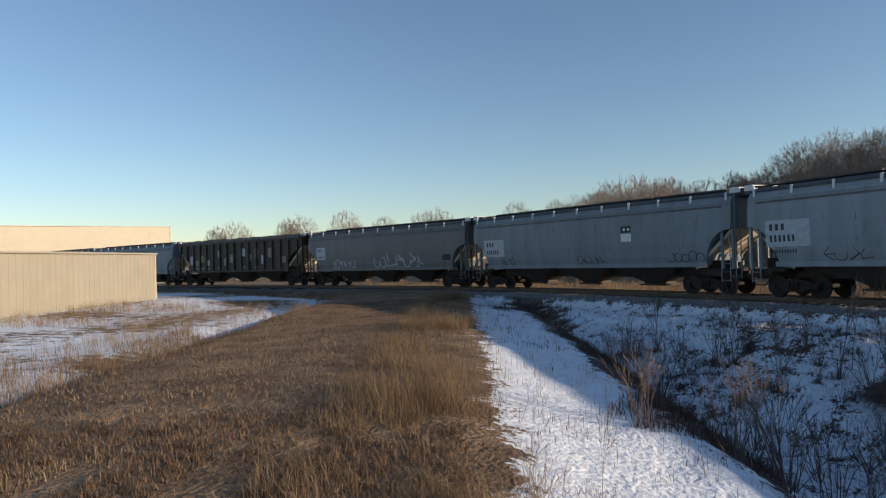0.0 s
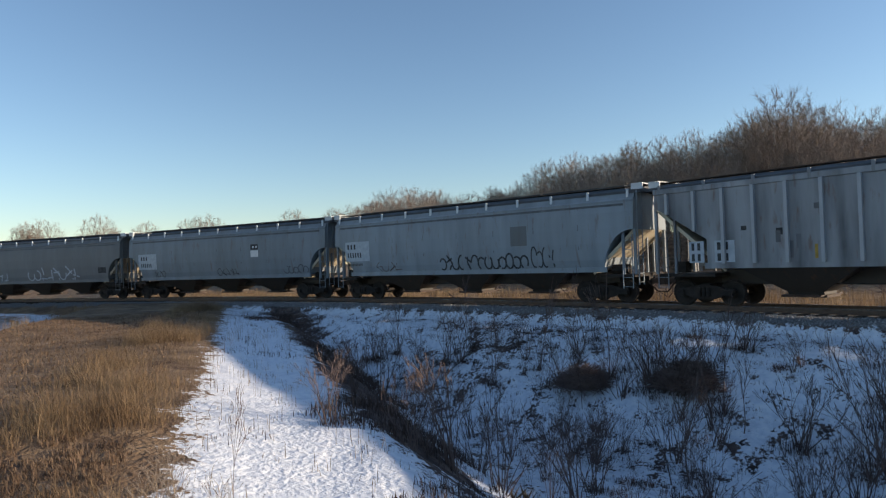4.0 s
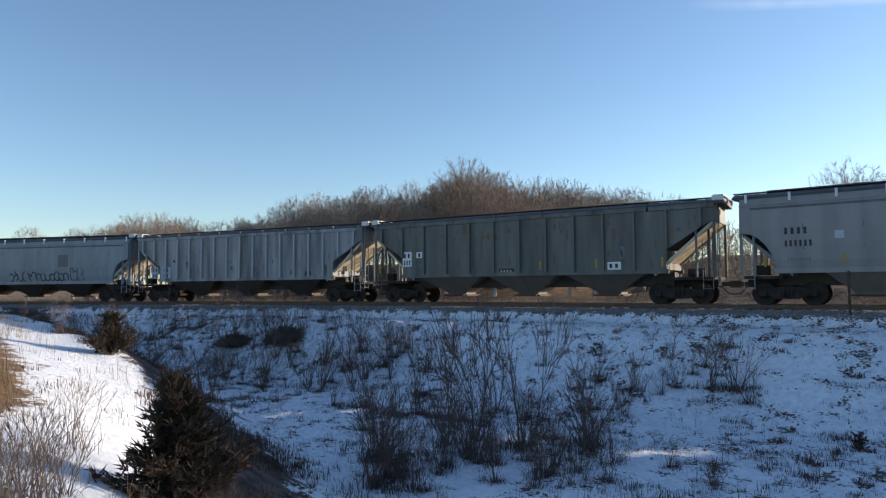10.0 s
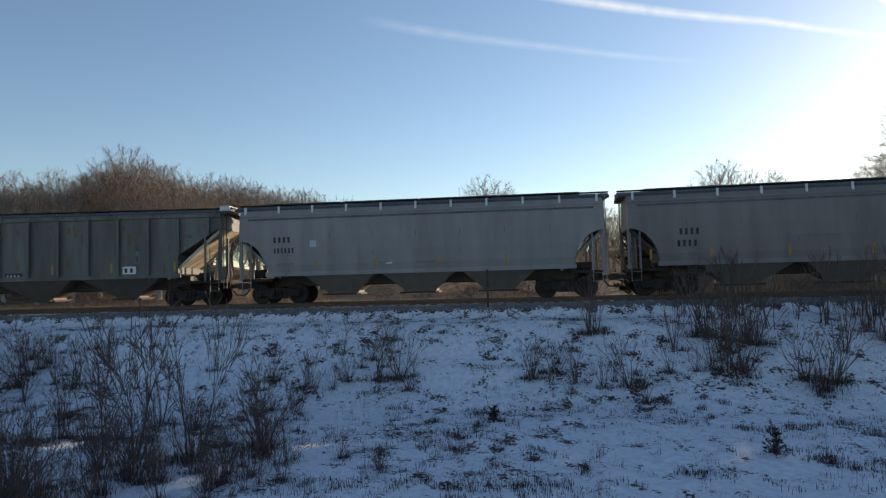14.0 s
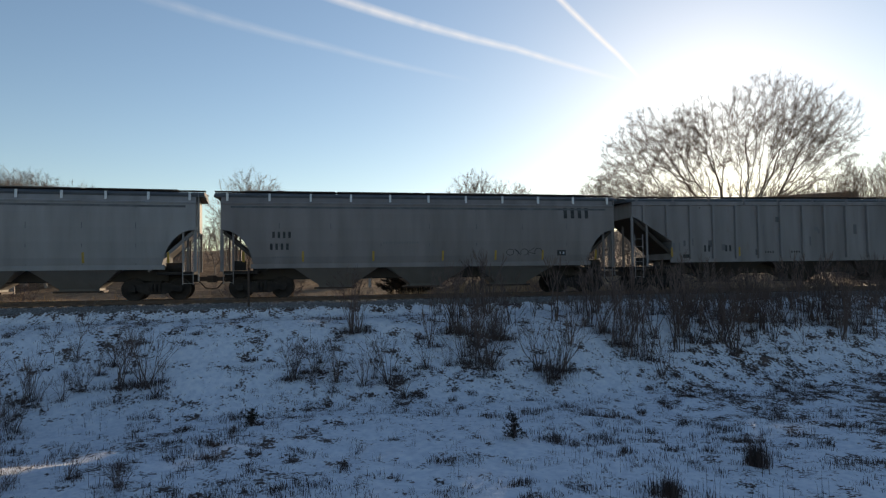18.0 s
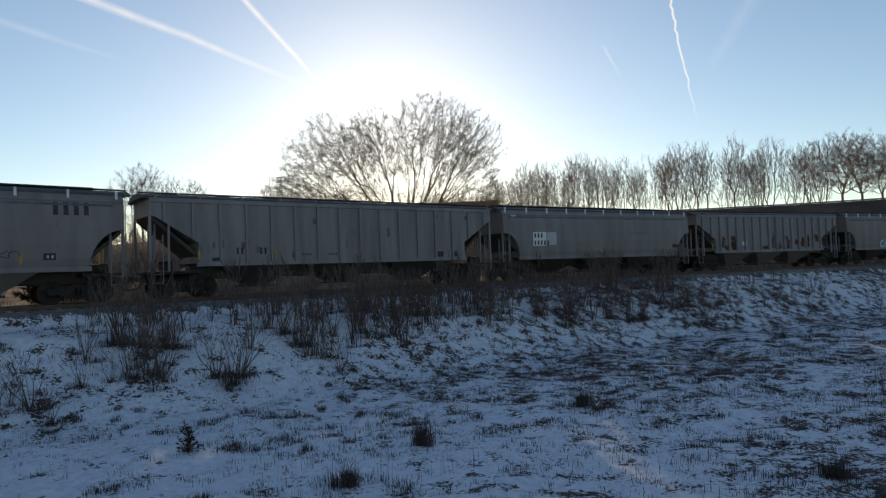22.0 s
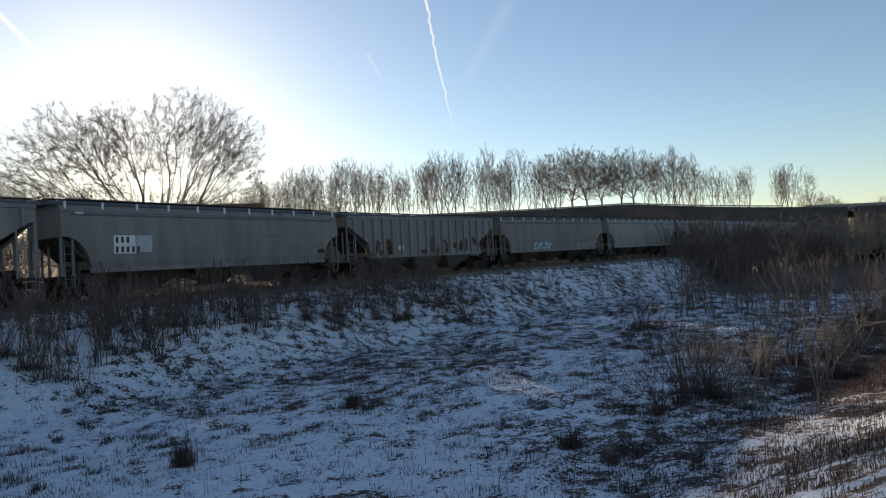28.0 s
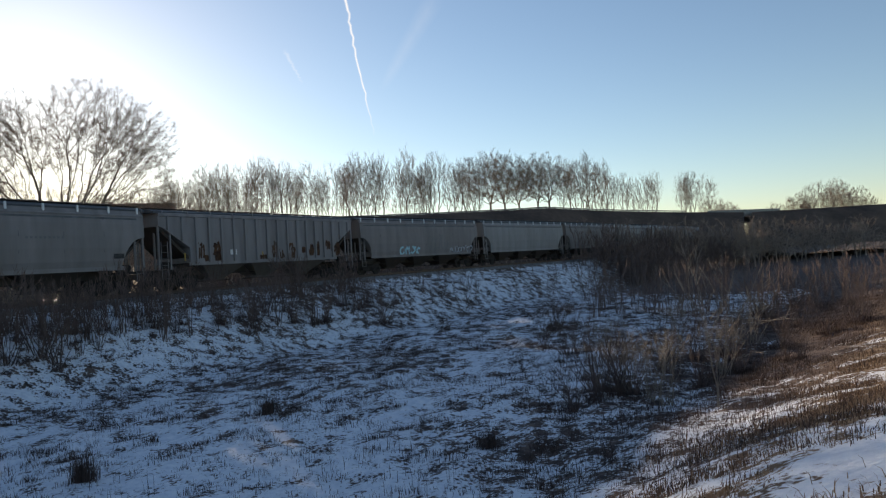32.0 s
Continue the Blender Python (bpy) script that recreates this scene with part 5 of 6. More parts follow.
def cedar(x, y, h, wide, seed, label, n=900, size=1.0, power=.7):
    """A young cedar: a stem, rising boughs and a ragged crown of small sprays."""
    r = random.Random(seed)
    ob = tagged(new("cedar_bush"), label, "bush")
    ob.matrix_basis = pose(x, y, gz(x, y))
    bm = bmesh.new()
    bar(bm, (0, 0, -.1), (0.03, 0, h * .9), .04, 6, .01)
    tips = []
    for k in range(90):
        z = h * (0.01 + 0.85 * r.random() ** 1.3)
        t = r.uniform(0, math.tau)
        reach = wide * (1 - z / h) ** power * r.uniform(.35, 1.3)
        b = Vector((reach * math.cos(t), reach * math.sin(t), z + reach * r.uniform(.0, .35) + h * .1))
        bar(bm, (0, 0, z), b, .012, 3, .004)
        tips.append((Vector((0, 0, z)), b))
    part("stem", bm, M_SHRUB, ob)
    v, f = [], []
    for _ in range(n):
        a, b = r.choice(tips)
        p = a.lerp(b, r.uniform(.25, 1.08)) + Vector((r.gauss(0, .05), r.gauss(0, .05), r.gauss(0, .05)))
        for _ in range(5):
            d = ((b - a).normalized() + Vector((r.gauss(0, .5), r.gauss(0, .5), r.gauss(.2, .4)))).normalized() * r.uniform(.05, .14) * size
            s = d.orthogonal().normalized() * .0055 * size
            s.rotate(Matrix.Rotation(r.uniform(0, 6.28), 3, d.normalized()))
            k = len(v)
            v += [tuple(p - s), tuple(p + s), tuple(p + d)]
            v.append(tuple(p + d * .4 + s.cross(d).normalized() * .015 * size))
            f += [(k, k + 1, k + 2), (k, k + 2, k + 3), (k + 1, k + 3, k + 2)]
    piece("crown", mesh_from("crown", v, f, M_CEDAR), ob)
    return ob


for i in range(3):
    crown_kind(("bush", i), 3, M_SHRUB, M_SHRUB, seed=500 + i, lobes=[(0, 0, 1.4, 1.5, 1.5, 1.5), (.7, .3, .9, .9, .9, .9), (-.6, -.4, .8, .9, .9, .8)], n=70, twig=.011, tips=14, tip_len=.6, trunk_top=.25, bare=.4, fan=.7)
    crown_kind(("young", i), 8, seed=520 + i, lobes=rounded(60 + i, 8, 5.5, .06), n=120, twig=.018, tips=16, tip_len=.8, bare=.45, thick=.46, fan=.7)


def build_woods():
    r = random.Random(31)
    prof_az = [-103, -99, -95.7, -92.2, -90, -86.7, -84, -80, -77, -74, -70, -67, -64.5, -62, -58, -54.5, -51, -48]
    prof_el = [4.0, 4.7, 5.8, 6.9, 5.6, 5.9, 7.0, 8.5, 8.6, 8.9, 9.5, 10.8, 10.0, 9.5, 8.9, 8.9, 7.3, 5.4]
    for k in range(120):
        az = -99 + 51 * (k + r.uniform(-.5, .5)) / 119
        d = (90, 97, 105, 114, 124)[k % 5] + r.uniform(-3, 3)
        x, y = polar(az, d)
        e = float(plan(np.array([x]), np.array([y]))[2][0])
        if e < 9:
            d += 9 - e
            x, y = polar(az, d)
        top = 0.84 + d * math.tan(radians(float(np.interp(az, prof_az, prof_el)) * r.uniform(0.84, 1.03) * (1.0 if k % 5 > 1 else 0.86)))
        z = gz(x, y)
        plant(("wood", r.randrange(7)), x, y, max(3.0, top - z), label="bare grey-brown tree of the wood behind the railway", group="trees of the wood", rnd=r)
    x, y = polar(-67.2, 96)
    plant(("wood", 2), x, y, 0.84 + 96 * math.tan(radians(11.3)) - gz(x, y), label="tall bare tree standing above the wood", turn=40)
    # low trees behind the train at the far left
    for az, el, d in ((-125, 3.4, 82), (-123.6, 3.7, 80), (-119.8, 3.9, 80), (-118.8, 4.1, 78), (-115.4, 4.4, 78), (-112.4, 3.9, 80), (-109.2, 4.2, 80), (-108.2, 4.4, 77), (-105, 3.4, 80), (-102, 4.7, 78), (-99.1, 4.7, 78), (-97.5, 4.2, 76), (-95.6, 4.9, 76)):
        d += 62
        x, y = polar(az, d)
        while float(plan(np.array([x]), np.array([y]))[2][0]) < 14:
            d += 8
            x, y = polar(az, d)
        plant(("wood", r.randrange(7)), x, y, 0.84 + d * math.tan(radians(el)) - gz(x, y), label="low bare tree beyond the railway", rnd=r)
    # brown scrub and young wood along the far side of the track
    scrub, young = [], []
    for k in range(240):
        s = r.uniform(-70, 75)
        p = track_pose(s, 0, .4) @ Vector((0, r.uniform(9, 24), 0))
        if s < 12 and k % 6:
            continue
        scrub.append((("bush", r.randrange(3)), p.x, p.y, r.uniform(1.4, 3.0) * (1 if s > -45 else .7), r.uniform(0, 6.28)))
    for k in range(150):
        az = -50 + 72 * (k + r.random()) / 150
        d = r.uniform(84, 100) if az < -20 else r.uniform(56, 68) if az < 8 else r.uniform(60, 72)
        x, y = polar(az, d)
        young.append((("young", r.randrange(3)), x, y, .84 + d * math.tan(radians(r.uniform(3.6, 5.4))) - gz(x, y), r.uniform(0, 6.28)))
    thicket("scrub", "brown leafless scrub beyond the railway", "scrub", scrub)
    thicket("young_wood", "dense dark young wood close behind the railway", "wood", young)
    for k in range(3):
        x, y = polar(-24.7 + .9 * k, 47)
        cedar(x, y, (5.6, 4.8, 4.2)[k], 1.3, 80 + k, "dark evergreen cedar standing behind the railway", 900, 4.0)
    # single trees over the cars
    for az, el, d, key in ((-50.5, 7.6, 85, ("broad", 1)), (-37.2, 9.2, 90, ("broad", 0)), (-36.0, 8.0, 96, ("broad", 1)), (-17.6, 9.2, 90, ("broad", 0)), (-14.6, 8.2, 95, ("broad", 1)), (-28.5, 7.0, 80, ("wood", 1)), (-27, 6.0, 78, ("wood", 3)), (-25.5, 5.8, 80, ("wood", 4))):
        x, y = polar(az, d)
        plant(key, x, y, 0.84 + d * math.tan(radians(el)) - gz(x, y), label="solitary bare tree with a rounded crown beyond the railway", rnd=r)
    # the great tree before the sun
    x, y = polar(4.0, 72)
    plant("big", x, y, 0.84 + 72 * math.tan(radians(14.9)) - gz(x, y), name="cottonwood_tree", label="large spreading bare cottonwood tree in front of the low sun", turn=-4)
    for az, d, h in ((-8.2, 71, 8.6), (-7.2, 70, 9.4), (-5.8, 70, 10), (-4.6, 72, 9), (-3.2, 71, 9.4), (-1.4, 70, 9), (.6, 73, 9), (6.4, 73, 9), (8.0, 72, 9.6), (9.2, 73, 10), (10.4, 74, 10.4), (11.2, 75, 10), (12, 76, 11), (13.4, 78, 11), (15, 80, 11.5), (16.6, 82, 12), (18.2, 84, 12)):
        x, y = polar(az, d)
        plant(("row", r.randrange(4)), x, y, h, label="bare scrubby tree beside the cottonwood", rnd=r)


build_woods()


def highway_z(az):
    return float(np.interp(az, [8, 15, 26, 44, 60, 69, 80, 95], [6.5, 8.0, 9.2, 9.6, 7.6, 8.4, 8.6, 8.6]))


def highway_d(az):
    return float(np.interp(az, [8, 15, 26, 44, 60, 69, 80, 95], [110, 112, 116, 128, 165, 200, 260, 330]))


def build_highway():
    """The grassy embankment of a road with a bridge over the railway."""
    def strip(name, azs, label):
        v, f = [], []
        for az in azs:
            d, z = highway_d(az), highway_z(az)
            for dd, zz in ((-26, -0.9), (-14, z * 0.45), (-4, z - 0.15), (0, z), (9, z), (14, z - 0.4), (40, -1.2)):
                x, y = polar(az, d + dd)
                v.append((x, y, zz + 0.25 * math.sin(az * 1.7 + dd) * (abs(dd) > 6)))
        k = 7
        for i in range(len(azs) - 1):
            for j in range(k - 1):
                f.append((i * k + j, i * k + j + 1, (i + 1) * k + j + 1, (i + 1) * k + j))
        f.append(tuple(range(k)))
        f.append(tuple(len(v) - 1 - j for j in range(k)))
        ob = new(name, mesh_from(name, v, f, varied("embankment_grass", [(0.055, 0.037, 0.028), (0.12, 0.08, 0.058)], 0.12, 0.95, fine=0.4)))
        tagged(ob, label, "embankment", kind="structure")
    strip("road_embankment", list(np.linspace(8, 59.75, 62)), "brown grassy road embankment carrying a guardrail")
    strip("road_embankment", list(np.linspace(60.35, 95, 32)), "brown grassy road embankment beyond the bridge")
    bridge = tagged(new("road_bridge"), "concrete road bridge crossing over the railway", "bridge", kind="structure")
    a, b = Vector((*polar(57.4, highway_d(57.4)), 0)), Vector((*polar(62.2, highway_d(62.2)), 0))
    dirn = (b - a).normalized()
    wn_ = Vector((-dirn.y, dirn.x, 0))
    if wn_.dot(a) < 0:
        wn_ = -wn_
    z = highway_z(60)

    def slab(name, t0, t1, o0, o1, z0, z1, m):
        bm = bmesh.new()
        p = [a + dirn * t0 + wn_ * o0, a + dirn * t1 + wn_ * o0, a + dirn * t1 + wn_ * o1, a + dirn * t0 + wn_ * o1]
        lo = [bm.verts.new((q.x, q.y, z0)) for q in p]
        hi = [bm.verts.new((q.x, q.y, z1)) for q in p]
        for k in range(4):
            bm.faces.new((lo[k], lo[(k + 1) % 4], hi[(k + 1) % 4], hi[k]))
        bm.faces.new(lo[::-1])
        bm.faces.new(hi)
        bmesh.ops.recalc_face_normals(bm, faces=bm.faces)
        return part(name, bm, m, bridge)
    n = (b - a).length
    slab("deck", -1, n + 1, 0.3, 9, z - 0.9, z - 0.1, M_CONCRETE)
    slab("girder", 0, n, 0.5, 0.9, z - 2.2, z - 0.904, M_STEEL)
    slab("girder", 0, n, 8.0, 8.4, z - 2.2, z - 0.904, M_STEEL)
    slab("parapet", -1, n + 1, 0.3, 0.55, z - 0.1, z + 0.75, M_CONCRETE)
    slab("parapet", -1, n + 1, 8.7, 8.95, z - 0.1, z + 0.75, M_CONCRETE)
    for t in (0.33, 0.66):
        for o in (1.5, 4.5, 7.5):
            slab("pier", n * t - 0.4, n * t + 0.4, o - 0.4, o + 0.4, -1.5, z - 2.2, M_CONCRETE)
    # guardrail along the embankment
    rail = tagged(new("guardrail"), "galvanised steel guardrail on posts along the road", "guardrail", kind="structure")
    v, f = [], []
    azs = list(np.linspace(14, 55.5, 120))
    for az in azs:
        x, y = polar(az, highway_d(az) + 0.5)
        for zz in (0.2, 0.42):
            v.append((x, y, highway_z(az) + zz))
        x, y = polar(az, highway_d(az) + 0.6)
        for zz in (0.42, 0.2):
            v.append((x, y, highway_z(az) + zz))
    for i in range(len(azs) - 1):
        for k in range(4):
            f.append((i * 4 + k, i * 4 + (k + 1) % 4, i * 4 + 4 + (k + 1) % 4, i * 4 + 4 + k))
    piece("rail_beam", mesh_from("rail_beam", v, f, M_GUARD), rail)
    pm = boxmesh("guard_post", -0.09, 0.09, -0.09, 0.09, -0.5, 0.44, M_GUARD)
    for az in azs[::2]:
        x, y = polar(az, highway_d(az) + 0.75)
        piece("guard_post", pm, rail, pose(x, y, highway_z(az)))
    # trees in a row along the road
    r = random.Random(52)
    prof_az = [12, 16, 20, 24, 26.5, 29, 33, 36, 38, 40, 43, 45, 47, 50, 53, 57]
    prof_el = [8.8, 9.3, 9.5, 8.8, 9.4, 9.8, 9.6, 9.0, 8.8, 9.9, 9.4, 7.7, 8.4, 7.2, 6.3, 6.2]
    for k in range(76):
        az = 11.5 + 46 * (k + r.uniform(-.5, .5)) / 76
        if min(abs(az - g) for g in (24.6, 30.6, 35.1, 38.3, 44.9, 50, 53.9)) < .42:
            continue
        if 39 < az < 44.5 and k % 2:
            continue
        d = highway_d(az) + r.uniform(12, 26)
        x, y = polar(az, d)
        top = 0.84 + d * math.tan(radians(float(np.interp(az, prof_az, prof_el)) * r.uniform(0.86, 1.04)))
        z0 = highway_z(az) * 0.75 - 0.5
        key = ("row", r.randrange(4)) if not 39 < az < 44.5 else ("broad", r.randrange(2))
        plant(key, x, y, top - z0, label="slender bare tree in the row along the road", group="row of trees along the road", z=z0, rnd=r)
    for az, el in ((62, 3.0), (63.6, 3.6), (65, 4.3), (66.2, 4.4), (67.5, 3.7), (71, 3.9), (73, 4.1), (76, 3.7), (59, 3.0), (57.5, 3.9), (58.6, 3.4)):
        d = highway_d(az) + 25
        x, y = polar(az, d)
        plant(("wood", r.randrange(7)), x, y, 0.84 + d * math.tan(radians(el)) + 0.5, label="bare tree beyond the road bridge", z=-0.8, rnd=r)
    # dark undergrowth before the embankment
    low = []
    for k in range(150):
        az = 14 + 66 * (k + r.random()) / 150
        d = highway_d(az) - r.uniform(28, 48)
        x, y = polar(az, d)
        low.append((("young", r.randrange(3)), x, y, r.uniform(3.5, 6.0) * (1.5 if 54 < az < 68 else 1) if az > 40 else r.uniform(2.5, 4.0), r.uniform(0, 6.28)))
    for k in range(8):
        az = 59.2 + 1.6 * k / 7
        x, y = polar(az, highway_d(az) - r.uniform(20, 30))
        low.append((("young", k % 3), x, y, r.uniform(7.5, 9.5), r.uniform(0, 6.28)))
    thicket("undergrowth", "dark leafless undergrowth before the road embankment", "undergrowth", low)


build_highway()


def build_sheds():
    """A low tan shed near the track and a larger cream one behind the train."""
    def shed(name, p, q, depth, h, material, label, rib, roof_m):
        ob = tagged(new(name), label, "building")
        p, q = Vector((*p, 0)), Vector((*q, 0))
        d = (q - p).normalized()
        w = Vector((-d.y, d.x, 0))
        if w.dot(p) < 0:
            w = -w
        n = (q - p).length
        z0 = min(gz(p.x, p.y), gz(q.x, q.y)) - 0.3
        ob.matrix_basis = Matrix((( d.x, w.x, 0, p.x), (d.y, w.y, 0, p.y), (0, 0, 1, z0), (0, 0, 0, 1)))
        bm = bmesh.new()
        box(bm, 0, n, 0, depth, 0, h + 0.3)
        part("wall", bm, material, ob)
        bm = bmesh.new()
        prism(bm, [(-0.15, h + 0.304), (n + 0.15, h + 0.304), (n + 0.15, h + 0.42), (-0.15, h + 0.42)], -0.15, depth + 0.15)
        part("roof", bm, roof_m, ob)
        me = boxmesh("rib", -0.025, 0.025, -0.012, 0.0, 0.3, h + 0.28, material)
        k = int(n / rib)
        for i in range(k):
            piece("rib", me, ob, pose((i + 0.5) * n / k, 0, 0))
        bm = bmesh.new()
        box(bm, 0, n, -0.08, -0.002, 0, 0.42)
        part("base_course", bm, M_CONCRETE, ob)
        bm = bmesh.new()
        box(bm, n - 0.12, n + 0.05, -0.06, 0.12, 0.3, h + 0.3)
        part("corner_trim", bm, M_CREAM, ob)
        return ob
    shed("metal_shed", (-36.0, -35.6), (-57.0, -41.5), 3.0, 3.5, M_TAN_STEEL, "low tan ribbed steel shed beside the snowy field", 0.55, M_TAN_STEEL)
    shed("warehouse", (-84.0, -110.0), (-114.6, -90.2), 30.0, 10.2, M_CREAM, "large cream steel warehouse behind the train", 1.5, M_CREAM)
    shed("warehouse", (8.0, 150.0), (32.0, 146.0), 15.0, 15.0, varied("grey_block", [(0.1, 0.09, 0.085), (0.16, 0.14, 0.13)], .5, .9), "flat-roofed dark building beyond the trees", 2.0, M_ROOF)


build_sheds()


def blades(points, rnd, h0, h1, w, bend, per=1, clump=.03):
    """Thin grass blades, bent towards the tip, at (x, y, z)."""
    v, f = [], []
    for x, y, z in points:
        hh = .45 + .75 * rnd.random() ** 1.6
        for _ in range(per):
            t, h = rnd.uniform(0, math.tau), rnd.uniform(h0, h1) * hh
            b = abs(rnd.gauss(0, bend)) * h
            c, s = math.cos(t), math.sin(t)
            k = len(v)
            jx, jy = (rnd.gauss(0, clump), rnd.gauss(0, clump)) if per > 1 else (0, 0)
            px, py = x + jx, y + jy
            v.append((px - s * w, py + c * w, z - 0.03))
            v.append((px + s * w, py - c * w, z - 0.03))
            v.append((px + c * b * .3 + s * w * .7, py + s * b * .3 - c * w * .7, z + h * .6))
            v.append((px + c * b * .3 - s * w * .7, py + s * b * .3 + c * w * .7, z + h * .6))
            v.append((px + c * b, py + s * b, z + h * .95))
            f += [(k, k + 1, k + 2, k + 3), (k + 3, k + 2, k + 4)]
    return v, f


def scatter(n, a0, a1, q0, q1, seed, keep=None):
    r = np.random.RandomState(seed)
    a, q = r.uniform(a0, a1, n), r.uniform(q0, q1, n)
    x, y = a * BANK[0] + q * ACROSS[0], a * BANK[1] + q * ACROSS[1]
    _, _, e = plan(x, y)
    ok = e < -3.2
    if keep is not None:
        ok &= keep(a, q, x, y, e, r)
    x, y = x[ok], y[ok]
    return np.stack([x, y, ground_z(x, y)], -1).tolist()


def build_grass():
    r = random.Random(9)
    def stuff(name, data, m, label):
        ob = new(name, mesh_from(name, *data, m))
        tagged(ob, label, "grass", kind="stuff")
    pts = scatter(17000, -26, -15.5, -7.6, 0.6, 1, lambda a, q, x, y, e, rr: (rr.uniform(0, 1, len(a)) < np.clip(1.25 - (-a - 17) / 12, .35, 1)) & (waves(x, y, 2.2, 43) + .7 * waves(x, y, 6.0, 44) > -.55))
    stuff("mown_grass", blades(pts, r, .04, .15, .006, 1.2, 6, .05), M_GRASS, "short dead brown grass on the level path")
    pts = scatter(26000, -52, -26, -7.6, 0.4, 11)
    stuff("mown_grass", blades(pts, r, .04, .12, .009, 1.5), M_GRASS, "short dead brown grass further along the path")
    pts = scatter(26000, 2, 22, -3, 3.6, 12, lambda a, q, x, y, e, rr: waves(x, y, .9, 17) * .2 + .16 * waves(x, y, 2.1, 18) < -.02)
    stuff("mown_grass", blades(pts, r, .03, .11, .006, 1.4), M_GRASS, "short dead grass between patches of snow on the bank")
    pts = scatter(9000, -15, 1.2, -3.5, 0.3, 2)
    stuff("mown_grass", blades(pts, r, .05, .14, .005, .7), M_GRASS, "short dead brown grass where the camera stands")
    pts = scatter(260, -50, -4, .4, 4.2, 15)
    stuff("weed_stalks", blades(pts, r, .12, .5, .0035, .6, 7, .12), M_TALL, "dry weeds poking through the lit snow")
    g = np.random.RandomState(51)
    s_, o_ = g.uniform(-78, 24, 8200), g.uniform(4.5, 17, 8200)
    mid = np.stack([np.interp(s_, SS, TXY[:, 0]), np.interp(s_, SS, TXY[:, 1])], -1)
    ahead = np.stack([np.interp(s_ + 1, SS, TXY[:, 0]), np.interp(s_ + 1, SS, TXY[:, 1])], -1) - mid
    px, py = mid[:, 0] - ahead[:, 1] * o_, mid[:, 1] + ahead[:, 0] * o_
    ok = waves(px, py, .5, 52) > -.35
    pts = np.stack([px, py, ground_z(px, py)], -1)[ok].tolist()
    stuff("tall_grass", blades(pts, r, .35, 1.0, .012, .45, 5, .18), M_TALL, "sunlit tawny grass standing beyond the railway")
    edge = lambda lim: (lambda a, q, x, y, e, rr: (waves(x, y, 1.6, 33) + .5 * waves(x, y, .5, 39) > lim) & (rr.uniform(0, 1, len(a)) < 1.1 - np.abs(q + .25) / 1.4))
    pts = scatter(4200, -54, -23, -1.3, 1.2, 3, edge(.12))
    stuff("tall_grass", blades(pts, r, .12, .75, .0032, 1.35, 15, .2), M_TALL, "tall tawny dead grass along the edge of the path")
    pts = scatter(3400, -24, -10.5, -1.5, .9, 13, edge(-.3))
    stuff("tall_grass", blades(pts, r, .08, .42, .0028, 1.4, 14, .2), M_TALL, "shorter tawny dead grass along the edge of the path")
    tuft = lambda lim: (lambda a, q, x, y, e, rr: (waves(x, y, .8, 34) + .6 * waves(x, y, 2.4, 38) > lim))
    pts = scatter(9000, -60, 60, 1.2, 44, 4, tuft(.12))
    stuff("grass_tufts", blades(pts, r, .04, .17, .006, .55, 12, .13), M_DARKGRASS, "dark tufts of matted grass poking through the snow")
    pts = scatter(6000, -50, 34, 5, 26, 14, tuft(-.4))
    stuff("grass_tufts", blades(pts, r, .05, .18, .005, .6, 12, .07), M_DARKGRASS, "small tufts of grass scattered over the snow")
    pts = scatter(900, -50, 45, 4, 36, 24)
    stuff("weed_stalks", blades(pts, r, .3, .75, .0035, .25, 6, .1), M_DARKGRASS, "thin dry weed stalks standing in the snow")
    pts = scatter(2600, 8, 55, 2.5, 24, 25, tuft(-.1))
    stuff("weed_stalks", blades(pts, r, .06, .3, .006, .45, 10, .16), M_DARKGRASS, "dry weeds crowding the shallow end of the ditch")
    pts = scatter(8000, -58, 1, 2.2, 7.0, 5, lambda a, q, x, y, e, rr: waves(x, y, 1.0, 35) - .5 * np.abs(q - 5 + 1.3 * smooth((a + 15) / 8)) > -.45)
    stuff("grass_tufts", blades(pts, r, .08, .3, .007, .8, 9, .12), M_DARKGRASS, "matted brown grass along the foot of the bank")
    pts = scatter(4200, 4, 44, -3, 5.5, 6, lambda a, q, x, y, e, rr: (waves(x, y, .9, 17) * .2 + .16 * waves(x, y, 2.1, 18) < -.04) & (rr.uniform(0, 1, len(a)) < np.clip(1.3 - a / 40, .3, 1)))
    stuff("mown_grass", blades(pts, r, .04, .15, .006, 1.3, 8, .16), M_GRASS, "brown grass between patches of snow on the bank")
    pts = scatter(4200, 8, 46, .6, 5.6, 28, lambda a, q, x, y, e, rr: waves(x, y, .9, 17) * .2 + .16 * waves(x, y, 2.1, 18) < -.02)
    stuff("mown_grass", blades(pts, r, .04, .15, .006, 1.0, 8, .16), M_DARKGRASS, "thick brown grass over the side of the bank")
    pts = scatter(2600, 10, 50, 1.5, 7.5, 26, lambda a, q, x, y, e, rr: waves(x, y, .7, 40) > -.3)
    stuff("grass_tufts", blades(pts, r, .05, .2, .006, .55, 12, .22), M_DARKGRASS, "dark brown grass along the foot of the bank")
    pts = scatter(1500, -46, 52, 5, 34, 27, lambda a, q, x, y, e, rr: waves(x, y, .6, 41) > -.2)
    clumps = []
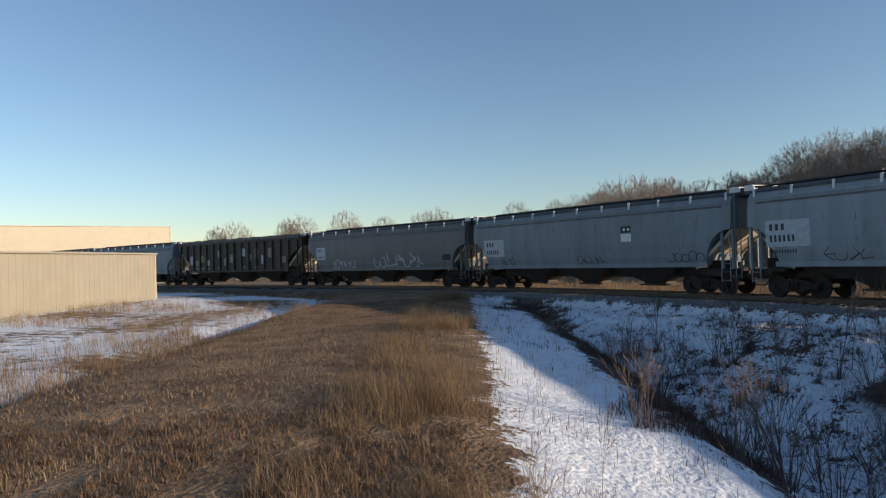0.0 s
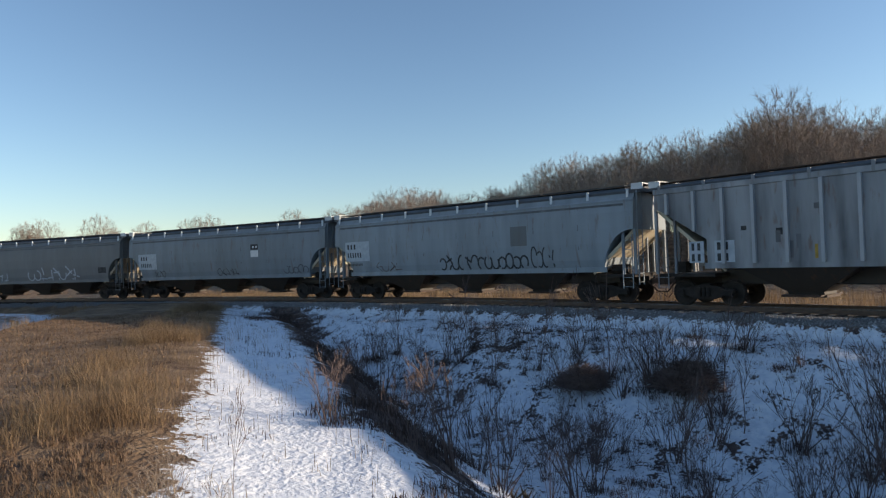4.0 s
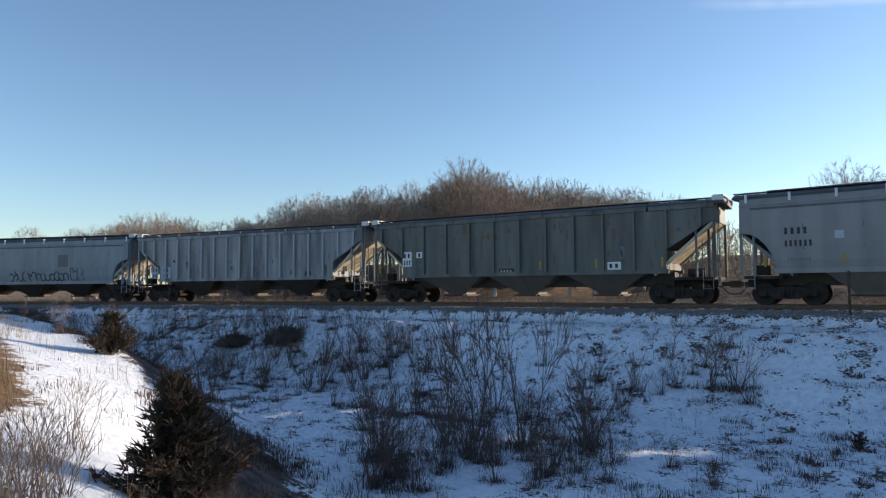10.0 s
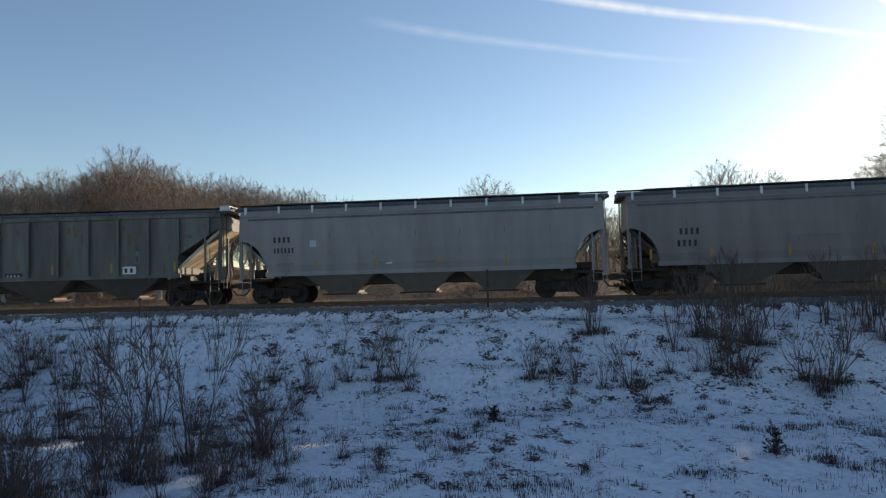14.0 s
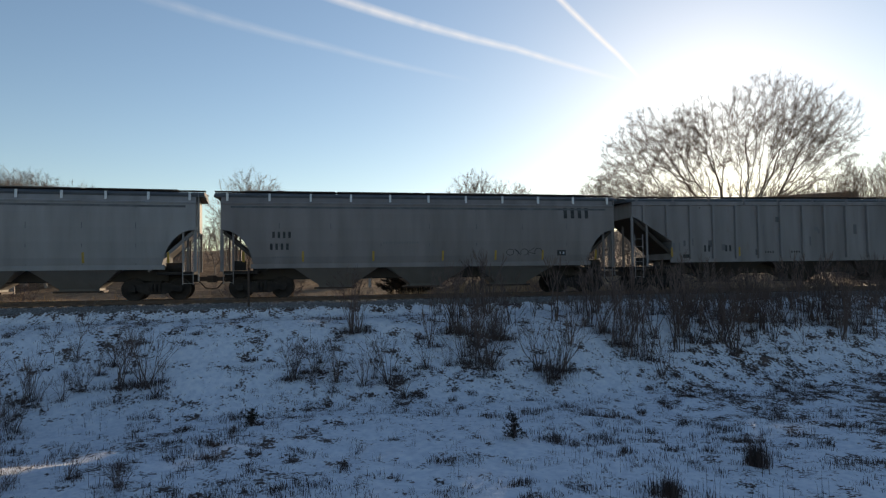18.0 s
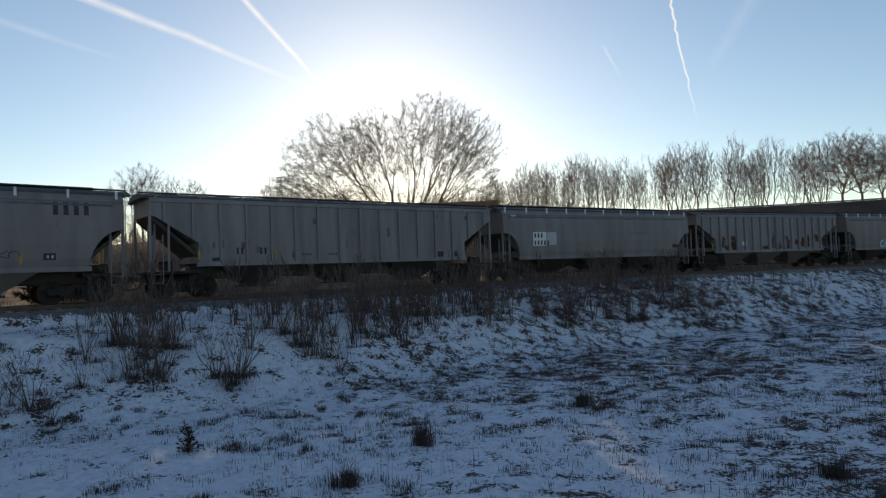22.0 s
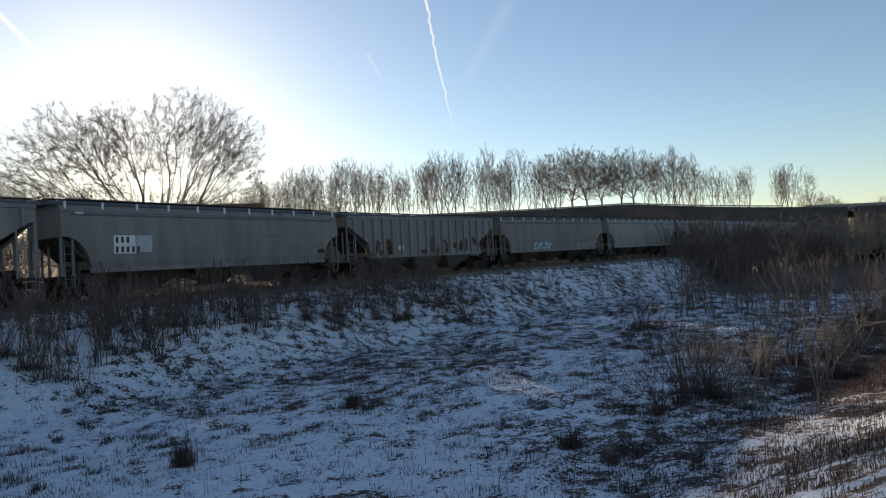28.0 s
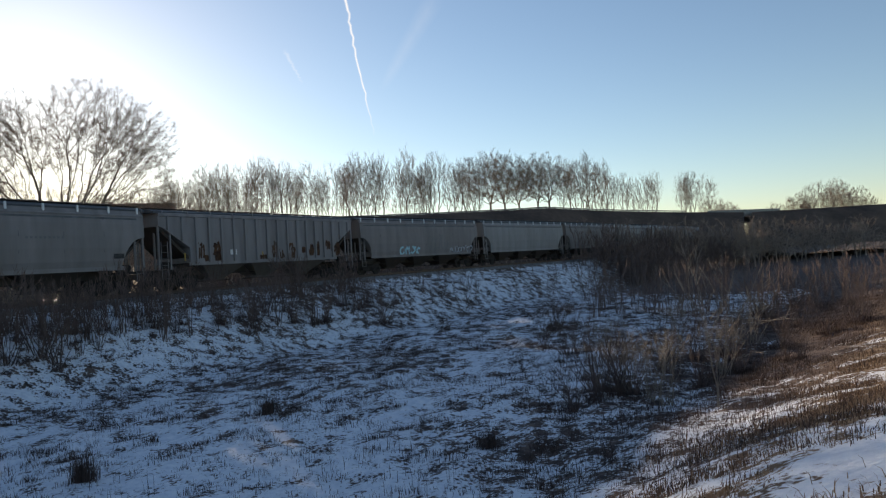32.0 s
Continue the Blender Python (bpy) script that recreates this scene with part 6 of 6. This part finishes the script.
    for x, y, z in pts:
        w, t = r.uniform(.12, .5), r.uniform(0, 3.14)
        for _ in range(int(10 + 34 * w)):
            dx, dy = r.gauss(0, w), r.gauss(0, w * .35)
            px, py = x + dx * math.cos(t) - dy * math.sin(t), y + dx * math.sin(t) + dy * math.cos(t)
            clumps.append((px, py, z))
    stuff("grass_tufts", blades(clumps, r, .05, .2, .006, .8, 7, .06), M_DARKGRASS, "flattened clumps of dark grass melting out of the snow")
    pts = scatter(5200, -64, -18, -24, -7.2, 7, lambda a, q, x, y, e, rr: waves(x, y, .5, 37) > -.1)
    stuff("tall_grass", blades(pts, r, .2, .75, .005, .4, 7, .1), M_TALL, "pale dead grass standing in the snowy field")
    pts = scatter(2600, -46, -18, -11.6, -7.9, 8, lambda a, q, x, y, e, rr: waves(x, y, .7, 45) > -.25)
    stuff("tall_grass", blades(pts, r, .15, .6, .0045, .5, 8, .14), M_GRASS, "dead weeds crowding the dip beside the path")


build_grass()


TUFTS = []


def build_brush():
    r = random.Random(63)
    def clear(x, y):
        return math.hypot(x + 18.5, y + 2) < 6.5

    def shrub_at(az, d, h, key=None):
        x, y = polar(az, d)
        if clear(x, y):
            return
        ob = plant(key or ("shrub", r.randrange(7)), x, y, h, "leafless_shrub", "leafless dark brown shrub standing in snow", "shrub", "shrubs of the ditch", rnd=r)
        piece("base_tuft", TUFTS[r.randrange(3)], ob)["kind"] = "stuff"
    tufts = []
    for k in range(3):
        pts = [(r.gauss(0, .35), r.gauss(0, .35), 0) for _ in range(60)]
        tufts.append(mesh_from("base_tuft", *blades(pts, r, .06, .36, .007, 1.0, 5, .08), M_DARKGRASS))
    TUFTS.extend(tufts)
    # the low slope and floor of the ditch, middle part
    for az, d, h in ((-83.1, 34.2, 2.1), (-79.7, 31.3, 1.9), (-76.4, 31.0, 2.3), (-70.8, 27.7, 2.1), (-69.3, 29.5, 1.3), (-69.0, 20.2, 2.5), (-56.9, 18.2, 1.8), (-75.0, 16.9, 2.1), (-76.5, 18.7, 2.3), (-60.3, 15.4, 1.1), (-56.2, 24.6, 1.4), (-47.1, 23.6, 1.9), (-45.1, 23.5, 2.1), (-49.6, 23.7, 1.0), (-33.7, 22.7, 1.6), (-31.6, 23.0, 1.2), (-29.9, 22.7, 1.4), (-25.5, 22.8, 1.8), (-27.6, 22.6, 1.2), (-53.0, 23.8, 1.5), (-47.2, 15.0, .7), (-16.7, 24.0, 2.3), (-22.2, 23.6, 1.2), (-18.5, 23.8, 1.0), (-72.0, 22.0, 1.6), (-73.8, 29.5, 1.6)):
        shrub_at(az, d, h)
        if d > 16:
            shrub_at(az + r.uniform(-1.6, 1.6), d + r.uniform(-.8, .8), h * r.uniform(.4, .75))
    for k in range(60):
        x, y = polar(r.uniform(-101, -76), r.uniform(27, 43))
        if float(plan(np.array([x]), np.array([y]))[2][0]) < -4.5:
            plant(("shrub", r.randrange(7)), x, y, r.uniform(.8, 2.1), "bare_shrub", "dense dark leafless shrub on the snowy slope below the rails", "shrub", "shrubs of the far slope", rnd=r)
    for k in range(46):
        shrub_at(r.uniform(-80, -50), r.uniform(14, 24), r.uniform(.5, 1.3))
    for az, d, h in ((-75.6, 14.6, 2.0), (-72, 14.2, 1.5), (-74, 15.5, 2.3), (-69.5, 16, 1.7), (-77, 17, 2.1), (-57, 17.5, 2.2), (-55, 16, 1.2), (-47, 14.5, .7), (-61, 15.5, 1.1), (-65, 16, 1.0), (-67.5, 17, 1.4), (-50.5, 16, .8), (-58.5, 14.5, .7)):
        shrub_at(az, d, h)
        shrub_at(az + r.uniform(-1.5, 1.5), d + r.uniform(-.6, .6), h * r.uniform(.35, .6))
    # towards the left end
    for az, d, h in ((-97.1, 43.3, 1.7), (-93.5, 40.9, 2.1), (-89.5, 38.9, 1.2), (-86.0, 38.3, 1.3), (-83.4, 34.8, 1.8), (-80.0, 35.3, 1.5), (-74.5, 29.1, 2.1), (-75.5, 17.0, 1.8), (-72.5, 29.7, 1.3), (-77.5, 30.2, 2.1), (-88.1, 36.7, 1.6), (-84.6, 34.8, 1.5), (-81.9, 26.4, .7), (-57.2, 18.7, 1.5), (-91.5, 38.5, 1.5), (-95, 41, 1.4), (-79, 24, 1.0)):
        shrub_at(az, d, h)
        shrub_at(az + r.uniform(-2, 2), d + r.uniform(-1.5, 1.5), h * r.uniform(.5, .9))
    # below the rails, middle to right
    for az, d, h in ((-10.4, 24.3, 2.2), (-12.3, 24.2, 1.9), (-19.0, 23.9, 1.5), (-16.5, 23.7, 1.5), (-6.9, 27.1, 2.1), (-4.9, 26.7, 2.1), (-2.1, 25.5, 1.6), (.5, 28.2, 2.2), (4.1, 30.7, 2.2), (7.1, 31.6, 1.7), (10.5, 32.7, 2.0), (17.9, 36.1, 2.5), (24.0, 39.3, 2.8), (27.7, 43.8, 1.9), (11.9, 32.7, 2.0), (15.2, 34.8, 2.1), (-8.3, 27.2, 1.2), (-16.4, 25.8, 1.8), (29.1, 41.7, 2.6), (34.6, 38.6, 1.0), (21.3, 37.6, 1.6), (25.3, 41.8, 1.8), (44.4, 36.0, 2.5), (60.3, 41.0, 2.9), (63.3, 35.7, 2.8), (47.3, 18.9, 2.4), (52.4, 23.9, 2.1), (55.1, 26.1, 2.1), (62.1, 24.7, 1.7), (57.7, 27.7, 2.0)):
        shrub_at(az, d, h)
        shrub_at(az + r.uniform(-1.3, 1.3), d + r.uniform(-1, 1), h * r.uniform(.5, .9))
        if az > 20:
            shrub_at(az + r.uniform(-2, 2), d + r.uniform(-1.5, 1.5), h * r.uniform(.4, .8))
    # tall round-headed ones at the top of the slope
    for az, d, h in ((-28.7, 25.1, 2.6), (-19.8, 25.5, 2.9), (-16.0, 25.4, 2.4)):
        shrub_at(az, d, h, ("cane", r.randrange(4)))
        shrub_at(az + .5, d, h * .8)
    for az, d, h in ((4.9, 16.0, .7), (-1.9, 13.2, .5), (18.9, 20.2, .6), (37.8, 14.8, .5)):
        x, y = polar(az, d)
        ob = tagged(new("grass_tussock"), "dense dark tussock of dead grass in the snow", "tussock")
        ob.matrix_basis = pose(x, y, gz(x, y))
        pts = [(r.gauss(0, .13), r.gauss(0, .13), 0) for _ in range(70)]
        piece("tuft", mesh_from("tuft", *blades(pts, r, h * .5, h * 1.2, .006, .5, 5, .05), M_DARKGRASS), ob)["kind"] = "stuff"
    # taller saplings near the middle of the ditch
    for az, d, h in ((-67, 17.5, 3.9), (-65.6, 18, 3.4), (-62.7, 18, 3.7), (-69.2, 18.5, 4.2), (-66.7, 18.8, 4.6), (-64.7, 23, 3.8), (-62, 18.2, 4.4), (-56.5, 17, 2.9), (-76.6, 17, 2.6), (-71.5, 25, 3.4), (-74, 28, 3.2), (-78, 30, 3.0), (-60.5, 26, 2.6), (-50, 25, 2.2), (-47.5, 24.5, 2.4), (-82, 33, 3.2), (-86, 36, 3.4), (-89, 38, 3.2), (-80, 27, 2.6), (-84.5, 31, 2.8), (-92, 41, 3.0), (-96, 43, 3.0), (-32, 22.5, 1.9)):
        x, y = polar(az, d)
        if clear(x, y):
            continue
        plant(("sapling", r.randrange(5)), x, y, h, "bare_sapling", "thin leafless sapling rising from the snow", "sapling", "saplings of the ditch", rnd=r)
        plant(("sapling", r.randrange(5)), x + r.uniform(-.5, .5), y + r.uniform(-.5, .5), h * r.uniform(.6, .85), "bare_sapling", "thin leafless sapling rising from the snow", "sapling", "saplings of the ditch", rnd=r)
        shrub_at(az, d, h * .4)
    # a screen of tall canes just below the rails
    for k in range(130):
        s = r.uniform(9, 60)
        p = track_pose(s, 0, .4) @ Vector((0, -r.uniform(3.4, 7.0), 0))
        plant(("lightcane", r.randrange(3)), p.x, p.y, r.uniform(1.3, 2.9) * (1.0 if s < 40 else .6), "cane_clump", "dark clump of tall bare canes below the railway", "shrub", "canes below the railway", rnd=r)
    # the tangled thicket half way up the slope
    at_az = np.degrees(np.unwrap(np.arctan2(TXY[:, 0], TXY[:, 1])))
    for k in range(100):
        az = r.gauss(-4, 5.5) if k < 55 else r.uniform(0, 24)
        p = track_pose(float(np.interp(az, at_az, SS)), 0, .4) @ Vector((0, -r.uniform(3.3, 6.6), 0))
        if math.hypot(p.x, p.y) < 60:
            plant((r.choice(("cane", "lightcane", "shrub")), r.randrange(3)), p.x, p.y, r.uniform(1.1, 2.9), "cane_clump", "thin dark canes tangled on the slope below the railway", "shrub", "canes below the railway", rnd=r)
    for az, d, h in ((48.6, 19.6, 1.7), (49.6, 20.4, 2.2), (50.4, 19.2, 1.5), (47.8, 20.6, 1.3), (56, 21, 1.5), (59, 24, 1.8), (62, 29, 2.0), (65, 31, 2.2), (67.5, 33, 2.4), (53.5, 25, 1.6), (45, 27, 1.4), (41, 24, .9), (43, 30, 1.5)):
        shrub_at(az, d, h)
        shrub_at(az + r.uniform(-1.2, 1.2), d + r.uniform(-.8, .8), h * r.uniform(.45, .8))
    # the pale branching sapling and brush at the right end of the ditch
    x, y = polar(57, 17)
    plant("pale", x, y, 4.2, "bare_sapling", "pale-barked leafless sapling with wide arching branches", "sapling", turn=20)
    for az, d, h in ((52, 18.5, 2.3), (47.5, 19.5, 1.9), (57.5, 24, 2.2), (50, 25, 1.9), (60, 30, 2.2), (54, 31, 2.4)):
        x, y = polar(az, d)
        for k in (0, 1):
            plant(("palebrush", k), x + r.uniform(-.8, .8), y + r.uniform(-.8, .8), h * r.uniform(.75, 1.05), "leafless_shrub", "pale brown leafless brush at the end of the ditch", "shrub", "shrubs of the ditch", rnd=r)
    for az, d, h in ((-103, 6.2, .75), (-102.4, 5.7, .7), (-100.6, 5.9, .6), (-101, 7.0, .7), (-104.5, 5.6, .7), (-98.5, 9.5, 1.0), (-102.2, 6.6, .6), (-99.8, 6.3, .5), (-105.5, 6.4, .6)):
        x, y = polar(az, d)
        plant(("palebrush", int(d) % 2), x, y, h, "leafless_shrub", "low dry brush on the snowy bank", "shrub", rnd=r)
    # brown brush round the young cedar
    for k in range(26):
        x, y = polar(r.uniform(-90, -76), r.uniform(7.4, 10.2))
        plant(("shrub", r.randrange(7)), x, y, r.uniform(.4, .85), "leafless_shrub", "brown leafless brush crowding the bank beside the cedar", "shrub", "brush beside the cedar", rnd=r)
    for az, d, h in ((-101.6, 6.2, .85), (-100.4, 5.7, .7), (-102.8, 5.8, .75), (-99.4, 6.8, .6), (-104.2, 6.0, .6)):
        x, y = polar(az, d)
        plant(("shrub", r.randrange(7)), x, y, h, "leafless_shrub", "low dry brush on the snowy bank", "shrub", rnd=r)
    # shrubs and saplings round the heaps of canes
    for k in range(44):
        x, y = polar(r.uniform(-93, -77), r.uniform(31.5, 38.5))
        if float(plan(np.array([x]), np.array([y]))[2][0]) < -4.2:
            plant(("shrub", r.randrange(7)) if k % 3 else ("sapling", r.randrange(5)), x, y, r.uniform(.7, 1.7) * (1 if k % 3 else 1.7), "bare_shrub" if k % 3 else "bare_sapling", "dark leafless shrub beside the heaps of canes" if k % 3 else "thin leafless sapling beside the heaps of canes", "shrub" if k % 3 else "sapling", "shrubs of the far slope" if k % 3 else "saplings of the ditch", rnd=r)
    for x, y, h in ((-21.6, -5.3, .7), (-21.1, -5.5, .6), (-21.9, -4.9, .55), (-22.6, -5.6, .6), (-20.9, -4.9, .4)):
        plant(("palebrush", 1), x, y, h, "leafless_shrub", "thin dry brush on the snowy bank", "shrub", rnd=r)
    weed = plant(("sapling", 2), -22.4, -4.9, 1.4, "dry_weed", "tall dry weed stalk rising from the lit snow", "weed", rnd=r)
    weed.scale = (.13, .13, .35)
    # dense dark brush that hides the far end of the train
    brush = []
    for k in range(150):
        s = r.uniform(84, 150) if k > 30 else r.uniform(60, 86)
        p = track_pose(s, 0, .4) @ Vector((0, -r.uniform(3.6, 11), 0))
        brush.append((("lightcane", r.randrange(3)), p.x, p.y, r.uniform(3.6, 6.0) if k > 30 else r.uniform(1.0, 2.0), r.uniform(0, 6.28)))
    for k in range(150):
        az, d = r.uniform(46, 78), r.uniform(40, 64)
        x, y = polar(az, d)
        if float(plan(np.array([x]), np.array([y]))[2][0]) < -4:
            brush.append((("lightcane", r.randrange(3)), x, y, r.uniform(1.6, 3.6), r.uniform(0, 6.28)))
    for k in range(80):
        s = r.uniform(86, 140)
        p = track_pose(s, 0, .4) @ Vector((0, -r.uniform(4, 12), 0))
        brush.append((("bush", r.randrange(3)), p.x, p.y, r.uniform(3.4, 5.0), r.uniform(0, 6.28)))
    thicket("far_brush", "dark leafless brush crowding the railway's far end", "brush", brush)


build_brush()


x_, y_ = polar(-91.6, 8.0)
cedar(x_, y_, 1.55, .74, 3, "dark young cedar with rusty winter foliage on the bank", 2300, 1.25, 1.15)
cedar(-20.2, -2.25, 1.15, .6, 7, "dark ragged cedar bush below the crest of the bank", 1700, 1.1, .8)
x_, y_ = polar(-84.5, 8.8)
cedar(x_, y_, .6, .95, 4, "low rusty-brown cedar beside the taller one", 1700)


def brush_pile(x, y, wide, h, seed):
    """A rounded heap of tangled dark canes."""
    r = random.Random(seed)
    ob = tagged(new("brush_heap"), "rounded heap of tangled dark canes in the snow", "bush")
    ob.matrix_basis = pose(x, y, gz(x, y))
    v, f = [], []
    for _ in range(2600):
        t, k = r.uniform(0, math.tau), r.random() ** .5
        p = Vector((wide * k * math.cos(t), wide * k * math.sin(t), h * (1 - k * k) * r.uniform(.5, 1)))
        d = Vector((r.gauss(0, 1), r.gauss(0, 1), r.gauss(0, .35))).normalized() * r.uniform(.2, .5)
        s = d.orthogonal().normalized() * .007
        s.rotate(Matrix.Rotation(r.uniform(0, 6.28), 3, d.normalized()))
        b = len(v)
        v += [tuple(p - d - s), tuple(p - d + s), tuple(p + d * .9 + s), tuple(p + d * .9 - s)]
        f.append((b, b + 1, b + 2, b + 3))
    piece("tangle", mesh_from("tangle", v, f, M_SHRUB), ob)["kind"] = "stuff"
    bm = bmesh.new()
    bmesh.ops.create_icosphere(bm, subdivisions=3, radius=1)
    for w in bm.verts:
        n = 1 + .16 * noise.noise(w.co * 3)
        w.co = Vector((w.co.x * wide * .6 * n, w.co.y * wide * .6 * n, max(-.1, w.co.z * h * .5 * n)))
    part("matted_core", bm, M_SHRUB, ob)


for a_, d_, w_, h_, s_ in ((-87.2, 36.2, .8, .55, 1), (-82.9, 34.4, .9, .65, 2)):
    brush_pile(*polar(a_, d_), w_, h_, s_)
x_, y_ = polar(-37.1, 19.5)
cedar(x_, y_, .42, .22, 5, "tiny dark cedar seedling in the snow", 90)
x_, y_ = polar(-14.6, 17.3)
cedar(x_, y_, .6, .24, 6, "tiny dark cedar seedling in the snow", 110)


def build_post():
    p = track_pose(float(np.interp(-37.05, np.degrees(np.unwrap(np.arctan2(TXY[:, 0], TXY[:, 1]))), SS)), 0, .4) @ Vector((0, -2.0, 0))
    ob = tagged(new("track_post"), "slim dark steel post at the edge of the ballast", "post")
    ob.matrix_basis = pose(p.x, p.y, gz(p.x, p.y))
    bm = bmesh.new()
    box(bm, -.035, .035, -.03, .03, -.3, 1.55)
    part("shaft", bm, M_STEEL, ob)
    bm = bmesh.new()
    bar(bm, (0, 0, 1.55), (0, 0, 1.6), .05, 8, .03)
    part("cap", bm, M_RUST, ob)


build_post()


def contrail(points, wide, thick, seed, wav=0.0):
    """A vapour trail high up: a narrow ragged ribbon through directions (azimuth, elevation)."""
    far = 3600.0
    r = random.Random(seed)
    m = bpy.data.materials.new("vapour")
    m.use_nodes = True
    t = m.node_tree
    t.nodes.clear()
    out, mix, tr, glow = (t.nodes.new(k) for k in ("ShaderNodeOutputMaterial", "ShaderNodeMixShader", "ShaderNodeBsdfTransparent", "ShaderNodeEmission"))
    no, co, at_ = t.nodes.new("ShaderNodeTexNoise"), t.nodes.new("ShaderNodeTexCoord"), t.nodes.new("ShaderNodeAttribute")
    at_.attribute_name = "vapour"
    no.inputs["Scale"].default_value = 0.012
    t.links.new(co.outputs["Object"], no.inputs["Vector"])
    mu = t.nodes.new("ShaderNodeMath")
    mu.operation = "MULTIPLY"
    mr = t.nodes.new("ShaderNodeMapRange")
    mr.inputs[1].default_value, mr.inputs[2].default_value = -0.3, 0.6
    t.links.new(no.outputs["Fac"], mr.inputs[0])
    t.links.new(mr.outputs[0], mu.inputs[0])
    t.links.new(at_.outputs["Fac"], mu.inputs[1])
    # the trail glows by itself in place of sunlight on the vapour
    glow.inputs[0].default_value, glow.inputs[1].default_value = (1.0, 0.97, 0.93, 1), 1.05
    t.links.new(mu.outputs[0], mix.inputs[0])
    t.links.new(tr.outputs[0], mix.inputs[1])
    t.links.new(glow.outputs[0], mix.inputs[2])
    t.links.new(mix.outputs[0], out.inputs[0])
    v, f, dens = [], [], []
    n = 40
    az, el = [p[0] for p in points], [p[1] for p in points]
    ks = np.linspace(0, len(points) - 1, n)
    for i, k in enumerate(ks):
        a = float(np.interp(k, range(len(points)), az)) + r.gauss(0, wav)
        e = float(np.interp(k, range(len(points)), el))
        da, de = az[-1] - az[0], el[-1] - el[0]
        ln = math.hypot(da, de)
        w = wide * (1 - .6 * i / n)
        for j, d in ((-1, 0), (-.5, .5), (0, 1), (.5, .5), (1, 0)):
            aa, ee = radians(a - de / ln * j * w), radians(e + da / ln * j * w)
            v.append((far * math.sin(aa) * math.cos(ee), far * math.cos(aa) * math.cos(ee), far * math.sin(ee)))
            dens.append(d * thick * min(1, 4 * (1 - i / n)) * min(1, 6 * (i + .5) / n))
    for i in range(n - 1):
        for j in range(4):
            f.append((i * 5 + j, i * 5 + j + 1, i * 5 + 6 + j, i * 5 + 5 + j))
    me = mesh_from("vapour_trail", v, f, m)
    me.attributes.new("vapour", "FLOAT", "POINT").data.foreach_set("value", np.array(dens, np.float32))
    ob = tagged(new("vapour_trail", me), "white vapour trail across the evening sky", "vapour trail", kind="structure")
    ob.visible_shadow = False
    return ob


contrail([(-34, 24.5), (-22.8, 21.7), (-13.8, 19.4), (-4.0, 16.0)], .6, .5, 1)
contrail([(-16, 28.5), (-10.1, 23.3), (-5.0, 18.3), (-3.0, 16.0)], .42, .75, 2)
contrail([(-48, 22.5), (-31, 19.7), (-17.9, 17.0)], .6, .13, 3)
contrail([(26.4, 27), (27.4, 21.8), (28.0, 17.8), (29.2, 11.2)], .2, .85, 4, .05)
contrail([(35.5, 22.5), (32.5, 18.5), (30, 15)], 1.1, .07, 6)
contrail([(21.8, 18.4), (22.4, 17.2), (23.2, 15.6)], .25, .2, 5, .05)

motions()
